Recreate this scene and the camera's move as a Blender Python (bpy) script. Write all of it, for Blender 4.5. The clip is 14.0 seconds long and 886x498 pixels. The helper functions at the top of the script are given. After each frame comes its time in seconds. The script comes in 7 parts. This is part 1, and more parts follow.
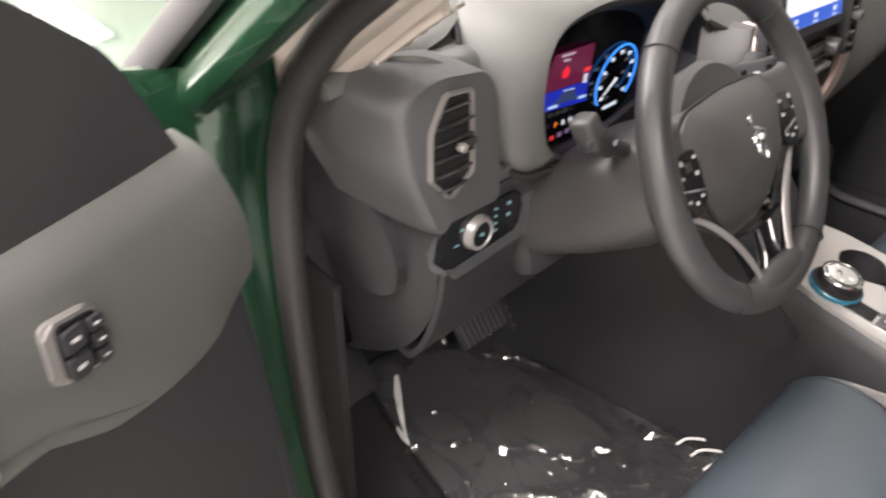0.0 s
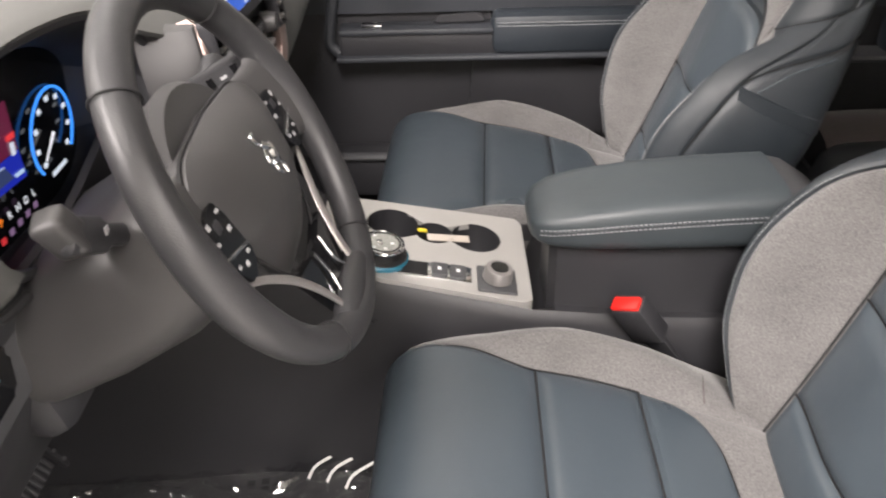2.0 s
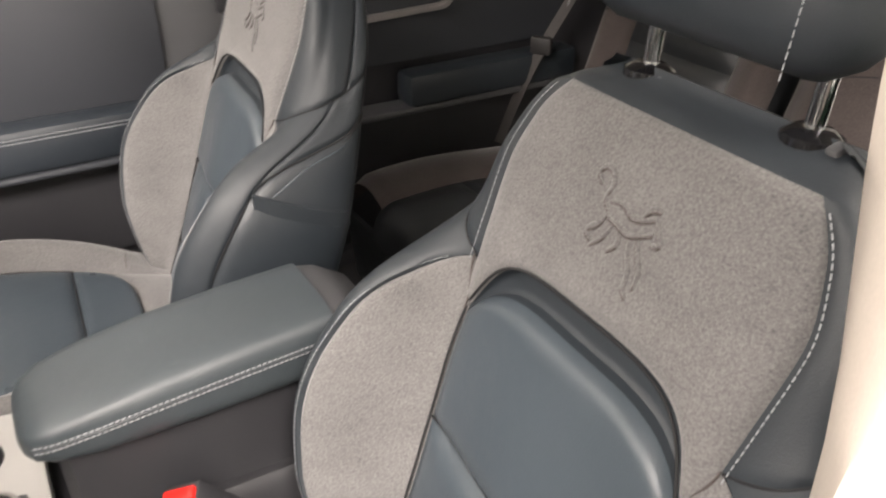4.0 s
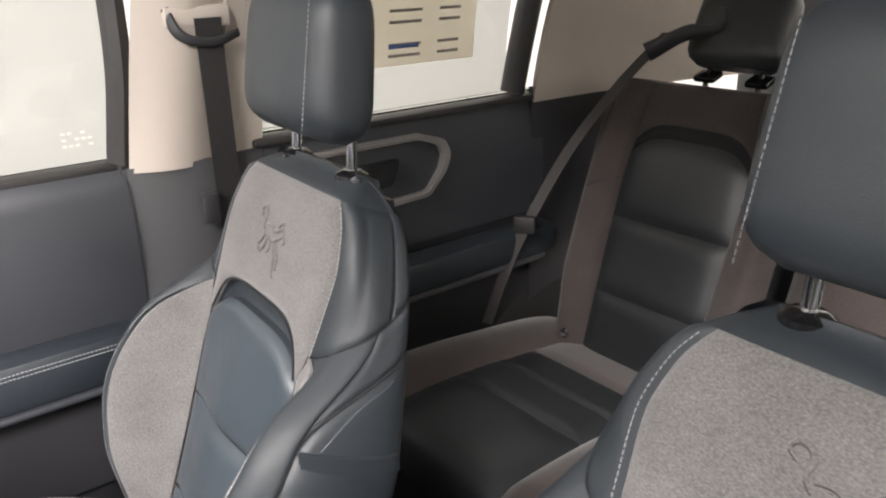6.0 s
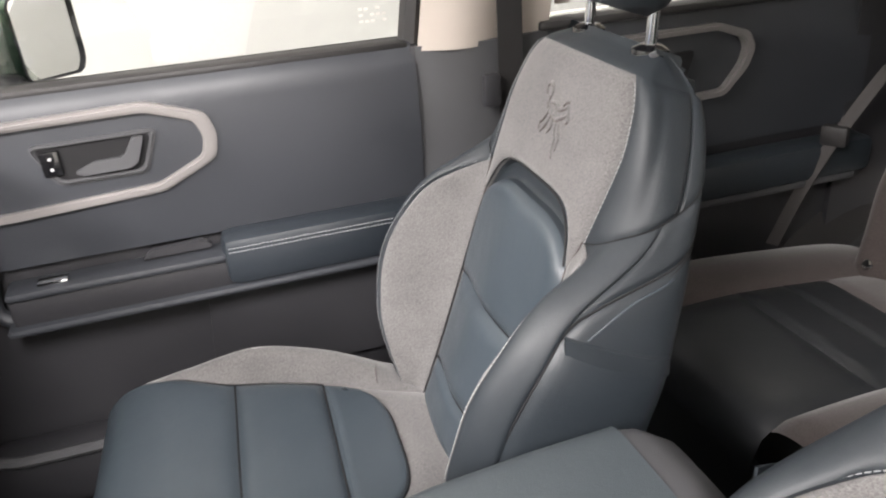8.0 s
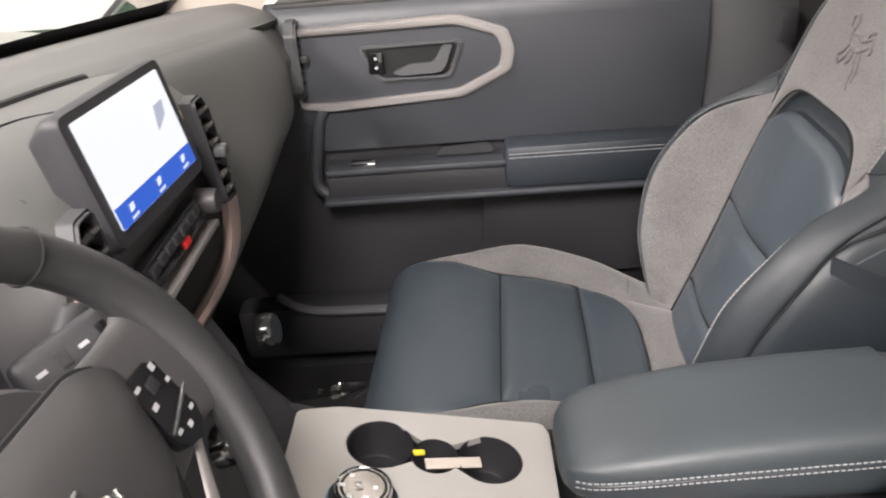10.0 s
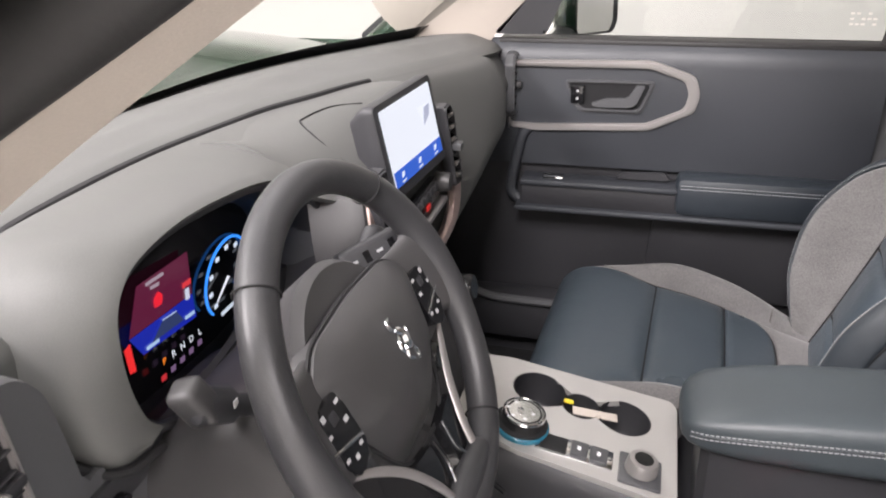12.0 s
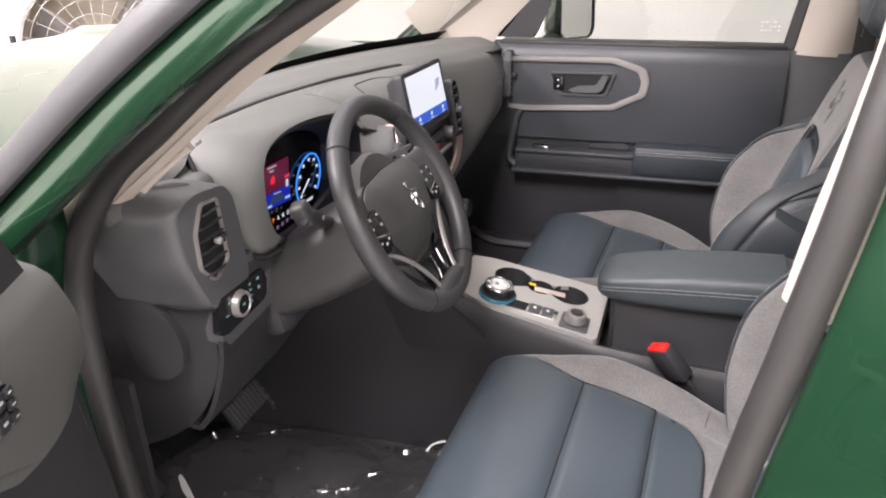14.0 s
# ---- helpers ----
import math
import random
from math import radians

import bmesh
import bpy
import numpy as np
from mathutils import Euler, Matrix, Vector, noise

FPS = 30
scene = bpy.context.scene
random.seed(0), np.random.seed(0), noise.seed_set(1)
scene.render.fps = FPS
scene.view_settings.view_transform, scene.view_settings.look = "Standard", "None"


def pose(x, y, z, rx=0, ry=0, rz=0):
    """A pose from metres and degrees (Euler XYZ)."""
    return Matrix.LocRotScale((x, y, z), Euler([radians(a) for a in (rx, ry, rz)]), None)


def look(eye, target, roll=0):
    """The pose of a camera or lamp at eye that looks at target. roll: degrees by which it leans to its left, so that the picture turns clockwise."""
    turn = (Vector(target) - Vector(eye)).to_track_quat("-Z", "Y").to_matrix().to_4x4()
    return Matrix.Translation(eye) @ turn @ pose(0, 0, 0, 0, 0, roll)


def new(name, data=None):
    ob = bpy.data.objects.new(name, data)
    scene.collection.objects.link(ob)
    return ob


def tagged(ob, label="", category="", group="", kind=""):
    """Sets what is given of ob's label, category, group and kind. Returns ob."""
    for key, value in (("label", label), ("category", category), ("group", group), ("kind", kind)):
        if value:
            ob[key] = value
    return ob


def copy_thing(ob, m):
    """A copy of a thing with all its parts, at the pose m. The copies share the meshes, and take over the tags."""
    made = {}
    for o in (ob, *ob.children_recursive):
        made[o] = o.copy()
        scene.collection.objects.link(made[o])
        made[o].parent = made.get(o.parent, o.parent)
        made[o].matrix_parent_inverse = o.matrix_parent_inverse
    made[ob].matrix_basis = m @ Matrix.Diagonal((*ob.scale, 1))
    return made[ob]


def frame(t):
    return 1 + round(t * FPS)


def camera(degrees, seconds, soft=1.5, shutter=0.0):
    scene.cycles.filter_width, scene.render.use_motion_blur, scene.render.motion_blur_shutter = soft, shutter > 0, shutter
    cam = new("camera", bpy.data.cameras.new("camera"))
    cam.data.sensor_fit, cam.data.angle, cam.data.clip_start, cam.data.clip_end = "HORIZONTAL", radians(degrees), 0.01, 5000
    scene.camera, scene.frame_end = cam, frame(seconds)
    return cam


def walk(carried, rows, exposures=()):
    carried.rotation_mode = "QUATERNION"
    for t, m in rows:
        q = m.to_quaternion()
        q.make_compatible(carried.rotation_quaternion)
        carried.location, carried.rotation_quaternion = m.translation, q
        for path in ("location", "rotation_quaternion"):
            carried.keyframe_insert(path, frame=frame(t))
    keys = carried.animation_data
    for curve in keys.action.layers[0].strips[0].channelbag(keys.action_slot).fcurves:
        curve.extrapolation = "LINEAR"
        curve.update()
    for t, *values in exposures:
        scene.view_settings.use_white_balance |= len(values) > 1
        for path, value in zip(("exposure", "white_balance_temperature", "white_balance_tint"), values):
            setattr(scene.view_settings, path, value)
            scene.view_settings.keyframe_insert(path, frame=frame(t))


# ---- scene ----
cam = camera(59.9, 14.0, 2.0, 0.25)
PATH = [
    (0, (-1.117, -0.268, 1.407), (0.103, 0.879, 0.313), 0.7),
    (0.5, (-0.991, -0.248, 1.402), (0.425, 0.664, 0.324), 0.3),
    (1, (-0.941, -0.206, 1.396), (0.62, 0.413, 0.31), 0.2),
    (1.5, (-0.94, -0.157, 1.39), (0.699, 0.154, 0.287), -0.8),
    (2, (-0.951, -0.157, 1.373), (0.7, -0.139, 0.244), -1.5),
    (2.5, (-0.931, -0.187, 1.347), (0.684, -0.435, 0.194), -1.1),
    (3, (-0.861, -0.246, 1.335), (0.699, -0.714, 0.174), -0.8),
    (3.5, (-0.805, -0.307, 1.342), (0.707, -0.976, 0.218), -0.4),
    (4, (-0.771, -0.335, 1.373), (0.694, -1.221, 0.339), 0.3),
    (4.2, (-0.749, -0.351, 1.382), (0.7, -1.305, 0.387), -0.2),
    (6.3, (-0.544, -0.267, 1.428), (0.962, -1.399, 0.755), -2.1),
    (6.5, (-0.526, -0.269, 1.425), (1.02, -1.333, 0.734), -2.4),
    (7, (-0.507, -0.277, 1.409), (1.123, -1.162, 0.662), -3.0),
    (7.5, (-0.51, -0.274, 1.389), (1.18, -0.975, 0.582), -3.4),
    (8, (-0.526, -0.266, 1.37), (1.194, -0.792, 0.496), -4.0),
    (8.2, (-0.537, -0.265, 1.363), (1.191, -0.729, 0.468), -4.1),
    (10.3, (-0.656, -0.182, 1.364), (1.102, -0.016, 0.425), -4.5),
    (10.5, (-0.665, -0.172, 1.379), (1.092, 0.043, 0.448), -4.1),
    (11, (-0.718, -0.141, 1.408), (1.036, 0.179, 0.503), -3.1),
    (11.5, (-0.809, -0.145, 1.425), (0.937, 0.267, 0.541), -2.2),
    (12, (-0.899, -0.196, 1.432), (0.833, 0.299, 0.563), -1.7),
    (12.5, (-1.016, -0.28, 1.443), (0.704, 0.266, 0.581), -1.5),
    (13, (-1.137, -0.326, 1.46), (0.58, 0.245, 0.607), -1.6),
    (13.5, (-1.285, -0.345, 1.476), (0.438, 0.229, 0.638), -1.8),
    (14, (-1.405, -0.401, 1.488), (0.32, 0.182, 0.659), -1.8),
]
walk(cam, [(t, look(eye, target, roll)) for t, eye, target, roll in PATH], [(0, 0.14, 6650, 12), (1, 0.02, 6600, 11), (2, 0.02, 6700, 11), (3, 0.14, 6800, 11), (4, 0.2, 6950, 11), (6.5, 0.26, 6450, 10), (8.2, 0.3, 6450, 10), (10.5, -0.02, 6650, 12), (11.5, -0.08, 6450, 12), (12.5, -0.1, 6350, 14), (13.5, -0.12, 6250, 16), (14, -0.12, 6450, 15)])

# ---------- world and light ----------
world = bpy.data.worlds.new("world")
scene.world = world
world.use_nodes = True
world.node_tree.nodes["Background"].inputs[0].default_value = (1.0, 0.98, 0.95, 1)
world.node_tree.nodes["Background"].inputs[1].default_value = 0.15
LAMP = 120.0  # watts of each ceiling panel


def area_lamp(name, eye, target, sx, sy, watts, colour):
    data = bpy.data.lights.new(name, "AREA")
    data.shape, data.size, data.size_y, data.energy, data.color = "RECTANGLE", sx, sy, watts, colour
    ob = new(name, data)
    ob.matrix_world = look(eye, target)
    return ob


# ---------- materials ----------
def nodes_of(name):
    m = bpy.data.materials.new(name)
    m.use_nodes = True
    nt = m.node_tree
    return m, nt, nt.nodes["Principled BSDF"]


def surface(name, colour, rough=0.5, metal=0.0, grain=400.0, bump=0.15, vary=0.08, blot=6.0, coat=0.0, spec=0.5, rough_vary=0.08, dist=0.001):
    """Base colour with fine grain relief and broad uneven tone and gloss."""
    m, nt, b = nodes_of(name)
    tc = nt.nodes.new("ShaderNodeTexCoord")
    big = nt.nodes.new("ShaderNodeTexNoise")
    big.inputs["Scale"].default_value, big.inputs["Detail"].default_value = blot, 5
    fine = nt.nodes.new("ShaderNodeTexNoise")
    fine.inputs["Scale"].default_value, fine.inputs["Detail"].default_value = grain, 3
    for n in (big, fine):
        nt.links.new(tc.outputs["Object"], n.inputs["Vector"])
    ramp = nt.nodes.new("ShaderNodeMapRange")
    ramp.inputs["From Min"].default_value, ramp.inputs["From Max"].default_value = 0.3, 0.7
    ramp.inputs["To Min"].default_value, ramp.inputs["To Max"].default_value = 1 - vary, 1 + vary
    nt.links.new(big.outputs["Fac"], ramp.inputs["Value"])
    ramp2 = nt.nodes.new("ShaderNodeMapRange")
    ramp2.inputs["From Min"].default_value, ramp2.inputs["From Max"].default_value = 0.3, 0.7
    ramp2.inputs["To Min"].default_value, ramp2.inputs["To Max"].default_value = 1 - vary * 0.8, 1 + vary * 0.8
    nt.links.new(fine.outputs["Fac"], ramp2.inputs["Value"])
    mul = nt.nodes.new("ShaderNodeMath")
    mul.operation = "MULTIPLY"
    nt.links.new(ramp.outputs[0], mul.inputs[0])
    nt.links.new(ramp2.outputs[0], mul.inputs[1])
    mix = nt.nodes.new("ShaderNodeVectorMath")
    mix.operation = "SCALE"
    mix.inputs[0].default_value = colour
    nt.links.new(mul.outputs[0], mix.inputs["Scale"])
    nt.links.new(mix.outputs[0], b.inputs["Base Color"])
    rr = nt.nodes.new("ShaderNodeMapRange")
    rr.inputs["From Min"].default_value, rr.inputs["From Max"].default_value = 0.3, 0.7
    rr.inputs["To Min"].default_value, rr.inputs["To Max"].default_value = max(0.02, rough - rough_vary), min(1, rough + rough_vary)
    nt.links.new(big.outputs["Fac"], rr.inputs["Value"])
    nt.links.new(rr.outputs[0], b.inputs["Roughness"])
    b.inputs["Metallic"].default_value = metal
    b.inputs["Coat Weight"].default_value = coat
    b.inputs["Specular IOR Level"].default_value = spec
    if bump:
        bp = nt.nodes.new("ShaderNodeBump")
        bp.inputs["Strength"].default_value, bp.inputs["Distance"].default_value = bump, dist
        nt.links.new(fine.outputs["Fac"], bp.inputs["Height"])
        nt.links.new(bp.outputs[0], b.inputs["Normal"])
    return m


def leather(name, colour, rough=0.42):
    """Pebbled hide: cells for the grain, broad tone for wear."""
    m = surface(name, colour, rough, grain=900, bump=0.0, vary=0.06, blot=5)
    nt = m.node_tree
    b = nt.nodes["Principled BSDF"]
    tc = nt.nodes["Texture Coordinate"]
    cells = nt.nodes.new("ShaderNodeTexVoronoi")
    cells.inputs["Scale"].default_value = 700
    nt.links.new(tc.outputs["Object"], cells.inputs["Vector"])
    soft = nt.nodes.new("ShaderNodeTexNoise")
    soft.inputs["Scale"].default_value, soft.inputs["Detail"].default_value = 22, 3
    nt.links.new(tc.outputs["Object"], soft.inputs["Vector"])
    b1, b2 = nt.nodes.new("ShaderNodeBump"), nt.nodes.new("ShaderNodeBump")
    b1.inputs["Strength"].default_value, b1.inputs["Distance"].default_value = 0.2, 0.0006
    b2.inputs["Strength"].default_value, b2.inputs["Distance"].default_value = 0.25, 0.004
    nt.links.new(cells.outputs["Distance"], b1.inputs["Height"])
    nt.links.new(soft.outputs["Fac"], b2.inputs["Height"])
    nt.links.new(b2.outputs[0], b1.inputs["Normal"])
    nt.links.new(b1.outputs[0], b.inputs["Normal"])
    return m


def melange(name, dark, light):
    """Felted cloth of mixed light and dark fibres."""
    m, nt, b = nodes_of(name)
    tc = nt.nodes.new("ShaderNodeTexCoord")
    mp = nt.nodes.new("ShaderNodeMapping")
    mp.inputs["Scale"].default_value = (1.0, 1.0, 1.7)
    nt.links.new(tc.outputs["Object"], mp.inputs["Vector"])
    a, c = nt.nodes.new("ShaderNodeTexNoise"), nt.nodes.new("ShaderNodeTexNoise")
    a.inputs["Scale"].default_value, a.inputs["Detail"].default_value, a.inputs["Roughness"].default_value = 380, 5, 0.66
    c.inputs["Scale"].default_value, c.inputs["Detail"].default_value = 12, 3
    for n in (a, c):
        nt.links.new(mp.outputs[0], n.inputs["Vector"])
    ramp = nt.nodes.new("ShaderNodeValToRGB")
    ramp.color_ramp.elements[0].position, ramp.color_ramp.elements[1].position = 0.30, 0.72
    ramp.color_ramp.elements[0].color, ramp.color_ramp.elements[1].color = (*dark, 1), (*light, 1)
    add = nt.nodes.new("ShaderNodeMath")
    add.operation = "MULTIPLY_ADD"
    add.inputs[1].default_value, add.inputs[2].default_value = 0.25, -0.125
    nt.links.new(c.outputs["Fac"], add.inputs[0])
    sm = nt.nodes.new("ShaderNodeMath")
    nt.links.new(a.outputs["Fac"], sm.inputs[0])
    nt.links.new(add.outputs[0], sm.inputs[1])
    nt.links.new(sm.outputs[0], ramp.inputs["Fac"])
    nt.links.new(ramp.outputs[0], b.inputs["Base Color"])
    b.inputs["Roughness"].default_value = 0.9
    b.inputs["Specular IOR Level"].default_value = 0.2
    b.inputs["Sheen Weight"].default_value = 0.3
    bp = nt.nodes.new("ShaderNodeBump")
    bp.inputs["Strength"].default_value, bp.inputs["Distance"].default_value = 0.3, 0.0008
    nt.links.new(a.outputs["Fac"], bp.inputs["Height"])
    nt.links.new(bp.outputs[0], b.inputs["Normal"])
    return m


def glow(name, colour, strength):
    m, nt, b = nodes_of(name)
    b.inputs["Base Color"].default_value = (0.01, 0.01, 0.012, 1)
    b.inputs["Roughness"].default_value = 0.2
    b.inputs["Emission Color"].default_value = (*colour, 1)
    b.inputs["Emission Strength"].default_value = strength
    return m


def clear_glass(name, tint=(0.93, 0.97, 0.95), rough=0.0, shine=0.04, edge=0.18):
    m, nt, b = nodes_of(name)
    tr = nt.nodes.new("ShaderNodeBsdfTransparent")
    tr.inputs[0].default_value = (*tint, 1)
    gl = nt.nodes.new("ShaderNodeBsdfGlossy")
    gl.inputs["Roughness"].default_value = rough
    fr = nt.nodes.new("ShaderNodeLayerWeight")
    fr.inputs[0].default_value = 0.5
    pw = nt.nodes.new("ShaderNodeMath")
    pw.operation = "POWER"
    pw.inputs[1].default_value = 5
    nt.links.new(fr.outputs["Facing"], pw.inputs[0])
    ad = nt.nodes.new("ShaderNodeMath")
    ad.operation = "MULTIPLY_ADD"
    ad.inputs[1].default_value, ad.inputs[2].default_value = edge, shine
    nt.links.new(pw.outputs[0], ad.inputs[0])
    mx = nt.nodes.new("ShaderNodeMixShader")
    nt.links.new(ad.outputs[0], mx.inputs[0])
    nt.links.new(tr.outputs[0], mx.inputs[1])
    nt.links.new(gl.outputs[0], mx.inputs[2])
    nt.links.new(mx.outputs[0], nt.nodes["Material Output"].inputs["Surface"])
    return m


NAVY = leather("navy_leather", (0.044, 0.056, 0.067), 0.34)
ARM_HIDE = leather("door_arm_leather", (0.019, 0.024, 0.030), 0.45)
# the pad leather again, darkened for shade on edges, shoulders and head restraints
NAVY_SHADED = leather("shaded_navy_leather", (0.019, 0.024, 0.029), 0.52)
LID_HIDE = leather("armrest_leather", (0.034, 0.042, 0.047), 0.46)
# darker still: shade on the back's sides and in its recess is in this colour
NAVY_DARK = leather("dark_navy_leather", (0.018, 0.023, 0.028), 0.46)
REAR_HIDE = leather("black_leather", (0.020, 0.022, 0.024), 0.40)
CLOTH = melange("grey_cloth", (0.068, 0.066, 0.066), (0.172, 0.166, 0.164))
# front cloth made darker and browner: dim, warm rear light put into the colour
CLOTH_REAR = melange("warm_dim_cloth", (0.036, 0.029, 0.028), (0.075, 0.062, 0.058))
THREAD = surface("pale_thread", (0.26, 0.27, 0.28), 0.8, grain=2000, bump=0)
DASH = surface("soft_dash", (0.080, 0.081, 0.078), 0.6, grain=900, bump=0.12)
# trim colour darkened to offset the strong light on the shut doors
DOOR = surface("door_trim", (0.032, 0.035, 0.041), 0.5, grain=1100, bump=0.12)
PLASTIC = surface("charcoal_plastic", (0.062, 0.063, 0.067), 0.5, grain=1100, bump=0.12)
PLASTIC_MID = surface("dark_charcoal_plastic", (0.036, 0.035, 0.036), 0.52, grain=1000, bump=0.12)
PLASTIC_LOW = surface("black_plastic", (0.023, 0.023, 0.026), 0.55, grain=900, bump=0.12)
VENT_BLACK = surface("vent_black", (0.010, 0.010, 0.011), 0.55, grain=600, bump=0.05)
GLOSS = surface("gloss_black", (0.008, 0.008, 0.009), 0.12, grain=300, bump=0, rough_vary=0.04)
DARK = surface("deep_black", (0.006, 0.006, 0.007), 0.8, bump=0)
SATIN = surface("satin_bezel", (0.30, 0.285, 0.28), 0.38, metal=0.55, grain=1500, bump=0.02)
CHROME = surface("chrome", (0.75, 0.76, 0.78), 0.09, metal=1.0, bump=0, rough_vary=0.03, vary=0.02)
SILVER = surface("console_silver", (0.42, 0.41, 0.395), 0.45, metal=0.35, grain=1500, bump=0.02)
# silver satin, with its red reflection put into the base colour
PINK_SATIN = surface("pink_lit_satin", (0.55, 0.42, 0.38), 0.34, metal=0.7, bump=0.02)
WHEEL = leather("wheel_leather", (0.030, 0.030, 0.032), 0.46)
HUB = surface("wheel_hub", (0.042, 0.041, 0.042), 0.5, grain=900, bump=0.1)
TRIM = surface("beige_trim", (0.43, 0.385, 0.34), 0.8, grain=700, bump=0.1, vary=0.04)
PAINT = surface("green_paint", (0.011, 0.045, 0.022), 0.26, metal=0.45, grain=1800, bump=0, coat=1.0, vary=0.05, blot=2.0)
WEBBING = surface("belt_webbing", (0.028, 0.025, 0.024), 0.7, grain=900, bump=0.3)
RUBBER = surface("black_rubber", (0.018, 0.017, 0.017), 0.6, grain=300, bump=0.1)
CARPET = surface("black_carpet", (0.012, 0.012, 0.013), 0.95, grain=700, bump=0.6, vary=0.3, dist=0.003)
RED = surface("red_button", (0.75, 0.02, 0.015), 0.35, bump=0)
WHITE = surface("white_wall", (0.82, 0.81, 0.78), 0.85, grain=60, bump=0.05, vary=0.03, blot=1.2)
FLOOR = surface("showroom_floor", (0.55, 0.54, 0.52), 0.35, grain=80, bump=0.03, vary=0.08, blot=1.5)
PAPER = surface("sticker_paper", (0.70, 0.65, 0.54), 0.8, bump=0, vary=0.03)
paper_out = PAPER.node_tree.nodes["Material Output"]
through_light = PAPER.node_tree.nodes.new("ShaderNodeBsdfTranslucent")
through_light.inputs[0].default_value = (0.70, 0.64, 0.52, 1)
paper_mix = PAPER.node_tree.nodes.new("ShaderNodeMixShader")
PAPER.node_tree.links.new(PAPER.node_tree.nodes["Principled BSDF"].outputs[0], paper_mix.inputs[1])
PAPER.node_tree.links.new(through_light.outputs[0], paper_mix.inputs[2])
PAPER.node_tree.links.new(paper_mix.outputs[0], paper_out.inputs["Surface"])
INK = surface("sticker_ink", (0.25, 0.22, 0.19), 0.8, bump=0)
MIRROR = surface("mirror_glass", (0.85, 0.86, 0.86), 0.02, metal=1.0, bump=0, rough_vary=0.01, vary=0.01)
GLASS = clear_glass("window_glass", (0.44, 0.455, 0.450))
GREY_MARK = surface("grey_marking", (0.42, 0.42, 0.43), 0.5, bump=0)
WHITE_MARK = surface("white_marking", (0.75, 0.76, 0.78), 0.5, bump=0)


# ---------- mesh tools ----------
def link(name, bm, material, parent=None, label="", smooth=True):
    me = bpy.data.meshes.new(name)
    bmesh.ops.recalc_face_normals(bm, faces=bm.faces)
    bm.to_mesh(me)
    bm.free()
    me.materials.append(material)
    if smooth:
        me.polygons.foreach_set("use_smooth", [True] * len(me.polygons))
        me.set_sharp_from_angle(angle=radians(38))
    ob = new(name, me)
    if parent:
        ob.parent = parent
    return tagged(ob, label)


def part(name, bm, material, parent, label=""):
    return link(name, bm, material, parent, label)


def thing(name, label, category, group="", kind="", at=(0, 0, 0)):
    ob = new(name)
    ob.location = at
    ob.empty_display_size = 0.05
    return tagged(ob, label, category, group, kind)


def rbox(c, s, bevel=0.004, turn=(0, 0, 0), seg=2, bm=None):
    """A box of full size s about c, with rounded edges, turned by degrees."""
    own = bmesh.new()
    bmesh.ops.create_cube(own, size=1.0, matrix=Matrix.Diagonal((*s, 1)))
    if bevel:
        bmesh.ops.bevel(own, geom=own.edges[:], offset=min(bevel, 0.48 * min(s)), segments=seg, affect="EDGES", profile=0.5)
    own.transform(pose(*c, *turn))
    return merge(bm, own)


def merge(bm, own):
    if bm is None:
        return own
    me = bpy.data.meshes.new("tmp")
    own.to_mesh(me)
    own.free()
    bm.from_mesh(me)
    bpy.data.meshes.remove(me)
    return bm


def catmull(pts, n, closed=False):
    """n points along a smooth curve through pts."""
    p = [np.array(q, float) for q in pts]
    k = len(p)
    out = []
    total = k if closed else k - 1
    for i in range(n):
        t = i / (n if closed else n - 1) * total
        j = min(int(t), total - 1)
        f = t - j
        if closed:
            a, b, c, d = p[(j - 1) % k], p[j % k], p[(j + 1) % k], p[(j + 2) % k]
        else:
            b, c = p[j], p[j + 1]
            a = p[j - 1] if j > 0 else 2 * b - c
            d = p[j + 2] if j + 2 < k else 2 * c - b
        out.append(0.5 * (2 * b + (c - a) * f + (2 * a - 5 * b + 4 * c - d) * f * f + (3 * b - 3 * c + d - a) * f**3))
    return [Vector(q) for q in out]


def tube(pts, r, seg=10, closed=False, flat=1.0, bm=None):
    """A round bar along pts; r a number or one for each point; flat squeezes it along its second axis."""
    own = bmesh.new()
    pts = [Vector(p) for p in pts]
    n = len(pts)
    rings, up = [], None
    for i, p in enumerate(pts):
        a = pts[(i - 1) % n] if closed or i > 0 else p
        b = pts[(i + 1) % n] if closed or i < n - 1 else p
        d = (b - a).normalized()
        if up is None:
            up = d.orthogonal().normalized()
        up = (up - d * up.dot(d)).normalized()
        side = d.cross(up)
        rr = r[i] if isinstance(r, (list, tuple)) else r
        rings.append([own.verts.new(p + rr * (math.cos(2 * math.pi * k / seg) * up + flat * math.sin(2 * math.pi * k / seg) * side)) for k in range(seg)])
    for i in range(n if closed else n - 1):
        a, b = rings[i], rings[(i + 1) % n]
        for k in range(seg):
            own.faces.new((a[k], a[(k + 1) % seg], b[(k + 1) % seg], b[k]))
    if not closed:
        own.faces.new(rings[0])
        own.faces.new(rings[-1])
    return merge(bm, own)


def loft(rings, cap=True, closed=True, bm=None):
    """A skin over rings of equally many points."""
    own = bmesh.new()
    vs = [[own.verts.new(p) for p in ring] for ring in rings]
    n = len(rings[0])
    for a, b in zip(vs, vs[1:]):
        for k in range(n if closed else n - 1):
            own.faces.new((a[k], a[(k + 1) % n], b[(k + 1) % n], b[k]))
    if cap and closed:
        own.faces.new(vs[0])
        own.faces.new(vs[-1])
    return merge(bm, own)


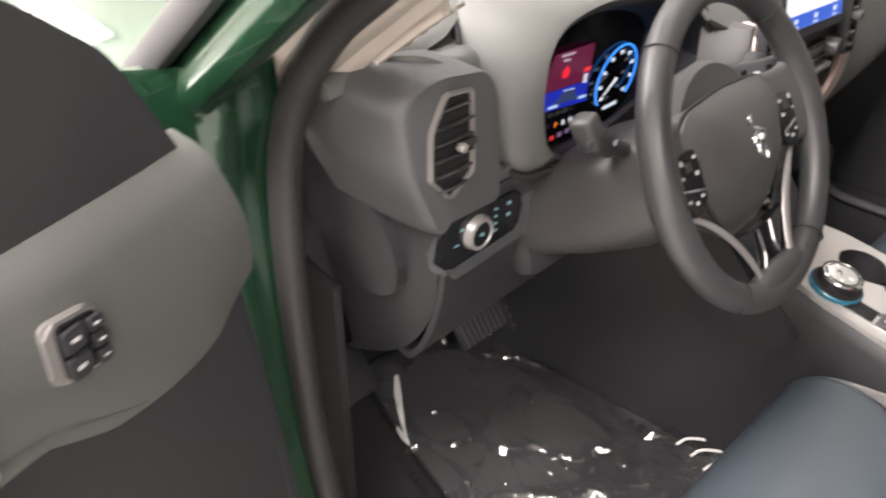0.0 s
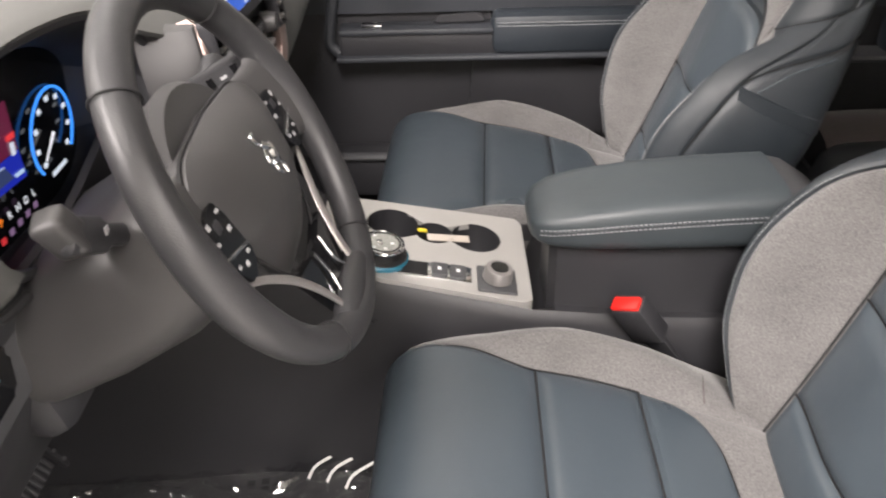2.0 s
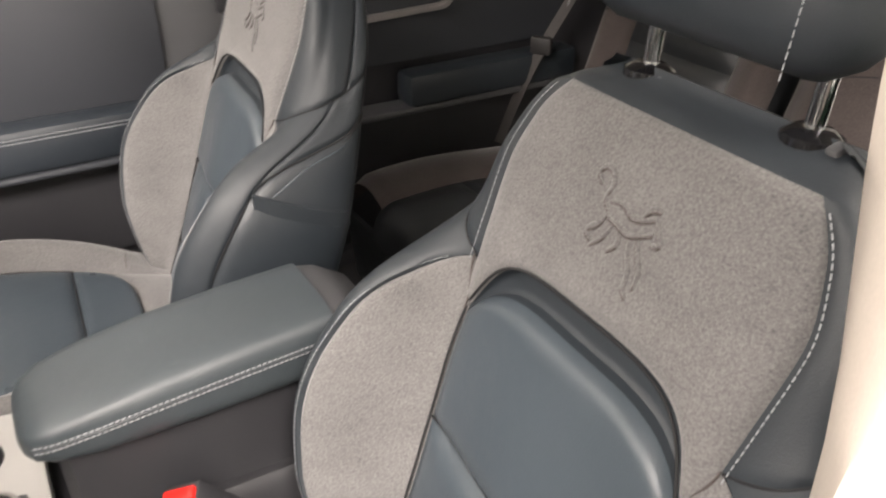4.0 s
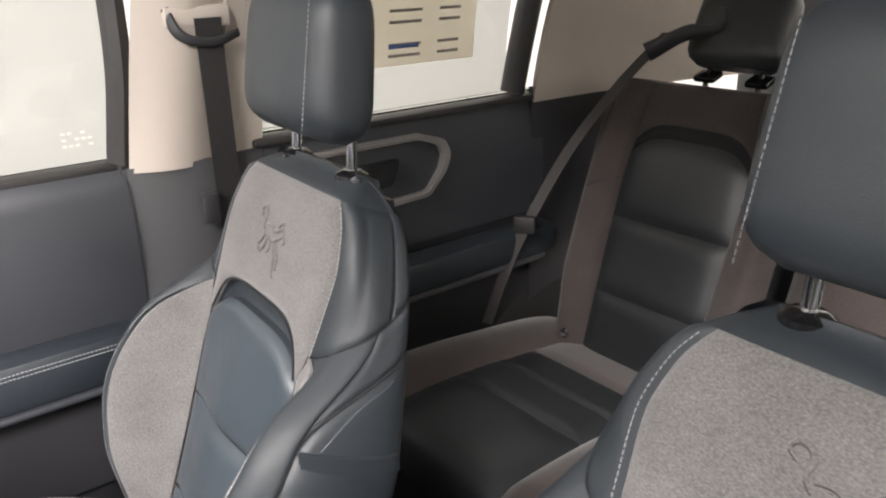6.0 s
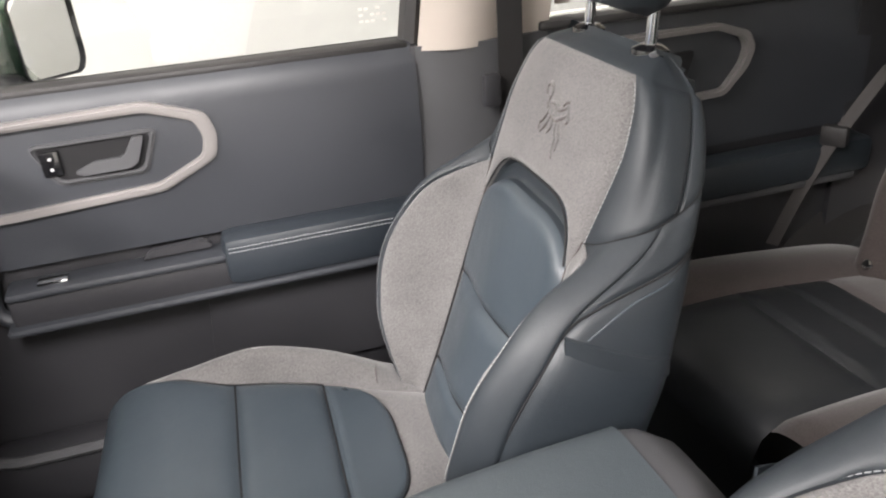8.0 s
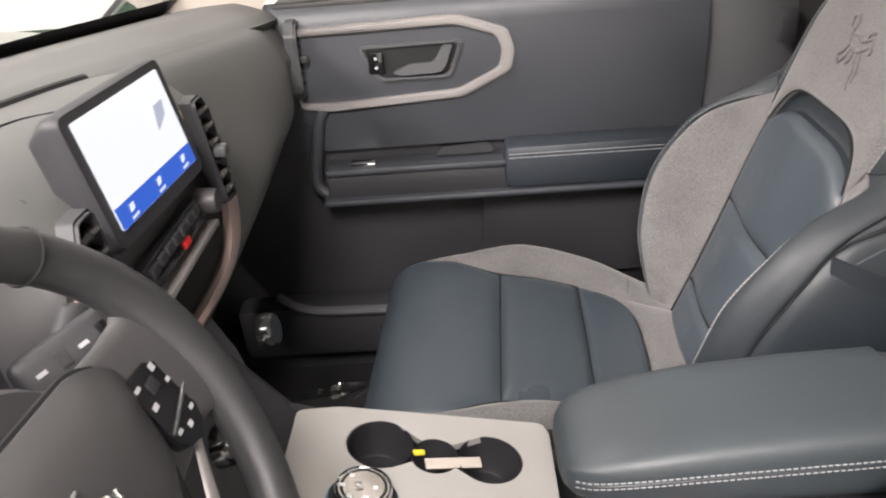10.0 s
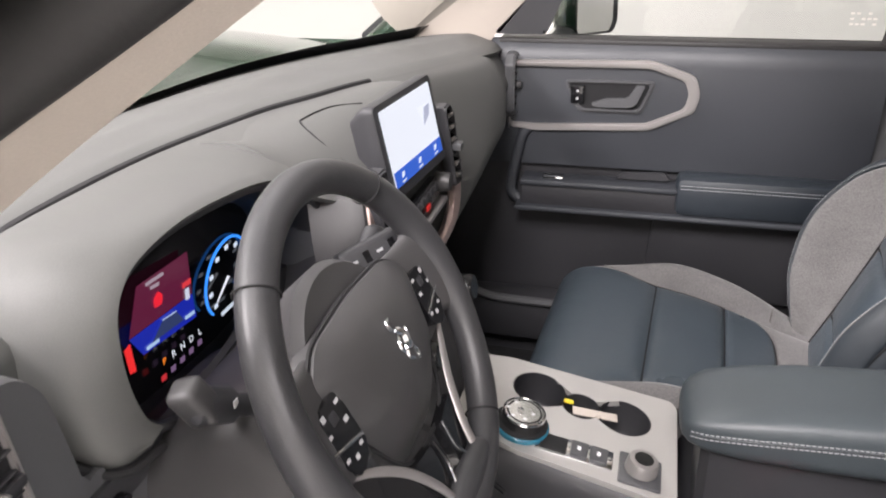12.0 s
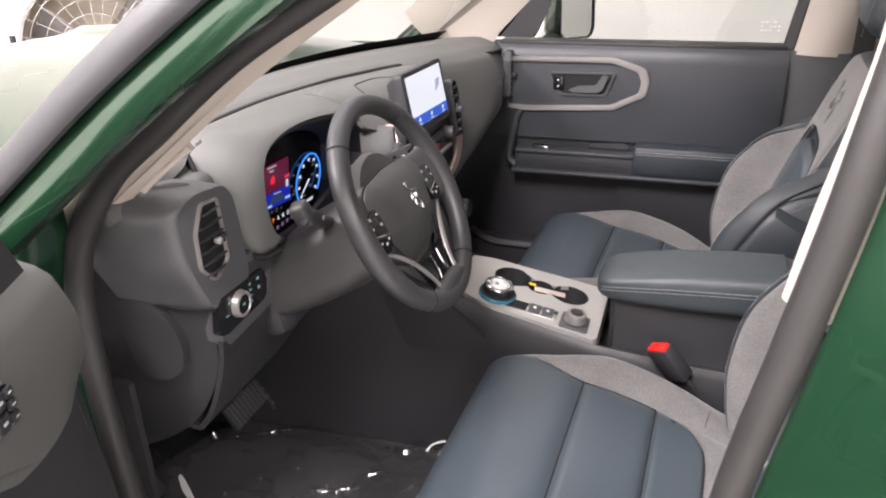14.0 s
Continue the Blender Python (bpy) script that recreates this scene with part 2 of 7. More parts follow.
def grid(f, nu, nv, bm=None, thick=0.0):
    """A sheet f(u, v), u and v from 0 to 1, with a folded edge of the given depth behind it."""
    own = bmesh.new()
    vs = [[own.verts.new(f(i / nu, j / nv)) for j in range(nv + 1)] for i in range(nu + 1)]
    for i in range(nu):
        for j in range(nv):
            own.faces.new((vs[i][j], vs[i + 1][j], vs[i + 1][j + 1], vs[i][j + 1]))
    if thick:
        own.normal_update()
        bmesh.ops.solidify(own, geom=own.faces[:], thickness=thick)
    return merge(bm, own)


def prism(outline, place, depth, bevel=0.002, bm=None, seg=2):
    """A plate: outline points (a, b) laid by place(a, b, d), d from 0 to depth."""
    own = bmesh.new()
    low = [own.verts.new(place(a, b, 0)) for a, b in outline]
    top = [own.verts.new(place(a, b, depth)) for a, b in outline]
    n = len(outline)
    own.faces.new(low[::-1])
    f = own.faces.new(top)
    for k in range(n):
        own.faces.new((low[k], low[(k + 1) % n], top[(k + 1) % n], top[k]))
    if bevel:
        bmesh.ops.bevel(own, geom=list(f.edges), offset=bevel, segments=seg, affect="EDGES")
    return merge(bm, own)


def ring_plate(outer, inner, place, depth, bevel=0.0, bm=None):
    """A frame between two outlines of equally many points."""
    own = bmesh.new()
    n = len(outer)
    lay = lambda pts, d: [own.verts.new(place(a, b, d)) for a, b in pts]
    o0, o1, i0, i1 = lay(outer, 0), lay(outer, depth), lay(inner, 0), lay(inner, depth)
    tops = []
    for k in range(n):
        j = (k + 1) % n
        own.faces.new((o0[k], o0[j], o1[j], o1[k]))
        own.faces.new((i0[j], i0[k], i1[k], i1[j]))
        tops.append(own.faces.new((o1[k], o1[j], i1[j], i1[k])))
        own.faces.new((o0[j], o0[k], i0[k], i0[j]))
    if bevel:
        es = [e for e in own.edges if len(e.link_faces) == 2 and sum(f in tops for f in e.link_faces) == 1]
        bmesh.ops.bevel(own, geom=es, offset=bevel, segments=2, affect="EDGES")
    return merge(bm, own)


def rounded(pts, r, n=4):
    """The outline pts with its corners rounded by r."""
    out, k = [], len(pts)
    for i in range(k):
        p, a, b = Vector(pts[i]), Vector(pts[i - 1]), Vector(pts[(i + 1) % k])
        ra = min(r, 0.45 * (a - p).length, 0.45 * (b - p).length)
        p0, p1 = p + (a - p).normalized() * ra, p + (b - p).normalized() * ra
        for j in range(n + 1):
            t = j / n
            out.append(tuple((1 - t) ** 2 * p0 + 2 * t * (1 - t) * p + t * t * p1))
    return out


def lathe(profile, m, seg=32, bm=None):
    """A turned body: profile of (radius, height), about the z axis of m."""
    rings = [[m @ Vector((r * math.cos(2 * math.pi * k / seg), r * math.sin(2 * math.pi * k / seg), h)) for k in range(seg)] for r, h in profile]
    return loft(rings, bm=bm)


def stitches(pts, up, pitch=0.006, length=0.0042, r=0.0008, bm=None):
    """Short thread dashes along a curve."""
    own = bm or bmesh.new()
    pts = [Vector(p) for p in pts]
    acc = 0.0
    for a, b in zip(pts, pts[1:]):
        d = b - a
        L = d.length
        if L < 1e-6:
            continue
        while acc < L:
            p = a + d * (acc / L)
            q = p + d.normalized() * length
            side = d.cross(up).normalized() * r
            top = up.normalized() * r
            v = [own.verts.new(x) for x in (p - side, p + top, p + side, q - side, q + top, q + side)]
            own.faces.new((v[0], v[1], v[4], v[3]))
            own.faces.new((v[1], v[2], v[5], v[4]))
            acc += pitch
        acc -= L
    return own


def smooth_step(a, b, x):
    t = min(1.0, max(0.0, (x - a) / (b - a)))
    return t * t * (3 - 2 * t)


def lerp_table(table, x):
    """Smooth, never overshooting reading of a table of (x, value)."""
    if x <= table[0][0]:
        return table[0][1]
    n = len(table)
    for k in range(n - 1):
        (x0, v0), (x1, v1) = table[k], table[k + 1]
        if x <= x1:
            rise = (v1 - v0) / (x1 - x0)

            def tangent(i):
                if i == 0 or i == n - 1:
                    return rise
                a = (table[i][1] - table[i - 1][1]) / (table[i][0] - table[i - 1][0])
                b = (table[i + 1][1] - table[i][1]) / (table[i + 1][0] - table[i][0])
                return 0.0 if a * b <= 0 else 2 * a * b / (a + b)

            h, t = x1 - x0, (x - x0) / (x1 - x0)
            return (2 * t**3 - 3 * t * t + 1) * v0 + (t**3 - 2 * t * t + t) * h * tangent(k) + (3 * t * t - 2 * t**3) * v1 + (t**3 - t * t) * h * tangent(k + 1)
    return table[-1][1]


def pillow(s, puff, along=(1, 1), k=8, core=None):
    """Sheet over s(u, v), raised by puff with its edges drawn in, as sewn panels have; away from the core where one is given."""
    def f(u, v):
        e = 1e-3
        u0, u1, v0, v1 = max(0, u - e), min(1, u + e), max(0, v - e), min(1, v + e)
        p = Vector(s(u, v))
        n = (Vector(s(u1, v)) - Vector(s(u0, v))).cross(Vector(s(u, v1)) - Vector(s(u, v0)))
        n = n.normalized() if n.length > 1e-12 else Vector((0, 0, 0))
        if core is not None and n.dot(p - core) < 0:
            n = -n
        w = 1.0
        if along[0]:
            w *= 1 - abs(2 * u - 1) ** k
        if along[1]:
            w *= 1 - abs(2 * v - 1) ** k
        return p + n * puff * w
    return f

# ---------- the room round the car ----------
def wall(name, c, s, material, label, category="wall"):
    return tagged(link(name, rbox(c, s, 0.0), material), label, category, kind="structure")


wall("floor", (0, 0, -0.05), (9, 12, 0.1), FLOOR, "pale sealed concrete showroom floor under the car", "floor")
wall("wall_east", (3.05, 0, 1.6), (0.1, 12, 3.2), WHITE, "plain white painted showroom wall beside the car")
wall("wall_west", (-4.05, 0, 1.6), (0.1, 12, 3.2), WHITE, "plain white painted showroom wall behind the open door")
wall("wall_north", (-0.5, 5.55, 1.6), (7, 0.1, 3.2), WHITE, "plain white painted showroom wall ahead of the car")
wall("wall_south", (-0.5, -5.55, 1.6), (7, 0.1, 3.2), WHITE, "plain white painted showroom wall behind the car")
wall("ceiling", (-0.5, 0, 3.25), (7.2, 12, 0.1), WHITE, "white showroom ceiling with bright light panels", "ceiling")
for lx, ly, share in ((-2.2, -2.2, 1.15), (-2.2, 2.2, 3.0), (-0.2, 2.6, 1.3), (1.9, -2.2, 0.15), (-0.3, 4.2, 0.45), (-2.2, 0.0, 2.5), (1.25, 0.9, 0.5)):
    lamp = area_lamp("panel_light", (lx, ly, 3.16), (lx, ly, 0), 1.4, 0.9, LAMP * share, (1.0, 0.94, 0.92))
    frame_bm = ring_plate(rounded([(-0.75, -0.5), (0.75, -0.5), (0.75, 0.5), (-0.75, 0.5)], 0.02), rounded([(-0.71, -0.46), (0.71, -0.46), (0.71, 0.46), (-0.71, 0.46)], 0.02), lambda a, b, d, lx=lx, ly=ly: Vector((lx + a, ly + b, 3.195 - d)), 0.03)
    tagged(link("ceiling_light_frame", frame_bm, SATIN), "slim pale frame round a ceiling light panel", "ceiling light", group="ceiling lights")

# ---------- the car's shell ----------
car = thing("car_body", "dark green compact off-road car with beige roof lining", "car")


def pillar(name, pts, widths, material, label=""):
    """A trim strip along pts: widths are (across, deep)."""
    return part(name, tube(catmull(pts, 24), widths[0], 12, flat=widths[1] / widths[0]), material, car, label)


# roof, lining, floor pan, firewall, tail
def roof_sheet(u, v):
    x, y = -0.66 + 1.32 * u, -0.36 - 1.85 * v
    return Vector((x, y, 1.69 - 0.10 * (2 * u - 1) ** 4 - 0.10 * (max(0, v - 0.6) / 0.4) ** 2))


part("roof", grid(lambda u, v: roof_sheet(u, v) + Vector((0, 0, 0.05)), 16, 16, thick=0.02), PAINT, car)
part("roof_lining", grid(roof_sheet, 16, 16, thick=0.012), TRIM, car, "beige woven roof lining")
part("floor_pan", rbox((0, -0.65, 0.36), (1.44, 2.9, 0.04), 0.01), CARPET, car, "black carpeted floor")
part("firewall", rbox((0, 0.83, 0.70), (1.40, 0.04, 0.72), 0.01), CARPET, car)
part("toe_board", rbox((0, 0.72, 0.47), (1.36, 0.03, 0.30), 0.01, (-38, 0, 0)), CARPET, car)
part("load_floor", rbox((0, -2.0, 0.72), (1.3, 0.75, 0.03), 0.01), CARPET, car)
part("tailgate", rbox((0, -2.40, 0.90), (1.4, 0.06, 0.9), 0.02), PLASTIC, car)


# bonnet and wings
def bonnet_sheet(u, v):
    s = 2 * u - 1
    y0 = lerp_table([(0, 0.65), (0.35, 0.60), (0.6, 0.50), (0.8, 0.41), (1, 0.34)], abs(s))
    y = y0 + (1.55 - y0) * v
    return Vector((s * (0.80 - 0.06 * v), y, 1.085 + 0.075 * math.sin(1.9 * v) - 0.035 * s**4 + 0.020 * smooth_step(0.60, 0.72, abs(s)) - 0.16 * max(0, v - 0.85) * 2))


part("bonnet", grid(bonnet_sheet, 28, 20, thick=0.02), PAINT, car, "glossy green bonnet")
for s in (-1, 1):
    part("wing", grid(lambda u, v, s=s: Vector((s * (0.80 + 0.12 * math.sin(u * 1.57)), 0.36 + 1.2 * v, 1.10 - 0.35 * u * u - 0.3 * u)), 8, 10, thick=0.02), PAINT, car, "green front wing")
part("nose", rbox((0, 1.50, 0.72), (1.6, 0.1, 0.7), 0.05), PAINT, car)


def windscreen_edge(x, v):
    y = lerp_table([(0, 0.605), (0.2, 0.580), (0.42, 0.505), (0.58, 0.405), (0.74, 0.30)], abs(x))
    return Vector((x * (1 - 0.14 * v), y + (-0.36 + 0.06 * (1 - (x / 0.74) ** 2) - y) * v, 1.115 + (1.66 - 1.115) * v))


glass = part("windscreen", grid(lambda u, v: windscreen_edge(-0.72 + 1.44 * u, v), 24, 8), GLASS, car, "clear windscreen")
glass.visible_shadow = False
part("windscreen_band", grid(lambda u, v: windscreen_edge(-0.72 + 1.44 * u, 0.005 + 0.075 * v) + Vector((0, -0.003, -0.003)), 40, 3), GLOSS, car, "black band along the glass foot")
part("windscreen_seal", tube([windscreen_edge(-0.72 + 1.44 * u / 40, 0) + Vector((0, 0.0, -0.004)) for u in range(41)], 0.010, 8), RUBBER, car)

for s in (-1, 1):
    # lining on the windscreen pillars: from the door seal over a rounded edge to the glass
    edge = catmull([(s * 0.668, 0.30, 1.120), (s * 0.666, 0.22, 1.190), (s * 0.664, 0.145, 1.250), (s * 0.661, 0.065, 1.312), (s * 0.658, -0.045, 1.385), (s * 0.652, -0.19, 1.475), (s * 0.645, -0.37, 1.575)], 40)
    side = catmull([(s * 0.735, 0.335, 1.130), (s * 0.733, 0.245, 1.212), (s * 0.730, 0.175, 1.268), (s * 0.727, 0.070, 1.352), (s * 0.722, -0.05, 1.425), (s * 0.705, -0.20, 1.515), (s * 0.68, -0.37, 1.60)], 40)
    if s > 0:
        edge = catmull([(0.680, 0.322, 1.124), (0.678, 0.221, 1.208), (0.675, 0.145, 1.268), (0.672, 0.065, 1.330), (0.666, -0.045, 1.405), (0.652, -0.19, 1.490), (0.640, -0.37, 1.585)], 40)
        side = catmull([(0.712, 0.150, 1.118), (0.712, 0.100, 1.175), (0.710, 0.048, 1.229), (0.707, -0.04, 1.305), (0.702, -0.13, 1.385), (0.690, -0.24, 1.480), (0.675, -0.40, 1.600)], 40)
    part("pillar_lining", loft([[q, q.lerp(p, 0.5) + Vector((0, -0.004, -0.008)), p + Vector((s * 0.008, 0, -0.004)), p + Vector((s * -0.002, 0.006, 0.006)), p + Vector((s * 0.0, 0.05, 0.045)), p + Vector((s * 0.03, 0.085, 0.075)), q + Vector((s * 0.01, 0.05, 0.05))] for p, q in zip(edge, side)]), TRIM, car, "beige windscreen pillar lining")
    grille_run = catmull([(s * 0.636, 0.175, 1.226), (s * 0.646, 0.205, 1.202), (s * 0.656, 0.240, 1.172)], 20)
    if s < 0:
        part("grille_base", tube([p + Vector((s * 0.008, 0.004, 0.002)) for p in grille_run], 0.014, 10, flat=0.55), TRIM, car, "beige grille base on the pillar foot")
    for k in range(5 if s < 0 else 0):
        a, b = grille_run[1 + 3 * k + k // 2], grille_run[3 + 3 * k + k // 2]
        part("grille_slot", tube([a + Vector((-s * 0.010, -0.006, 0.002)), b + Vector((-s * 0.010, -0.006, 0.002))], 0.0022, 8), INK, car)
    outer = [(s * 0.80, 0.44, 1.08), (s * 0.785, 0.27, 1.215), (s * 0.77, 0.11, 1.34), (s * 0.74, -0.08, 1.47), (s * 0.68, -0.36, 1.64)]
    pillar("windscreen_pillar", outer, (0.040, 0.028), PAINT, "green painted windscreen pillar")
    pillar("pillar_cover", [Vector(p) + Vector((s * 0.03, 0.030, 0.012)) for p in outer], (0.024, 0.014), PLASTIC_LOW, "black plastic pillar cover")
    part("sill", rbox((s * 0.76, -0.55, 0.36), (0.14, 2.2, 0.12), 0.02), PAINT if s < 0 else PLASTIC_LOW, car)
    part("sill_plate", rbox((s * 0.72, -0.2, 0.425), (0.10, 1.3, 0.02), 0.008), PLASTIC_LOW, car)
    part("roof_rail", tube(catmull([(s * 0.68, -0.36, 1.64), (s * 0.70, -1.0, 1.67), (s * 0.69, -1.7, 1.64), (s * 0.66, -2.3, 1.55)], 20), 0.045, 10), PAINT, car)

# driver's door opening: rubber seal, hinge jamb, middle pillar
seal = catmull([(-0.74, -0.10, 0.43), (-0.74, 0.20, 0.45), (-0.735, 0.285, 0.62), (-0.73, 0.315, 0.85), (-0.725, 0.318, 1.02), (-0.722, 0.295, 1.12), (-0.72, 0.235, 1.205), (-0.718, 0.165, 1.262), (-0.715, 0.055, 1.347), (-0.71, -0.06, 1.415), (-0.69, -0.22, 1.51), (-0.67, -0.38, 1.58), (-0.68, -0.52, 1.58), (-0.72, -0.555, 1.45), (-0.755, -0.535, 1.30), (-0.765, -0.505, 1.13), (-0.77, -0.475, 0.97), (-0.765, -0.45, 0.75), (-0.755, -0.42, 0.52), (-0.745, -0.36, 0.44)], 120, closed=True)
part("door_seal", tube([p + Vector((-0.005, 0, 0)) for p in seal], 0.0175, 12, closed=True), RUBBER, car, "black rubber door seal")


def jamb(u, v):
    z = 0.42 + 0.76 * v
    y = lerp_table([(0.42, 0.20), (0.62, 0.29), (0.85, 0.325), (1.02, 0.33), (1.14, 0.30)], z)
    return Vector((-0.735 - 0.15 * u, y + 0.010 + 0.075 * u - 0.02 * math.sin(u * 3.14), z))


part("hinge_jamb", grid(jamb, 10, 20, thick=0.01), PAINT, car, "green hinge jamb")
for z in (0.56, 0.83):
    part("door_hinge", rbox((-0.768, 0.352, z), (0.050, 0.022, 0.020), 0.005, (0, 24, 20)), SATIN, car, "grey steel door hinge")
    for dx in (-0.014, 0.014):
        part("hinge_bolt", lathe([(0.0, 0.008), (0.006, 0.007), (0.008, 0.0)], pose(-0.768 + dx, 0.339, z - dx * 0.4, 90, 0, 20), 12), CHROME, car, "bright hinge bolt")
# a black sheet put in for the shade between wing and jamb
part("gap_shade", grid(lambda u, v: Vector((-0.80 - 0.09 * u, 0.415 + 0.03 * u, 0.90 + 0.245 * v)), 4, 6, thick=0.008), DARK, car, "black sheet for the shade in the gap behind the front wing")
for x, y, z, dx, dz, r in ((-0.770, 0.395, 1.150, 0.004, -0.075, 0.004), (-0.785, 0.395, 1.150, 0.012, -0.09, 0.003), (-0.755, 0.395, 1.130, 0.004, -0.10, 0.003)):
    part("wiring", tube(catmull([(x, y, z), (x + dx, y - 0.008, z + dz * 0.5), (x + dx * 2.5, y, z + dz)], 12), r, 8), RUBBER, car, "black wiring")
for x, z in ((-0.766, 1.081), (-0.747, 1.066), (-0.749, 1.036)):
    part("bracket", rbox((x, 0.390, z), (0.018, 0.012, 0.010), 0.003, (10, 25, 0)), SATIN, car, "small steel bracket")


def middle_pillar(u, v):
    z = 0.40 + 1.22 * v
    y = lerp_table([(0.4, -0.44), (0.75, -0.47), (0.97, -0.495), (1.13, -0.525), (1.30, -0.555), (1.62, -0.60)], z)
    x = lerp_table([(0.4, -0.76), (1.0, -0.79), (1.3, -0.775), (1.62, -0.69)], z)
    return Vector((x + 0.012 - 0.12 * math.sin(u * 1.57), y + 0.0 - 0.15 * u - 0.02 * math.sin(u * 3.14), z))


part("middle_pillar", grid(middle_pillar, 10, 24, thick=0.012), PAINT, car, "green painted middle pillar")
strip = catmull([(-0.700, -0.498, 1.138), (-0.700, -0.509, 1.212), (-0.700, -0.519, 1.266), (-0.698, -0.530, 1.325), (-0.690, -0.541, 1.40), (-0.665, -0.550, 1.57)], 24)
swell = lambda p: 0.25 + 0.75 * smooth_step(1.14, 1.34, p.z)
part("pillar_lining", loft([[p + Vector((-0.03, -0.012, 0)), p + Vector((-0.004, 0, 0)), p, p + Vector((0.030 * swell(p), -0.012, 0)), p + Vector((0.052 * swell(p), -0.030, 0)), p + Vector((0.058 * swell(p), -0.06, 0)), p + Vector((0.056 * swell(p), -0.15, 0)), p + Vector((-0.03, -0.16, 0))] for p in strip]), TRIM, car, "beige middle pillar lining")
part("pillar_foot", grid(lambda u, v: Vector((-0.715 + 0.02 * math.sin(3.14 * u), -0.495 - 0.13 * u - 0.03 * v, 0.42 + 0.69 * v)), 8, 10, thick=0.012), PLASTIC, car, "charcoal lower pillar cover")
part("door_striker", tube(catmull([(-0.855, -0.60, 0.93), (-0.885, -0.60, 0.935), (-0.885, -0.60, 0.965), (-0.855, -0.60, 0.97)], 14), 0.005, 8), CHROME, car, "steel door striker")
part("rear_quarter", grid(lambda u, v: Vector((-0.90 + 0.10 * max(0, v - 0.7), -0.66 - 1.6 * u, 0.35 + 0.78 * v)), 12, 12, thick=0.02), PAINT, car, "green rear door and quarter panel")
rear_pane = part("rear_side_window", grid(lambda u, v: Vector((-0.84 + 0.13 * v * v, -0.70 - 1.0 * u, 1.13 + 0.48 * v)), 8, 6), GLASS, car, "clear rear side window")
rear_pane.visible_shadow = False
part("rear_post", tube(catmull([(-0.85, -1.72, 1.12), (-0.80, -1.80, 1.36), (-0.70, -1.90, 1.60)], 14), 0.06, 10, flat=0.5), PAINT, car, "green rear post")
part("rear_quarter", grid(lambda u, v: Vector((0.885 - 0.06 * max(0, v - 0.7), -0.66 - 1.6 * u, 0.35 + 0.76 * v)), 12, 12, thick=0.02), PAINT, car, "green rear door and quarter panel")
for wx in (-0.80, 0.80):
    for wy in (0.98, -1.68):
        hubm = pose(wx, wy, 0.34, 0, 90 if wx > 0 else -90, 0)
        tyre = part("wheel", lathe([(0.20, -0.10), (0.30, -0.105), (0.335, -0.085), (0.34, -0.04), (0.34, 0.04), (0.335, 0.085), (0.30, 0.105), (0.20, 0.10)], hubm, 40), RUBBER, car, "black tyre")
        part("wheel_rim", lathe([(0.0, 0.075), (0.06, 0.08), (0.10, 0.06), (0.19, 0.075), (0.215, 0.108), (0.225, 0.10)], hubm, 32), SATIN, tyre, "satin silver rim")

# passenger side: middle pillar, rear pillar
part("pillar_lining", grid(lambda u, v: Vector((0.705 - 0.03 * math.sin(3.14 * u) - 0.05 * v * v, -0.622 - 0.15 * u - (0.075 + 0.01 * u) * v, 1.112 + 0.50 * v)), 12, 12, thick=0.012), TRIM, car, "beige middle pillar lining")
part("pillar_edge", grid(lambda u, v: Vector((0.690 + 0.02 * u - 0.05 * v * v, -0.775 - 0.085 * u - 0.07 * v, 1.112 + 0.50 * v)), 6, 12, thick=0.012), TRIM, car, "beige pillar edge")
part("pillar_foot", grid(lambda u, v: Vector((0.705 - 0.028 * math.sin(3.14 * u), -0.618 - 0.24 * u, 0.42 + 0.70 * v)), 10, 12, thick=0.012), PLASTIC, car, "charcoal lower pillar cover")
part("rear_pillar", grid(lambda u, v: Vector((0.695 - 0.10 * v * v - 0.10 * u * u, -1.535 - 0.75 * u - 0.08 * v, 1.115 + 0.50 * v)), 12, 10, thick=0.012), TRIM, car, "beige rear pillar lining")
part("quarter_trim", grid(lambda u, v: Vector((0.70 - 0.06 * u * u, -1.535 - 0.7 * u, 0.45 + 0.70 * v - 0.10 * u * v)), 8, 8, thick=0.012), PLASTIC_LOW, car, "black quarter trim")

# ---------- front seats ----------
def back_frame(h, x, d):
    """Seat-back space to the seat's own: h up the back, x across, d forward of the padding's face."""
    lean = radians(22)
    return Vector((x, -0.537 - h * math.sin(lean) + d * math.cos(lean), 0.635 + h * math.cos(lean) + d * math.sin(lean)))


BACK_W = [(0, 0.162), (0.05, 0.206), (0.10, 0.244), (0.17, 0.264), (0.26, 0.262), (0.34, 0.245), (0.42, 0.224), (0.48, 0.205), (0.53, 0.180), (0.570, 0.150), (0.59, 0.126), (0.60, 0.108)]
BACK_I = [(0, 0.118), (0.1, 0.130), (0.22, 0.146), (0.30, 0.154), (0.36, 0.152), (0.42, 0.156), (0.48, 0.160), (0.53, 0.148), (0.57, 0.122), (0.60, 0.09)]
BACK_F = [(0, 0.030), (0.10, 0.082), (0.19, 0.096), (0.28, 0.078), (0.35, 0.042), (0.42, 0.010), (0.48, -0.012), (0.56, -0.026), (0.6, -0.03)]
BACK_T = [(0, 0.12), (0.3, 0.110), (0.5, 0.095), (0.56, 0.085), (0.585, 0.075), (0.60, 0.06)]


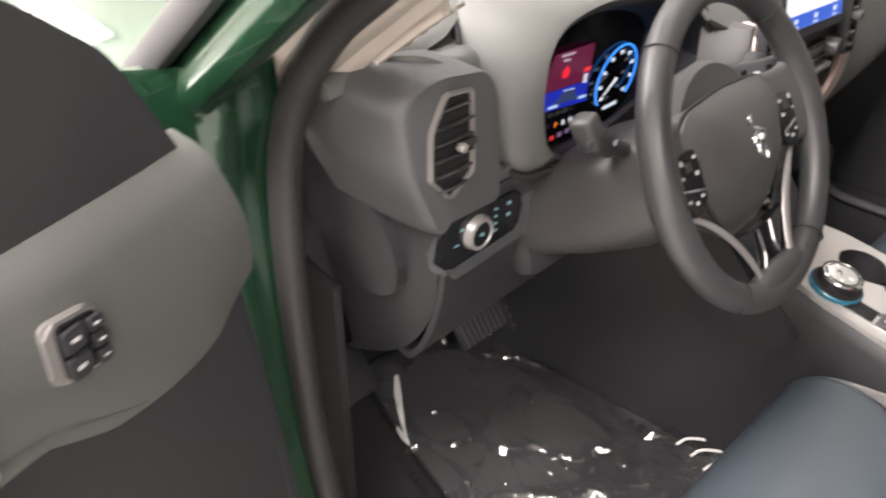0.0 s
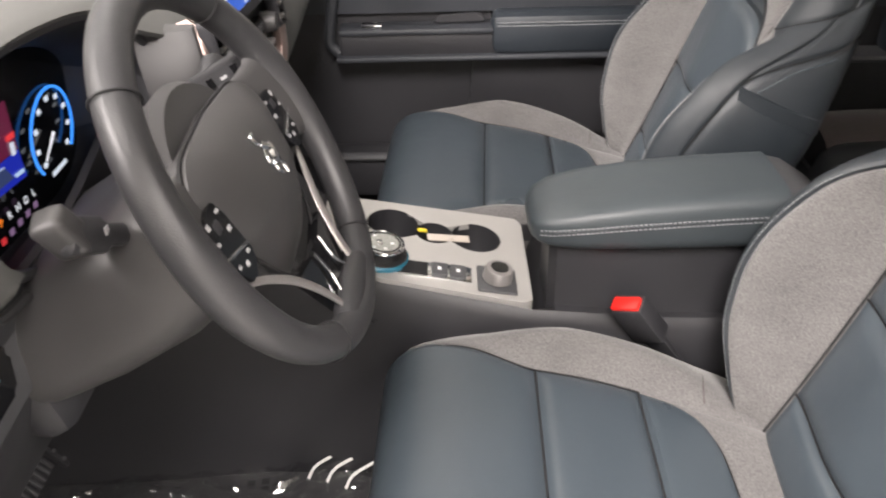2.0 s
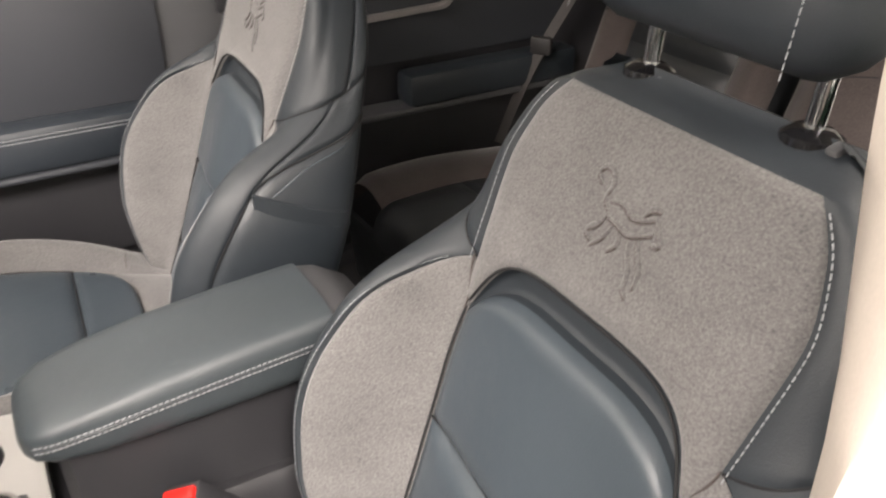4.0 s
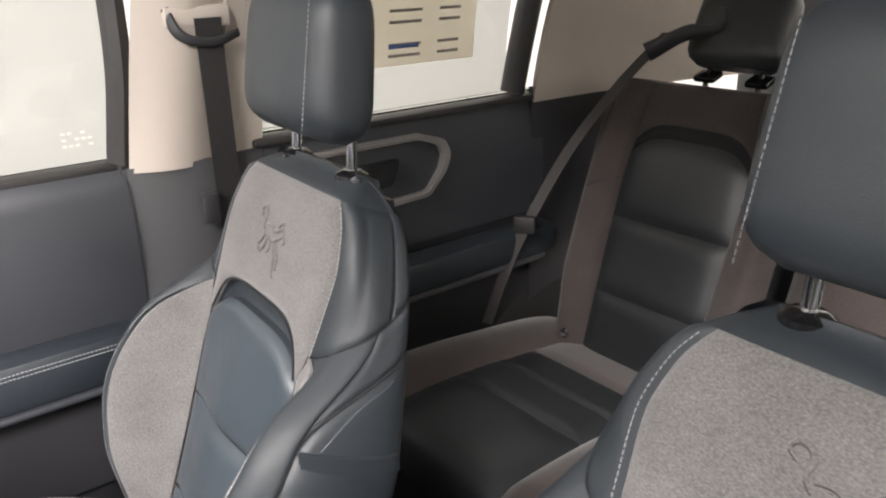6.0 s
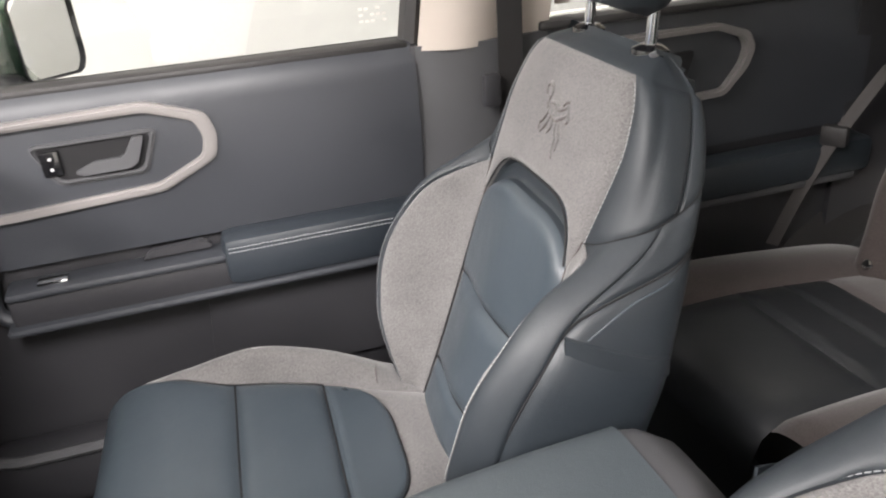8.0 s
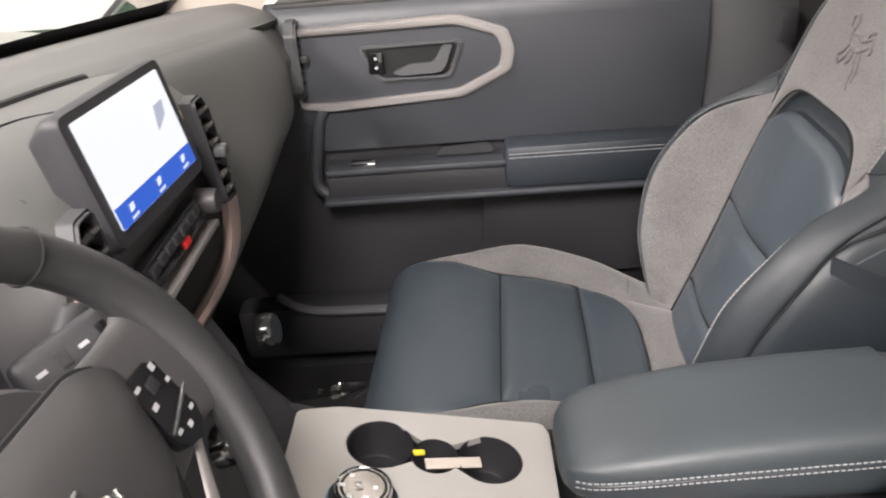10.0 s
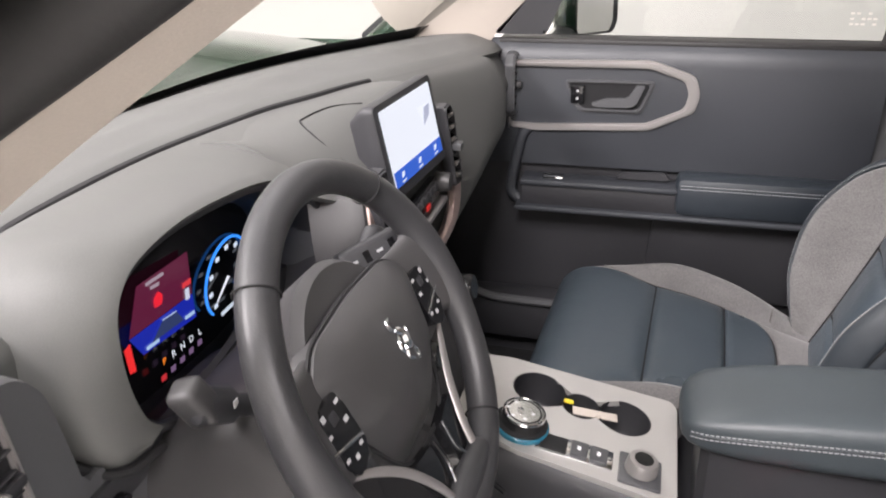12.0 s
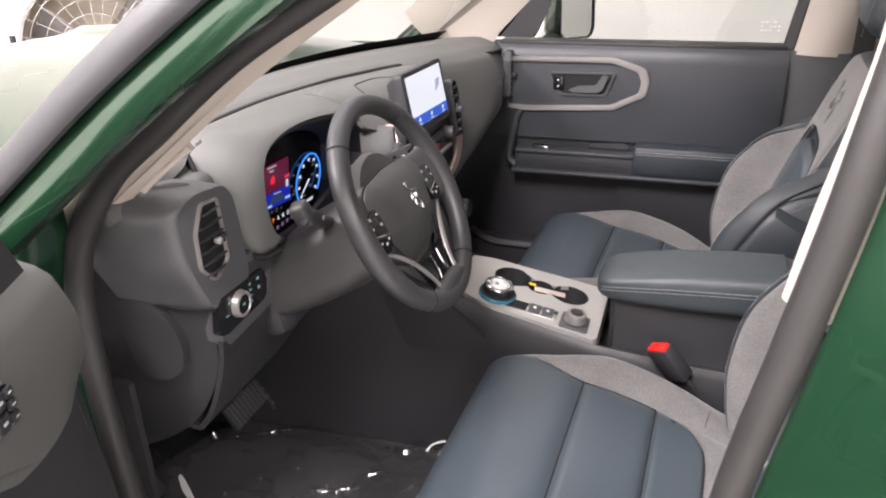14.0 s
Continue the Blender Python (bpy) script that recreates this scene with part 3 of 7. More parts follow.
def back_point(h, a):
    s = -1 if a < 0 else 1
    a = abs(a)
    w, i, f, t = (lerp_table(k, h) for k in (BACK_W, BACK_I, BACK_F, BACK_T))
    drop = 0.028 * smooth_step(0.565, 0.60, h)  # the top rolls back
    i = min(i, w * 0.84)
    up = smooth_step(0.32, 0.46, h)
    pts = [(0, 0.004), (i, 0.0), (i + (0.60 + 0.14 * up) * (w - i), f + (-0.024 - f) * up), (w - 0.004, (f * 0.55 - 0.020) * (1 - up) - 0.054 * up), (w - 0.006, -t * 0.8), (w * 0.62, -t), (0, -t - 0.01)]
    k = min(int(a), 5)
    g = a - k
    q = [np.array(p) for p in pts]
    b, c = q[k], q[k + 1]
    pa = q[k - 1] if k > 0 else np.array((-pts[1][0], pts[1][1]))
    pd = q[k + 2] if k + 2 < 7 else np.array((-pts[5][0], pts[5][1]))
    r = 0.5 * (2 * b + (c - pa) * g + (2 * pa - 5 * b + 4 * c - pd) * g * g + (3 * b - 3 * c + pd - pa) * g**3)
    return back_frame(h, s * float(r[0]), float(r[1]) - (drop if r[1] > -t * 0.5 else -drop * 0.5))


CUSH_W = [(-0.60, 0.178), (-0.5, 0.234), (-0.3, 0.252), (-0.15, 0.246), (-0.08, 0.235), (-0.06, 0.22)]
CUSH_I = [(-0.60, 0.10), (-0.5, 0.122), (-0.385, 0.150), (-0.257, 0.168), (-0.15, 0.176), (-0.06, 0.18)]
CUSH_Z = [(-0.62, 0.625), (-0.45, 0.655), (-0.3, 0.683), (-0.18, 0.692), (-0.11, 0.682), (-0.07, 0.652), (-0.055, 0.60)]
CUSH_B = [(-0.60, -0.075), (-0.55, -0.040), (-0.5, -0.006), (-0.45, 0.014), (-0.40, 0.024), (-0.30, 0.030), (-0.24, 0.018), (-0.19, 0.005), (-0.14, 0.0), (-0.05, 0.0)]


def cushion_point(y, a):
    s = -1 if a < 0 else 1
    a = abs(a)
    w, i, z, b = (lerp_table(k, y) for k in (CUSH_W, CUSH_I, CUSH_Z, CUSH_B))
    pts = [(0, z), (i, z - 0.002), (i + 0.55 * (w - i), z + b), (w, z - 0.03), (w + 0.004, z - 0.10), (w - 0.02, z - 0.17)]
    k = min(int(a), 4)
    g = a - k
    q = [np.array(p) for p in pts]
    bb, c = q[k], q[k + 1]
    pa = q[k - 1] if k > 0 else np.array((-pts[1][0], pts[1][1]))
    pd = q[k + 2] if k + 2 < 6 else 2 * c - bb
    r = 0.5 * (2 * bb + (c - pa) * g + (2 * pa - 5 * bb + 4 * c - pd) * g * g + (3 * bb - 3 * c + pd - pa) * g**3)
    return Vector((s * float(r[0]), y, float(r[1])))


def span(lo, hi, t):
    return lo + (hi - lo) * t


def front_seat(label):
    seat = thing("front_seat", label, "car seat", group="front seats")
    P = lambda name, f, nu, nv, m, lab="", puff=0.007, along=(1, 1), k=8: part(name, grid(pillow(f, puff, along, k), nu, nv), m, seat, lab)
    # hidden body behind the panels
    part("cushion_core", loft([[cushion_point(y, a).lerp(Vector((0, y, 0.50)), 0.42) for a in np.linspace(-5, 5, 41)] for y in np.linspace(-0.59, -0.075, 16)]), NAVY_DARK, seat)
    part("back_core", loft([[back_frame(h, x * lerp_table(BACK_W, h), d) for x, d in ((-0.72, -0.03), (0.72, -0.03), (0.88, -0.06), (0.72, -0.09), (-0.72, -0.09), (-0.88, -0.06))] for h in np.linspace(0, 0.58, 24)]), NAVY_DARK, seat)
    # cushion: three leather pads, cloth bolsters, leather skirt
    inner = lambda y: 1 + 0.95 * min(1.0, max(0.0, (y + 0.265) / 0.14)) ** 1.9
    rear_arc = lambda u: -0.387 - 0.088 * math.sqrt(max(0, 1 - (2 * u - 1) ** 4))
    for name, y0, y1 in (("front_pad", -0.056, -0.257), ("middle_pad", -0.257, -0.387)):
        P(name, lambda u, v, y0=y0, y1=y1: cushion_point(span(y0, y1, v), span(1, -1, u) * inner(span(y0, y1, v))), 40, 22, NAVY, "slate blue leather pad", 0.012, (1, 1), 9)
    P("rear_pad", lambda u, v: cushion_point(span(-0.387, rear_arc(u), v), span(1, -1, u)), 30, 16, NAVY, "slate blue leather pad", 0.010, (1, 1), 12)
    P("rear_band", lambda u, v: cushion_point(span(rear_arc(u), -0.60, v), span(1, -1, u)), 30, 10, CLOTH, "", 0.005)
    for s in (-1, 1):
        P("cushion_bolster", lambda u, v, s=s: cushion_point(span(-0.058, -0.60, v), s * span(inner(span(-0.058, -0.60, v)), 3.5, u)), 16, 56, CLOTH, "grey felted cloth bolster", -0.005 * s, (1, 1), 14)
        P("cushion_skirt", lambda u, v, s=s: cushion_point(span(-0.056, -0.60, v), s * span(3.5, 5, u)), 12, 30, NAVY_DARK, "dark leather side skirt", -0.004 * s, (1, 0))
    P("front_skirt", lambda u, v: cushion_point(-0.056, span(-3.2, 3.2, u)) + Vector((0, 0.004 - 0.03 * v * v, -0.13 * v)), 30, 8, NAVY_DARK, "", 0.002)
    # back: three leather pads, cloth sides and yoke, leather shoulders and rear
    PAD = 0.89
    arch = lambda a: 0.380 - 0.050 * abs(a / PAD) ** 4
    brim = lambda a: arch(min(abs(a), PAD)) + 0.030 * (1 - 0.85 * min(1.0, abs(a / PAD)) ** 6)
    low_brim = lambda a: 0.358 if abs(a) > PAD else brim(a)
    crest = lambda h: lerp_table([(0, 1.95), (0.22, 2.0), (0.27, 1.95), (0.31, 1.88), (0.35, 1.60), (0.372, 1.25), (0.382, 1.02)], h)
    joint = lambda a: 0.382 + 0.034 * (a - 1)
    pad = lambda u: PAD * (2 * u - 1)
    P("upper_pad", lambda u, v: back_point(span(0.212, arch(pad(u)), v), pad(u)), 34, 28, NAVY, "slate blue leather pad", -0.014, (1, 1), 12)
    P("middle_pad", lambda u, v: back_point(span(0.07, 0.212, v), pad(u)), 30, 20, NAVY, "slate blue leather pad", -0.015, (1, 1), 7)
    P("lower_pad", lambda u, v: back_point(span(0.0, 0.07, v), pad(u)), 28, 12, NAVY, "slate blue leather pad", -0.012, (1, 1), 7)
    # same leather as the pads; the dark hide stands for shade in the recess
    P("recess_band", lambda u, v: back_point(span(arch(pad(u)), brim(pad(u)), v), pad(u)), 30, 8, NAVY_DARK, "recessed leather band, darkened for its shade", 0.010, (1, 1), 6)
    P("yoke", lambda u, v: back_point(span(brim(2 * u - 1), 0.568, v), 2 * u - 1), 44, 34, CLOTH, "grey felted cloth yoke", -0.008, (1, 1), 16)
    for s in (-1, 1):
        P("back_bolster", lambda u, v, s=s: back_point(span(0.0, 0.382, v), s * span(PAD, max(crest(span(0.0, 0.382, v)), 1.0), u)), 18, 44, CLOTH, "grey felted cloth bolster", -0.006 * s, (1, 1), 14)
        P("back_edge", lambda u, v, s=s: back_point(span(0.0, joint(span(1.02, 2.7, u)), v), s * span(crest(span(0.0, 0.382, v)), 2.7, u)), 20, 44, NAVY_SHADED, "slate blue leather edge", -0.005 * s, (1, 1), 14)
        P("shoulder", lambda u, v, s=s: back_point(span(joint(span(1, 3.1, u)), 0.568, v), s * span(1.0, 3.1, u)), 20, 28, NAVY_SHADED, "slate blue leather shoulder", -0.004 * s, (1, 1), 18)
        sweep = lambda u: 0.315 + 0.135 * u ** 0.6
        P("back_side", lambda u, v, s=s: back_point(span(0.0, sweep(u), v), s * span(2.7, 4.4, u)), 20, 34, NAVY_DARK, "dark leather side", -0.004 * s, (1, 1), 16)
        P("side_fillet", lambda u, v, s=s: back_point(span(sweep(u), joint(span(2.7, 4.4, u)), v), s * span(2.7, 4.4, u)), 22, 10, NAVY_SHADED, "", -0.003 * s, (1, 1), 12)
        P("upper_side", lambda u, v, s=s: back_point(span(joint(span(3.1, 4.4, u)), 0.568, v), s * span(3.1, 4.4, u)), 14, 20, NAVY_SHADED, "", -0.004 * s, (1, 1), 14)
    sunk = lambda h, a, d=0.001: back_point(h, a) + Vector((0, d * 0.93, d * 0.37))
    # black lines put in the shade of the tucked seams between pads
    for h in (0.07, 0.212):
        part("crease_shade", tube([sunk(h, PAD * t) for t in np.linspace(-1, 1, 30)], 0.0016, 6), DARK, seat, "black line for the shade in a sewn crease")
    for s in (-1, 1):
        part("crease_shade", tube([sunk(h, s * (PAD + 0.01), 0.003) for h in np.linspace(0.0, 0.335, 40)], 0.0015, 6), DARK, seat, "black line for the shade in a sewn crease")
        part("cloth_seam", tube([sunk(h, s * (PAD + 0.012 + (1.0 - PAD) * smooth_step(0.34, 0.382, h)), 0.004) for h in np.linspace(0.332, 0.384, 12)], 0.0011, 6), CLOTH_REAR, seat, "seam between two cloth panels")
    # shade under the yoke's edge, laid in as a black line
    part("band_shade", tube([sunk(brim(PAD * t), PAD * t, 0.006) for t in np.linspace(-0.97, 0.97, 44)], 0.0014, 6), DARK, seat, "black line for the shade along the recessed band")
    for y in (-0.257, -0.387):
        part("crease_shade", tube([cushion_point(y, inner(y) * t) + Vector((0, 0, 0.0012)) for t in np.linspace(-1, 1, 30)], 0.0016, 6), DARK, seat, "black line for the shade in a sewn crease")
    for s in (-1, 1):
        part("crease_shade", tube([cushion_point(y, s * inner(y)) + Vector((0, 0, 0.001)) for y in np.linspace(-0.135, -0.387, 36)], 0.0014, 6), DARK, seat, "black line for the shade in a sewn crease")
        part("cloth_seam", tube([cushion_point(-0.470 - 0.012 * t, s * (1.15 + 1.3 * t)) + Vector((0, 0, 0.0050)) for t in np.linspace(0, 1, 12)], 0.0011, 6), CLOTH_REAR, seat, "seam between two cloth panels")
    part("crease_shade", tube([cushion_point(rear_arc(u), span(1, -1, u)) + Vector((0, 0, 0.001)) for u in np.linspace(0.02, 0.98, 40)], 0.0014, 6), DARK, seat, "black line for the shade in a sewn crease")
    rear = lambda u: span(4.4, 6.0, 2 * u) if u <= 0.5 else -span(6.0, 4.4, 2 * u - 1)
    P("back_cover", lambda u, v: back_point(span(0.27, 0.568, v), rear(u)), 24, 16, NAVY_DARK, "dark leather seat rear", -0.004)
    P("map_pocket", lambda u, v: back_point(span(0.02, 0.285, v), rear(u)), 24, 16, NAVY_DARK, "dark leather pocket on the seat rear", -0.012)
    for s in (-1, 1):
        band = [back_point(0.300 - 0.004 * (t / 23), s * span(2.74, 5.9, t / 23)) for t in range(24)]
        part("pocket_band", loft([[p + Vector((s * 0.004, 0, -0.013)), p + Vector((s * 0.0075, 0, -0.011)), p + Vector((s * 0.0075, 0, 0.011)), p + Vector((s * 0.004, 0, 0.013))] for p in band]), NAVY_SHADED, seat, "slate blue pocket band")
    part("back_top", loft([[back_point(h, a) for a in np.linspace(-6, 5.88, 66)] for h in (0.567, 0.575, 0.582, 0.589, 0.595, 0.60)]), NAVY_SHADED, seat, "slate blue leather top")
    # plain strokes of an emblem pressed into the yoke: raised welts, their shade added as darker strokes
    strokes = (
        [(-0.030, 0.030), (-0.036, 0.036), (-0.032, 0.043), (-0.024, 0.041), (-0.020, 0.032), (-0.022, 0.022), (-0.016, 0.014)],
        [(-0.016, 0.022), (-0.004, 0.024), (0.008, 0.019), (0.018, 0.022), (0.026, 0.027)],
        [(-0.014, 0.010), (-0.002, 0.008), (0.010, 0.006), (0.020, 0.011), (0.028, 0.016)],
        [(0.026, 0.028), (0.031, 0.020), (0.036, 0.012), (0.030, 0.009)],
        [(-0.014, 0.012), (-0.018, 0.001), (-0.026, -0.008), (-0.020, -0.014)],
        [(-0.006, 0.006), (-0.010, -0.006), (-0.018, -0.016)],
        [(0.012, 0.004), (0.016, -0.008), (0.022, -0.018), (0.024, -0.030), (0.029, -0.036)],
        [(0.018, 0.008), (0.024, -0.004), (0.030, -0.014), (0.031, -0.026)],
        [(0.000, 0.006), (0.004, -0.005), (-0.002, -0.013)],
        [(0.014, 0.020), (0.020, 0.031), (0.028, 0.034)],
    )
    for pts in strokes:
        lay = lambda up, out: catmull([back_point(0.478 + b + up, -a / 0.150) + Vector((0, out * 0.93, out * 0.37)) for a, b in pts], 16)
        n = 16
        taper = lambda r: [r * (0.45 + 0.55 * math.sin(math.pi * (k + 0.5) / n)) for k in range(n)]
        part("emblem_shade", tube(lay(-0.0016, 0.0082), taper(0.0017), 6), CLOTH_REAR, seat, "darker stroke for the shade beside an emblem welt")
        part("emblem_welt", tube(lay(0.0008, 0.0078), taper(0.0026), 8), CLOTH, seat, "raised cloth welt of the emblem")
    for s in (-1, 1):
        for off in (0.0, 0.006):
            part("piping", tube(catmull([back_point(h, s * 2.7) + Vector((s * 0.001, 0.001 - off, -off * 0.4)) for h in (0.0, 0.1, 0.2, 0.27, 0.315)] + [back_point(0.315 + 0.135 * q ** 0.6, s * (2.7 + 1.7 * q)) + Vector((s * 0.003, 0, -off)) for q in (0.06, 0.15, 0.3, 0.5, 0.75, 0.97)], 60), 0.0011, 6), DARK, seat, "dark piping")
        part("side_seam", tube(catmull([back_point(0.312, s * 2.98) + Vector((s * 0.004, 0, 0)), back_point(0.355, s * 3.2) + Vector((s * 0.004, 0, 0)), back_point(0.388, s * 3.55) + Vector((s * 0.004, 0, 0)), back_point(0.410, s * 4.35) + Vector((s * 0.003, 0, 0))], 24), 0.0011, 6), NAVY, seat)
        part("shoulder_seam", tube([back_point(span(joint(2.9) + 0.006, 0.56, k / 19), s * (2.9 + 0.1 * k / 19)) + Vector((s * 0.0035, 0.001, 0)) for k in range(20)], 0.0009, 6), DARK, seat)
        part("joint_seam", tube([back_point(joint(a), s * a) + Vector((s * 0.0005, 0.0005, 0)) for a in np.linspace(1.0, 4.3, 40)], 0.0010, 6), DARK, seat)
    # head restraint on two nearly upright posts
    foot = back_frame(0.592, 0, -0.035)
    tip_lean = radians(4)
    rest_at = lambda h, x, d: foot + Vector((x, -h * math.sin(tip_lean) + d, h * math.cos(tip_lean)))
    hb = bmesh.new()
    rings = []
    for k in range(17):
        t = k / 16
        w = 0.122 * (1 - 0.10 * t) * (1 - abs(2 * t - 1) ** 7 * 0.30)
        d = 0.058 * (1 - abs(2 * t - 1) ** 5 * 0.45) * (1 - 0.12 * t)
        rings.append([rest_at(0.048 + 0.19 * t + 0.012 * math.sin(q) * (1 - t), w * math.copysign(abs(math.cos(q)) ** 0.6, math.cos(q)), 0.026 - 0.012 * t + d * math.copysign(abs(math.sin(q)) ** 0.75, math.sin(q))) for q in np.linspace(0, 2 * math.pi, 45)[:-1]])
    part("head_restraint", loft(rings, bm=hb), NAVY_SHADED, seat, "slate blue leather head restraint")
    for s in (-1, 1):
        part("post", tube([rest_at(-0.03, s * 0.078, 0), rest_at(0.12, s * 0.078, 0)], 0.0068, 14), CHROME, seat, "chrome post")
        part("post_guide", tube([rest_at(-0.012, s * 0.078, 0), rest_at(0.006, s * 0.078, 0), rest_at(0.011, s * 0.078, 0)], [0.023, 0.021, 0.013], 18), GLOSS, seat, "black post guide")
        part("guide_clip", rbox(rest_at(0.004, s * 0.078 - 0.024, 0.006), (0.010, 0.014, 0.009), 0.003, (-15, 0, 0)), PLASTIC, seat, "grey release clip")
        tagged(part("stitching", stitches([rest_at(0.06 + 0.16 * k / 19, s * 0.098 * (1 - 0.09 * k / 19), 0.077 - 0.018 * k / 19) for k in range(20)], Vector((s * 0.7, 0.7, 0)), r=0.0005), THREAD, seat, "pale contrast stitching"), kind="stuff")
    # contrast stitching
    for s in (-1, 1):
        for name, pts, up in (
            ("stitching", [cushion_point(y, s * 3.47) + Vector((s * 0.003, 0, 0.003)) for y in np.linspace(-0.075, -0.58, 60)], Vector((s * 0.7, 0, 0.7))),
            ("stitching", [back_point(h, s * crest(h)) + Vector((s * 0.002, 0.006, 0.002)) for h in np.linspace(0.02, 0.368, 60)], Vector((s * 0.3, 1, 0.3))),
            ("stitching", [back_point(h, s * 1.03) + Vector((s * 0.003, 0.004, 0.002)) for h in np.linspace(0.378, 0.562, 34)], Vector((s * 0.4, 1, 0.3))),
        ):
            tagged(part(name, stitches(pts, up, r=0.0006), THREAD, seat, "pale contrast stitching"), kind="stuff")
    # legs to the floor
    for s in (-1, 1):
        part("seat_rail", rbox((s * 0.19, -0.36, 0.40), (0.04, 0.44, 0.05), 0.006), PLASTIC_LOW, seat)
        part("hinge_cover", lathe([(0.0, 0.018), (0.030, 0.016), (0.038, 0.008), (0.040, -0.02)], pose(s * 0.20, -0.585, 0.615) @ pose(0, 0, 0, 0, s * 90, 0), 28), PLASTIC_LOW, seat, "black hinge cover")
        part("side_cover", rbox((s * 0.235, -0.36, 0.49), (0.03, 0.42, 0.14), 0.012), PLASTIC_LOW, seat)
    return seat


driver_seat = front_seat("slate blue leather driver's seat with grey cloth bolsters")
SEAT_TURN = pose(0, -0.30, 0) @ pose(0, 0, 0, 0, 0, -2) @ pose(0, 0.30, 0)
driver_seat.matrix_basis = pose(-0.396, 0, 0) @ SEAT_TURN
passenger_seat = copy_thing(driver_seat, pose(0.332, 0.032, 0.004) @ pose(0, -0.30, 0) @ pose(0, 0, 0, 0, 0, -3) @ pose(0, 0.30, 0))
passenger_seat["label"] = "slate blue leather passenger seat with grey cloth bolsters"

# ---------- dashboard ----------
dash = thing("dashboard", "charcoal soft-touch dashboard with digital instruments", "dashboard")
D = lambda name, bm, m, lab="", parent=None: part(name, bm, m, parent or dash, lab)
SEAM_Y = [(-0.72, 0.262), (-0.60, 0.262), (-0.56, 0.264), (-0.535, 0.270), (-0.515, 0.280), (-0.48, 0.30), (-0.27, 0.315), (-0.04, 0.30), (0.08, 0.262), (0.15, 0.245), (0.30, 0.20), (0.5, 0.15), (0.66, 0.125), (0.72, 0.13)]
SEAM_Z = [(-0.72, 1.142), (-0.60, 1.152), (-0.56, 1.158), (-0.535, 1.167), (-0.515, 1.174), (-0.48, 1.178), (-0.27, 1.172), (-0.04, 1.160), (0.08, 1.156), (0.3, 1.14), (0.5, 1.122), (0.66, 1.108), (0.72, 1.10)]


def seam_point(x):
    return Vector((x, lerp_table(SEAM_Y, x), lerp_table(SEAM_Z, x)))


def dash_top(u, v):
    """The upper pad from the windscreen foot to the seam."""
    x = -0.715 + 1.43 * u
    p = (windscreen_edge(x, 0) + Vector((0, -0.012, 0.0))).lerp(seam_point(x), v)
    p.z += 0.006 * math.sin(math.pi * v) + 0.014 * min(v / 0.68, (1 - v) / 0.32) - 0.006 * smooth_step(0.93, 1.0, v) - 0.004 * (1 - smooth_step(0, 0.06, v))
    return p


D("top_pad", grid(dash_top, 90, 30, thick=0.012), DASH, "grey soft-touch top pad")
# groove along the seam, and the outline of the pad beside the screen
D("seam_groove", tube([seam_point(-0.535 + 0.735 * k / 60) + Vector((0, -0.002, 0.0052)) for k in range(61)], [0.0012 + 0.0046 * min(1.0, k / 8) for k in range(61)], 8), DARK, "dark seam groove")
D("seam_groove", tube(catmull([(-0.515, 0.284, 1.180), (-0.538, 0.260, 1.163), (-0.550, 0.240, 1.130), (-0.552, 0.225, 1.085), (-0.541, 0.203, 1.040), (-0.512, 0.183, 1.013), (-0.470, 0.176, 1.008)], 40), [0.0012 + 0.0032 * min(1.0, k / 10) for k in range(40)], 8), DARK, "dark seam groove")
D("corner_filler", rbox((-0.565, 0.290, 1.075), (0.09, 0.13, 0.155), 0.022, seg=3), DASH)
D("face_panel", prism(rounded([(-0.624, 0.922), (-0.650, 1.062), (-0.560, 1.060), (-0.535, 1.020), (-0.470, 1.012), (-0.455, 0.992), (-0.480, 0.930)], 0.012), lambda a, b, d: Vector((a, 0.214 - d, b)), 0.026, 0.010, seg=3), PLASTIC, "charcoal face panel under the outer vent and hood")
hood_side = catmull([(-0.512, 0.300, 1.170), (-0.538, 0.272, 1.153), (-0.550, 0.254, 1.122), (-0.552, 0.246, 1.080), (-0.545, 0.228, 1.040)], 25)
block_side = catmull([(-0.690, 0.330, 1.150), (-0.668, 0.262, 1.158), (-0.620, 0.215, 1.156), (-0.580, 0.200, 1.110), (-0.570, 0.198, 1.040)], 25)
D("dash_corner", grid(lambda u, v: hood_side[int(round(u * 24))].lerp(block_side[int(round(u * 24))], v) + Vector((0.006, 0.010, -0.006)) * math.sin(math.pi * v), 24, 10, thick=0.008), DASH, "padded corner beside the instrument hood")
# slotted demister grille along the windscreen foot
for k in range(44):
    u = 0.24 + 0.40 * k / 43
    q = dash_top(u, 0.16)
    D("demister_slot", rbox(q + Vector((0, 0, 0.0125)), (0.009, 0.007, 0.003), 0.001, (10, 0, -14)), DARK)

# lip of the instrument opening, seen from the driver, and the screen outline behind it
LIP_IN = [(-0.470, 0.178, 1.026), (-0.484, 0.180, 1.046), (-0.491, 0.181, 1.08), (-0.491, 0.181, 1.115), (-0.482, 0.182, 1.145), (-0.455, 0.183, 1.166), (-0.40, 0.180, 1.175), (-0.33, 0.176, 1.172), (-0.26, 0.170, 1.162), (-0.205, 0.160, 1.142), (-0.175, 0.148, 1.105)]
LIP_OUT = [(-0.472, 0.186, 1.016), (-0.508, 0.192, 1.020), (-0.528, 0.213, 1.045), (-0.538, 0.230, 1.085), (-0.537, 0.248, 1.135), (-0.517, 0.276, 1.176), (-0.47, 0.302, 1.177), (-0.36, 0.312, 1.173), (-0.24, 0.313, 1.169), (-0.12, 0.306, 1.163), (-0.03, 0.297, 1.159)]
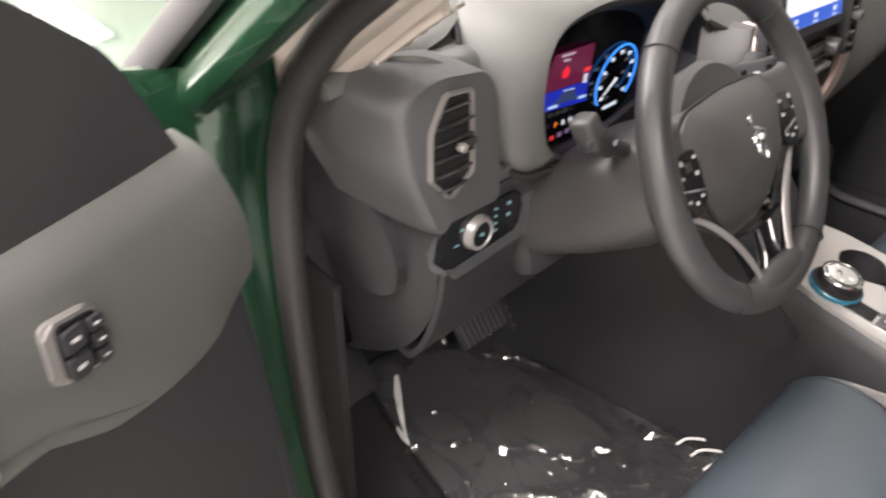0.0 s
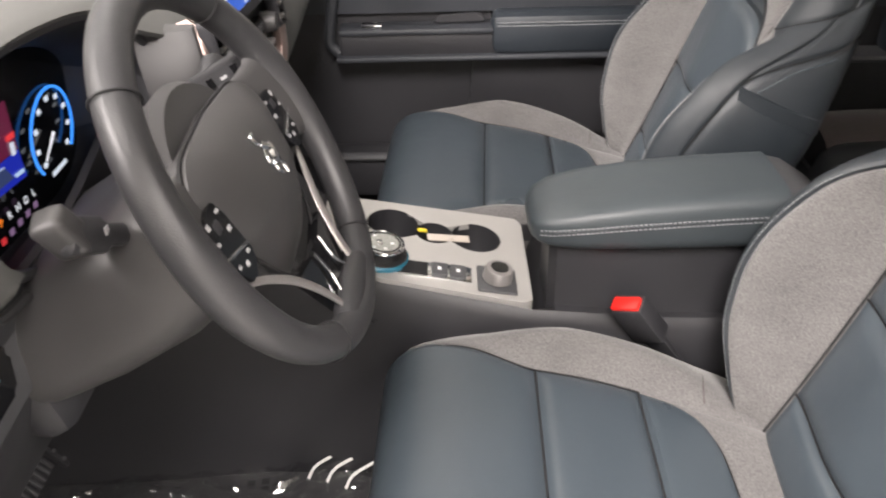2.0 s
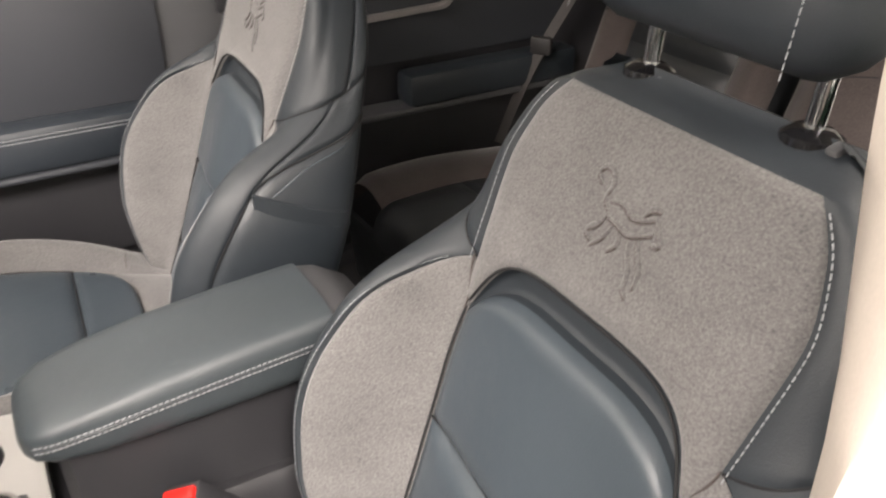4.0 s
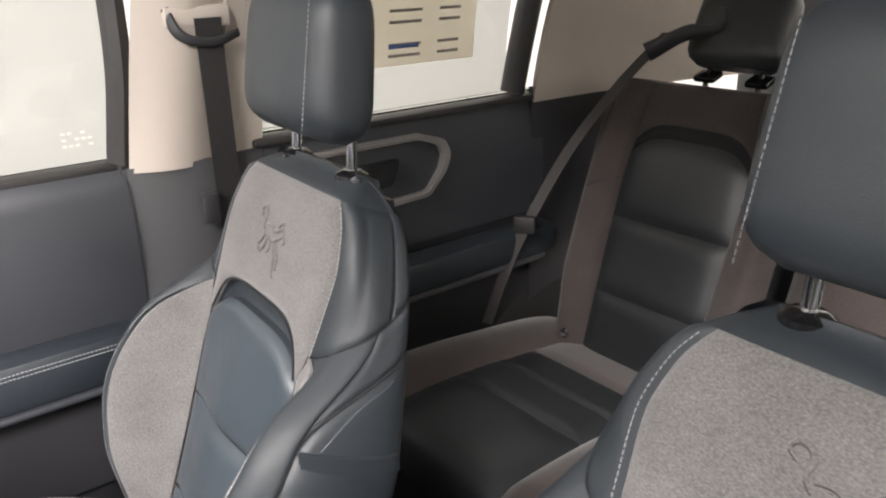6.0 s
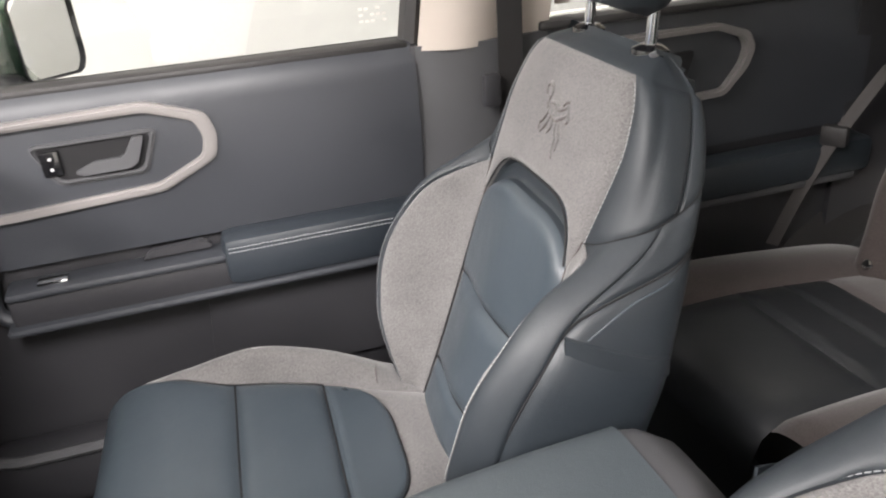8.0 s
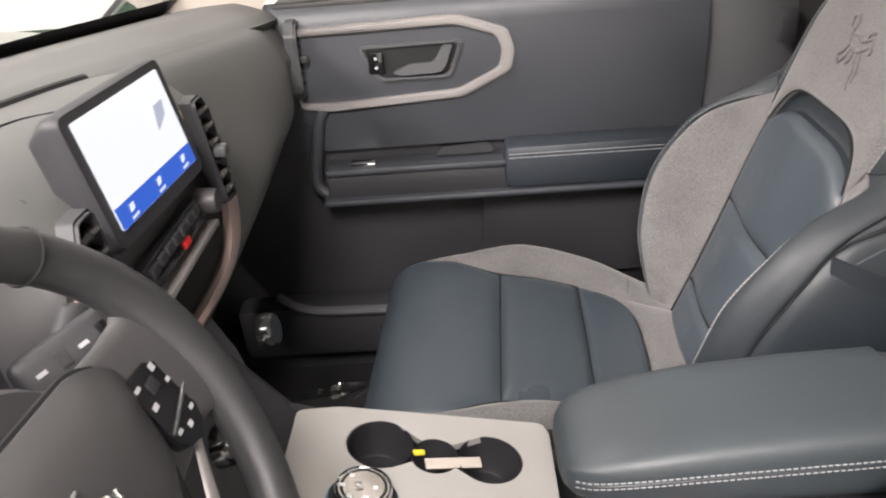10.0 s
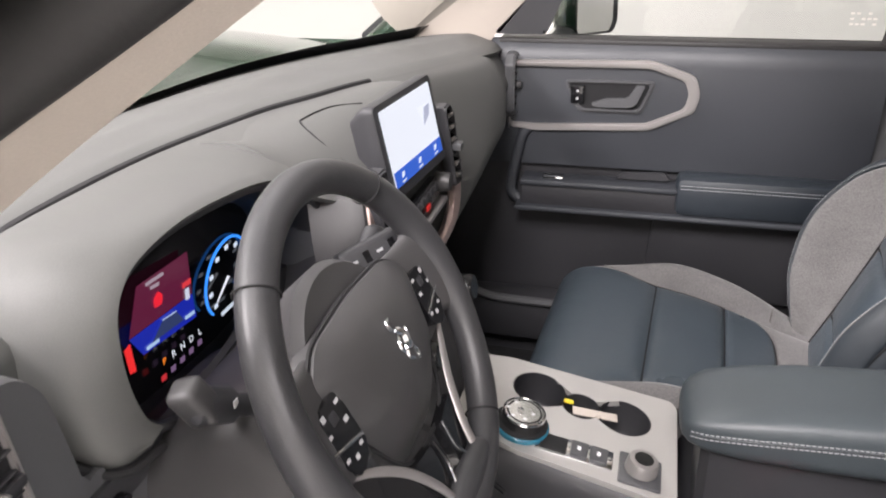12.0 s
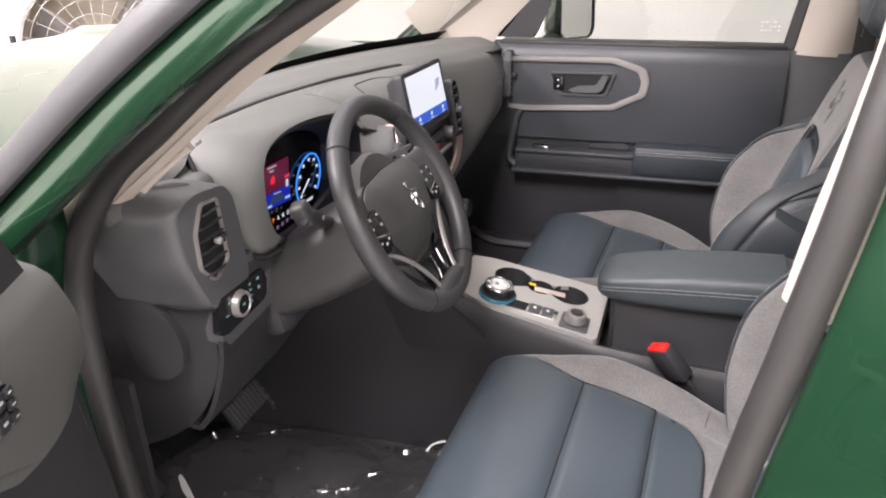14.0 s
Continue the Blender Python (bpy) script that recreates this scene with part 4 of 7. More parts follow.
LIP = catmull(LIP_IN + [(-0.160, 0.140, 1.06), (-0.166, 0.138, 1.00), (-0.20, 0.145, 0.972), (-0.30, 0.158, 0.978), (-0.40, 0.172, 0.996), (-0.445, 0.177, 1.012)], 85, closed=True)
SCREEN = [p + Vector((0.022, 0.036, -0.018)) for p in catmull([(-0.436, 0.238, 0.996), (-0.448, 0.236, 1.015), (-0.452, 0.232, 1.05), (-0.450, 0.227, 1.09), (-0.442, 0.222, 1.125), (-0.42, 0.220, 1.148), (-0.37, 0.216, 1.156), (-0.31, 0.214, 1.152), (-0.25, 0.214, 1.142), (-0.205, 0.214, 1.122), (-0.18, 0.218, 1.09), (-0.172, 0.226, 1.04), (-0.18, 0.234, 0.995), (-0.22, 0.240, 0.972), (-0.30, 0.240, 0.972), (-0.38, 0.240, 0.978), (-0.415, 0.238, 0.986)], 85, closed=True)]
D("binnacle", loft([LIP, [a.lerp(b, 0.15) + Vector((0, 0, -0.003)) for a, b in zip(LIP, SCREEN)], SCREEN], cap=False), PLASTIC_LOW, "dark instrument opening")
D("brow_lip", tube([p + Vector((0, 0.004, 0)) for p in LIP], 0.0055, 8, closed=True), PLASTIC_LOW)
D("instrument_glass", loft([SCREEN, [p + Vector((0, 0.004, 0)) for p in SCREEN]]), GLOSS, "dark glossy instrument glass")


BROW_IN, BROW_OUT = catmull(LIP_IN, 61), catmull(LIP_OUT, 61)


def brow(u, v):
    """Pad from the dash seam over to the lip and down its outer flank."""
    k = int(round(u * 60))
    p = BROW_OUT[k].lerp(BROW_IN[k], v)
    out = Vector((-0.9 * (1 - smooth_step(0.25, 0.55, u)), -0.25, 0.3 + 0.7 * smooth_step(0.25, 0.55, u)))
    return p + out * 0.013 * math.sin(math.pi * v) ** 0.7


D("instrument_brow", grid(brow, 60, 20, thick=0.006), DASH, "padded brow over the instruments")


# pad that runs from the brow under the screen to the passenger's side
def mid_pad(u, v):
    x = -0.20 + 0.40 * u
    a = seam_point(x) + Vector((0, -0.002, 0))
    yb = lerp_table([(-0.2, 0.150), (-0.16, 0.125), (-0.1, 0.112), (0.1, 0.105), (0.2, 0.10)], x)
    zb = lerp_table([(-0.2, 1.125), (-0.16, 1.105), (-0.1, 1.10), (0.1, 1.09), (0.2, 1.09)], x)
    p = a.lerp(Vector((x, yb, zb)), v)
    p.z += 0.03 * math.sin(math.pi * v ** 1.2)
    return p


D("screen_shelf", grid(mid_pad, 30, 16, thick=0.006), DASH)


def passenger_pad(u, v):
    x = 0.185 + 0.53 * u
    a = seam_point(x)
    low = lerp_table([(0.18, 0.880), (0.35, 0.915), (0.55, 0.965), (0.72, 0.985)], x)
    out = lerp_table([(0.18, 0.118), (0.4, 0.100), (0.72, 0.075)], x)
    prof = [a, a + Vector((0, -0.026, -0.016)), Vector((x, a.y - 0.048, a.z - 0.060)), Vector((x, out, low + 0.055)), Vector((x, out + 0.004, low + 0.018)), Vector((x, out + 0.022, low)), Vector((x, out + 0.075, low + 0.004)), Vector((x, out + 0.16, low + 0.02))]
    prof = [p + Vector((0, 0.030 * smooth_step(0.54, 0.63, x), 0)) for p in prof]
    return catmull(prof, 57)[min(56, int(round(v * 56)))]


D("passenger_pad", grid(passenger_pad, 26, 56, thick=0.008), DASH, "soft pad before the passenger")
D("glovebox_lid", grid(lambda u, v: Vector((0.17 + 0.52 * u, 0.175 + 0.13 * v * v + 0.02 * v, 0.985 - 0.075 * (1 - u) - 0.30 * v)), 14, 10, thick=0.02), PLASTIC_LOW, "black glovebox lid")

# ---------- outer vents ----------
def outer_vent():
    """Vent block at the driver's dash end."""
    blk = rounded([(-0.650, 0.985), (-0.546, 0.990), (-0.549, 1.05), (-0.560, 1.13), (-0.580, 1.156), (-0.66, 1.166), (-0.704, 1.150), (-0.692, 1.07)], 0.022, 6)
    rings = []
    for d, k in ((0.0, 1.0), (0.06, 1.0), (0.09, 0.992), (0.112, 0.975), (0.128, 0.95), (0.138, 0.915), (0.142, 0.87)):
        rings.append([Vector((-0.575 + (a + 0.575) * k, 0.325 - d, 1.085 + (b - 1.085) * (0.5 + 0.5 * k))) for a, b in blk])
    D("vent_block", loft(rings), PLASTIC, "charcoal block round the outer vent")
    vo = rounded([(-0.660, 1.062), (-0.660, 1.112), (-0.640, 1.146), (-0.600, 1.142), (-0.594, 1.052), (-0.632, 1.032)], 0.006)
    vi = rounded([(-0.656, 1.064), (-0.656, 1.111), (-0.638, 1.142), (-0.606, 1.139), (-0.602, 1.055), (-0.631, 1.037)], 0.004)
    vent = D("air_vent", ring_plate(vo, vi, lambda a, b, d: Vector((a, 0.1905 - d, b)), 0.013, 0.003), SATIN, "satin silver vent rim")
    # flat black plate on the solid block stands for the shaded depth behind the slats
    D("vent_throat", prism(vi, lambda a, b, d: Vector((a, 0.1824 - d, b)), 0.001, 0), DARK, "", vent)
    for k in range(6):
        w = 0.046 if 0 < k < 5 else 0.034
        D("vent_slat", loft([[Vector((x, 0.1795 - 0.006 * math.sin(q) - 0.002 * (1 - ((x + 0.629) / 0.03) ** 2), 1.048 + 0.0165 * k + 0.0020 * math.cos(q) + 0.0025 * math.sin(q))) for q in np.linspace(0, 2 * math.pi, 9)[:-1]] for x in np.linspace(-0.629 - w / 2, -0.629 + w / 2, 7)]), PLASTIC_LOW, "", vent)
    D("vent_knob", lathe([(0.0, 0.009), (0.0035, 0.009), (0.0048, 0.007), (0.005, 0.003), (0.0045, 0.0)], pose(-0.624, 0.176, 1.090, 90, 0, 0), 20), SATIN, "chrome vent knob", vent)
    D("vent_stem", rbox((-0.614, 0.176, 1.090), (0.026, 0.008, 0.009), 0.003), PLASTIC_LOW, "", vent)

outer_vent()
# passenger's end vent, seen edge on against the door
vent_r = D("end_vent", ring_plate(rounded([(0.655, 0.985), (0.655, 1.085), (0.675, 1.104), (0.712, 1.104), (0.712, 0.975), (0.675, 0.970)], 0.006), rounded([(0.666, 0.992), (0.666, 1.080), (0.680, 1.094), (0.702, 1.094), (0.702, 0.985), (0.680, 0.980)], 0.005), lambda a, b, d: Vector((a, 0.105 - d, b)), 0.020, 0.004), PLASTIC, "charcoal end vent")
D("vent_throat", rbox((0.685, 0.100, 1.037), (0.04, 0.004, 0.105), 0.001), DARK, "", vent_r)
for k in range(6):
    D("vent_slat", rbox((0.685, 0.092, 0.997 + 0.016 * k), (0.036, 0.012, 0.004), 0.001, (20, 0, 0)), GLOSS, "", vent_r)
D("vent_knob", rbox((0.680, 0.080, 1.04), (0.012, 0.014, 0.014), 0.004), PLASTIC_MID, "", vent_r)

# ---------- driver's lower dash ----------
def lower_face(u, v):
    prof = [(0.192, 1.018), (0.196, 0.985), (0.198, 0.95), (0.212, 0.89), (0.252, 0.80), (0.286, 0.748), (0.312, 0.738), (0.42, 0.79), (0.60, 0.86)]
    q = catmull([Vector((0, a, b)) for a, b in prof], 43)[int(round(v * 42))]
    left = lerp_table([(0.6, -0.555), (0.85, -0.606), (0.95, -0.628), (1.06, -0.652)], q.z)
    return Vector((left + (-0.14 - left) * u, q.y + 0.03 * smooth_step(0.5, 1.0, u), q.z))


D("lower_panel", grid(lower_face, 24, 42, thick=0.008), PLASTIC_LOW, "charcoal lower panel")


def dash_end(u, v):
    z = 1.15 - 0.55 * v
    x = lerp_table([(0.6, -0.555), (0.85, -0.606), (0.95, -0.628), (1.06, -0.652), (1.15, -0.672)], z)
    y0 = lerp_table([(0.6, 0.58), (0.66, 0.42), (0.735, 0.31), (0.82, 0.245), (0.90, 0.21), (1.0, 0.195), (1.15, 0.20)], z)
    return Vector((x - 0.015 * u, y0 + (0.40 - min(y0, 0.36)) * u, z))


D("dash_end", grid(dash_end, 8, 30, thick=0.006), PLASTIC_LOW, "charcoal dash end panel")
cover_line = rounded([(0.345, 1.064), (0.311, 1.053), (0.285, 1.022), (0.252, 0.965), (0.248, 0.925), (0.262, 0.878), (0.298, 0.849), (0.345, 0.846)], 0.014)
D("end_cover", prism(cover_line, lambda a, b, d: Vector((-0.650 + (1.06 - b) * 0.21 - d, a, b)), 0.020, 0.010, seg=3), PLASTIC_LOW, "black end cover")
panel = D("switch_panel", prism(rounded([(-0.643, 0.956), (-0.632, 1.003), (-0.518, 1.000), (-0.508, 0.985), (-0.516, 0.950), (-0.63, 0.945)], 0.006), lambda a, b, d: Vector((a, 0.192 - d, b)), 0.010, 0.003), GLOSS, "gloss black light switch panel")
D("light_switch", lathe([(0.0140, 0.0085), (0.0150, 0.0105), (0.0185, 0.0095), (0.0205, 0.0)], pose(-0.587, 0.183, 0.976, 90, 0, 0), 40), SATIN, "round silver light switch", panel)
D("switch_face", lathe([(0.0, 0.0088), (0.0142, 0.0088), (0.0142, 0.004)], pose(-0.587, 0.183, 0.976, 90, 0, 0)), GLOSS, "", panel)
for a, b, w, h in ((-0.618, 0.972, 0.012, 0.003), (-0.610, 0.988, 0.006, 0.005), (-0.587, 0.976, 0.008, 0.006), (-0.556, 0.991, 0.007, 0.004), (-0.556, 0.982, 0.007, 0.004), (-0.556, 0.973, 0.007, 0.004), (-0.556, 0.964, 0.007, 0.004), (-0.534, 0.990, 0.009, 0.006), (-0.534, 0.976, 0.009, 0.006)):
    D("switch_mark", rbox((a, 0.1815 if abs(a + 0.587) > 0.01 else 0.1738, b), (w * 0.6, 0.001, h * 0.6), 0), glow("mark_teal", (0.45, 0.85, 0.9), 0.35), "", panel)
# no opening is cut: a black plate stands for the cubby's shaded inside
D("cubby", prism(rounded([(-0.520, 0.912), (-0.425, 0.886), (-0.418, 0.868), (-0.516, 0.890)], 0.005), lambda a, b, d: Vector((a, 0.210 + 0.35 * (0.91 - b) - d, b)), 0.010, 0.002), DARK, "black plate for the shaded inside of a cubby")
D("knee_bolster", rbox((-0.36, 0.205, 0.90), (0.26, 0.05, 0.09), 0.02, (-12, 0, 0)), PLASTIC_LOW)
D("bonnet_latch", rbox((-0.447, 0.150, 0.918), (0.035, 0.010, 0.012), 0.003, (0, 20, 10)), SATIN, "small silver release lever")

# ---------- centre screen and stack ----------
SCR = pose(0.004, 0.108, 1.138, -11, 0, -5)


def on_screen(a, b, d=0.0):
    return SCR @ Vector((a, -d, b))


house = D("screen_housing", loft([[on_screen(a * k, b * k2 + dz, d) for a, b in rounded([(-0.093, -0.063), (0.093, -0.063), (0.093, 0.058), (-0.093, 0.058)], 0.010, 5)] for d, k, k2, dz in ((-0.026, 0.92, 0.88, -0.006), (-0.014, 0.97, 0.95, -0.002), (-0.004, 1.0, 1.0, 0), (0.006, 1.0, 1.0, 0), (0.010, 0.975, 0.965, 0))]), PLASTIC_LOW, "black screen housing")
scr = D("centre_screen", prism(rounded([(-0.079, -0.048), (0.079, -0.048), (0.079, 0.048), (-0.079, 0.048)], 0.003), lambda a, b, d: on_screen(a, b, 0.0105 + d), 0.001, 0), glow("screen_white", (0.90, 0.93, 1.0), 1.0), "lit white touch screen", house)
D("screen_bar", prism([(-0.0785, -0.0475), (0.0785, -0.0475), (0.0785, -0.028), (-0.0785, -0.028)], lambda a, b, d: on_screen(a, b, 0.0118 + d), 0.0005, 0), glow("screen_blue", (0.03, 0.12, 0.62), 1.0), "blue menu bar", house)
for a in (-0.055, 0.0, 0.055):
    D("screen_icon", rbox(on_screen(a, -0.036, 0.0128), (0.008, 0.0006, 0.007), 0), glow("icon_white", (0.8, 0.88, 1.0), 1.0), "", house)
    D("screen_caption", rbox(on_screen(a, -0.0440, 0.0128), (0.014, 0.0006, 0.0025), 0), glow("icon_white", (0.8, 0.88, 1.0), 0.8), "", house)
D("screen_card", rbox(on_screen(0.050, 0.008, 0.0120), (0.022, 0.0006, 0.030), 0), glow("card_lilac", (0.55, 0.58, 0.75), 0.8), "", house)

stack = D("stack_body", loft([[Vector((a * w, y0 + 0.05 * (1 - abs(a)) * 0, z)) for a in np.linspace(-1, 1, 13)] + [Vector((w, 0.36, z)), Vector((-w, 0.36, z))] for z, w, y0 in ((1.105, 0.160, 0.118), (1.08, 0.162, 0.108), (1.02, 0.155, 0.100), (1.002, 0.150, 0.108), (0.992, 0.148, 0.165), (0.895, 0.125, 0.165), (0.882, 0.125, 0.128), (0.83, 0.125, 0.105), (0.76, 0.12, 0.085))]), PLASTIC, "charcoal centre stack")
for s in (-1, 1):
    # tall vents flanking the screen
    vo = rounded([(-0.019, -0.058), (0.017, -0.062), (0.021, 0.040), (0.008, 0.060), (-0.019, 0.060)], 0.004)
    vi = [(a * 0.80, b * 0.92) for a, b in vo]
    at = lambda a, b, d, s=s: Vector((s * (0.146 + a), 0.096 - d + 0.12 * (b), 1.080 + b))
    tall = D("tall_vent", ring_plate(vo, vi, at, 0.016, 0.003), PLASTIC_LOW, "black tall vent", stack)
    D("vent_throat", prism(vi, lambda a, b, d: at(a, b, 0.005 + d), 0.001, 0), DARK, "", stack)
    for k in range(6):
        D("vent_slat", rbox(at(0.0, -0.044 + 0.018 * k, 0.012), (0.030, 0.014, 0.003), 0.001, (22, 0, 0)), GLOSS, "", stack)
    D("vent_tab", rbox(at(-0.004, 0.0, 0.022), (0.018, 0.014, 0.012), 0.003), PLASTIC, "", stack)
    D("stack_knob", lathe([(0, 0.022), (0.012, 0.022), (0.0135, 0.018), (0.0145, 0.0)], pose(s * 0.098, 0.096, 1.040, 90, 0, 0)), PLASTIC_MID, "charcoal stack knob", stack)
    # satin strip down each flank, sweeping in under the storage slot, inside a dark shell
    run = catmull([(s * 0.160, 0.106, 1.122), (s * 0.180, 0.094, 1.070), (s * 0.181, 0.086, 1.015), (s * 0.158, 0.084, 0.968), (s * 0.128, 0.096, 0.930), (s * 0.080, 0.118, 0.900), (s * 0.020, 0.128, 0.887), (0, 0.129, 0.886)], 40)
    wide = [0.008 + 0.020 * math.sin(math.pi * min(1.0, k / 26)) ** 0.8 + 0.004 * smooth_step(20, 30, k) for k in range(40)]
    inward = [Vector((-s, 0, 0.25)).lerp(Vector((-s * 0.3, 0, 1)), smooth_step(18, 30, k)).normalized() for k in range(40)]
    D("flank_trim", loft([[p + n * w + Vector((0, 0.006, 0)), p + n * w + Vector((0, -0.002, 0)), p + n * w * 0.5 + Vector((0, -0.006, 0)), p + Vector((0, -0.005, 0)), p - n * 0.003, p + Vector((0, 0.016, 0))] for p, w, n in zip(run, wide, inward)]), PINK_SATIN, "satin flank trim with a red reflection in its colour", stack)
    D("flank_shell", loft([[p - n * 0.002 + Vector((0, -0.003, 0)), p - n * 0.009 + Vector((0, -0.002, 0)), p - n * 0.016 + Vector((0, 0.008, 0)), p - n * 0.018 + Vector((0, 0.06, 0)), p + Vector((0, 0.06, 0))] for p, n in zip(run, inward)]), PLASTIC_MID, "dark shell outside the flank trim", stack)
controls = D("control_strip", rbox((0, 0.094, 1.040), (0.160, 0.014, 0.030), 0.004, (-8, 0, 0)), GLOSS, "gloss black control strip", stack)
for k in range(7):
    D("control_button", rbox((-0.06 + 0.02 * k, 0.0862, 1.046), (0.016, 0.004, 0.010), 0.001, (-8, 0, 0)), PLASTIC_LOW, "", stack)
D("hazard_button", rbox((0.02, 0.0858, 1.032), (0.016, 0.004, 0.008), 0.001, (-8, 0, 0)), RED, "red hazard button", stack)
D("stack_shelf", rbox((0, 0.092, 1.012), (0.21, 0.024, 0.008), 0.003, (-6, 0, 0)), SATIN, "satin shelf under the controls", stack)
D("storage_slot", rbox((0.0, 0.160, 0.945), (0.20, 0.012, 0.085), 0.004), DARK, "dark storage slot", stack)
D("slot_lip", rbox((0, 0.124, 0.898), (0.13, 0.020, 0.010), 0.004, (-14, 0, 0)), PLASTIC_MID, "charcoal slot lip", stack)
D("start_plate", prism(rounded([(-0.172, 1.000), (-0.090, 0.998), (-0.078, 0.935), (-0.095, 0.912), (-0.140, 0.930)], 0.010), lambda a, b, d: Vector((a, 0.142 - d, b)), 0.012, 0.004), PINK_SATIN, "satin plate round the start button", stack)
for s in (-1, 1):
    D("climate_dial", lathe([(0, 0.018), (0.017, 0.018), (0.02, 0.014), (0.021, 0)], pose(s * 0.095, 0.058, 0.872, 80, 0, 0)), GLOSS, "black climate dial", stack)

# thin outline of the pad beside the screen
pad_line = [(0.060, 0.186), (0.018, 0.216), (-0.046, 0.224), (-0.070, 0.216), (-0.096, 0.186), (-0.108, 0.147)]
def on_pad(x, y):
    u = (x + 0.20) / 0.40
    v = min((k / 60 for k in range(61)), key=lambda k: abs(mid_pad(u, k).y - y))
    return mid_pad(u, v) + Vector((0, 0, 0.0065))
D("pad_outline", tube(catmull([on_pad(a, b) for a, b in pad_line], 40), 0.0012, 6), DARK)

# lit instruments
def on_cluster(x, z, d=0.0):
    return Vector((x, 0.259 - (z - 1.072) * 0.12 - d, z))


ui = lambda name, pts, colour, e, d=0.006, lab="": D(name, prism(pts, lambda a, b, dd: on_cluster(a, b, d + dd), 0.0006, 0), glow(name + "_light", colour, e), lab)
ui("warning_panel", [(-0.392, 1.053), (-0.286, 1.045), (-0.290, 1.096), (-0.374, 1.100)], (0.20, 0.02, 0.07), 0.55, lab="dim red warning panel")
ui("vehicle_panel", [(-0.374, 1.024), (-0.281, 1.013), (-0.286, 1.044), (-0.392, 1.052)], (0.015, 0.03, 0.50), 0.75, lab="blue vehicle panel")
ui("road_shape", [(-0.360, 1.030), (-0.306, 1.024), (-0.318, 1.041), (-0.342, 1.044)], (0.04, 0.06, 0.16), 0.8, 0.0075)
ui("road_edge", [(-0.342, 1.044), (-0.318, 1.041), (-0.319, 1.0425), (-0.342, 1.0455)], (0.5, 0.6, 0.9), 0.8, 0.0078)
ui("warning_symbol", rounded([(-0.352, 1.064), (-0.340, 1.063), (-0.338, 1.072), (-0.345, 1.080), (-0.353, 1.074)], 0.003), (0.9, 0.02, 0.04), 1.0, 0.0075)
ui("status_mark", [(-0.304, 1.060), (-0.289, 1.059), (-0.289, 1.065), (-0.304, 1.066)], (0.8, 0.05, 0.06), 0.9, 0.0075)
for k in range(2):
    ui("warning_line", [(-0.362 + 0.006 * k, 1.094 - 0.007 * k), (-0.334 - 0.008 * k, 1.092 - 0.007 * k), (-0.334 - 0.008 * k, 1.0955 - 0.007 * k), (-0.362 + 0.006 * k, 1.0975 - 0.007 * k)], (0.75, 0.6, 0.7), 0.5, 0.0075)
ui("status_line", [(-0.370, 1.0265), (-0.350, 1.0245), (-0.350, 1.0285), (-0.370, 1.0305)], (0.5, 0.7, 1.0), 0.8, 0.0075)
ui("status_line", [(-0.303, 1.022), (-0.286, 1.020), (-0.286, 1.024), (-0.303, 1.026)], (0.5, 0.7, 1.0), 0.8, 0.0075)
ui("status_line", [(-0.300, 1.044), (-0.293, 1.043), (-0.293, 1.056), (-0.300, 1.057)], (0.8, 0.85, 1.0), 0.8, 0.0075)
for k in range(5):
    ui("tell_tale", [(-0.352 + 0.017 * k, 0.976), (-0.344 + 0.017 * k, 0.975), (-0.344 + 0.017 * k, 0.982), (-0.352 + 0.017 * k, 0.983)], (0.9, 0.05, 0.06) if k == 0 else (0.30, 0.18, 0.34), 0.6, 0.0075)
TC = (-0.214, 1.028)
arc = [on_cluster(TC[0] + 0.047 * math.cos(q), TC[1] + 0.047 * math.sin(q), 0.007) for q in np.linspace(radians(-42), radians(222), 44)]
D("dial_ring", tube(arc, 0.0016, 6), glow("ring_blue", (0.04, 0.28, 1.0), 1.3), "glowing blue dial ring")
for k in range(9):
    q = radians(222 - 264 * k / 8)
    D("dial_mark", rbox(on_cluster(TC[0] + 0.037 * math.cos(q), TC[1] + 0.037 * math.sin(q), 0.007), (0.007, 0.0006, 0.005), 0), glow("dial_white", (0.8, 0.88, 1.0), 0.9), "")
needle = radians(218)
D("dial_needle", tube([on_cluster(*TC, 0.008), on_cluster(TC[0] + 0.033 * math.cos(needle), TC[1] + 0.033 * math.sin(needle), 0.008)], [0.0016, 0.0008], 6), glow("needle_white", (0.9, 0.92, 1.0), 1.0), "")
D("dial_readout", rbox(on_cluster(TC[0], TC[1] - 0.042, 0.007), (0.034, 0.0006, 0.005), 0), glow("dial_white", (0.8, 0.88, 1.0), 0.8), "")
ui("fuel_bar", [(-0.396, 1.016), (-0.387, 1.014), (-0.392, 1.048), (-0.401, 1.046)], (0.9, 0.03, 0.03), 1.0)


def letter(ch, m, size, material, parent, name="lettering"):
    cu = bpy.data.curves.new("letter", "FONT")
    cu.body, cu.size, cu.align_x, cu.align_y, cu.extrude = ch, size, "CENTER", "CENTER", 0.0002
    tmp = new("tmp", cu)
    me = bpy.data.meshes.new_from_object(tmp.evaluated_get(bpy.context.evaluated_depsgraph_get()))
    bpy.data.objects.remove(tmp)
    me.materials.clear()
    me.materials.append(material)
    ob = new(name, me)
    ob.parent = parent
    ob.matrix_basis = m
    return ob


for k, ch in enumerate("PRNDL"):
    letter(ch, Matrix.Translation(on_cluster(-0.345 + 0.0165 * k, 0.997 - 0.0012 * k, 0.008)) @ pose(0, 0, 0, 90, 0, 0), 0.011, glow("gear_letter", (1.0, 0.25, 0.02) if k == 0 else (0.85, 0.88, 0.95), 1.0), dash)

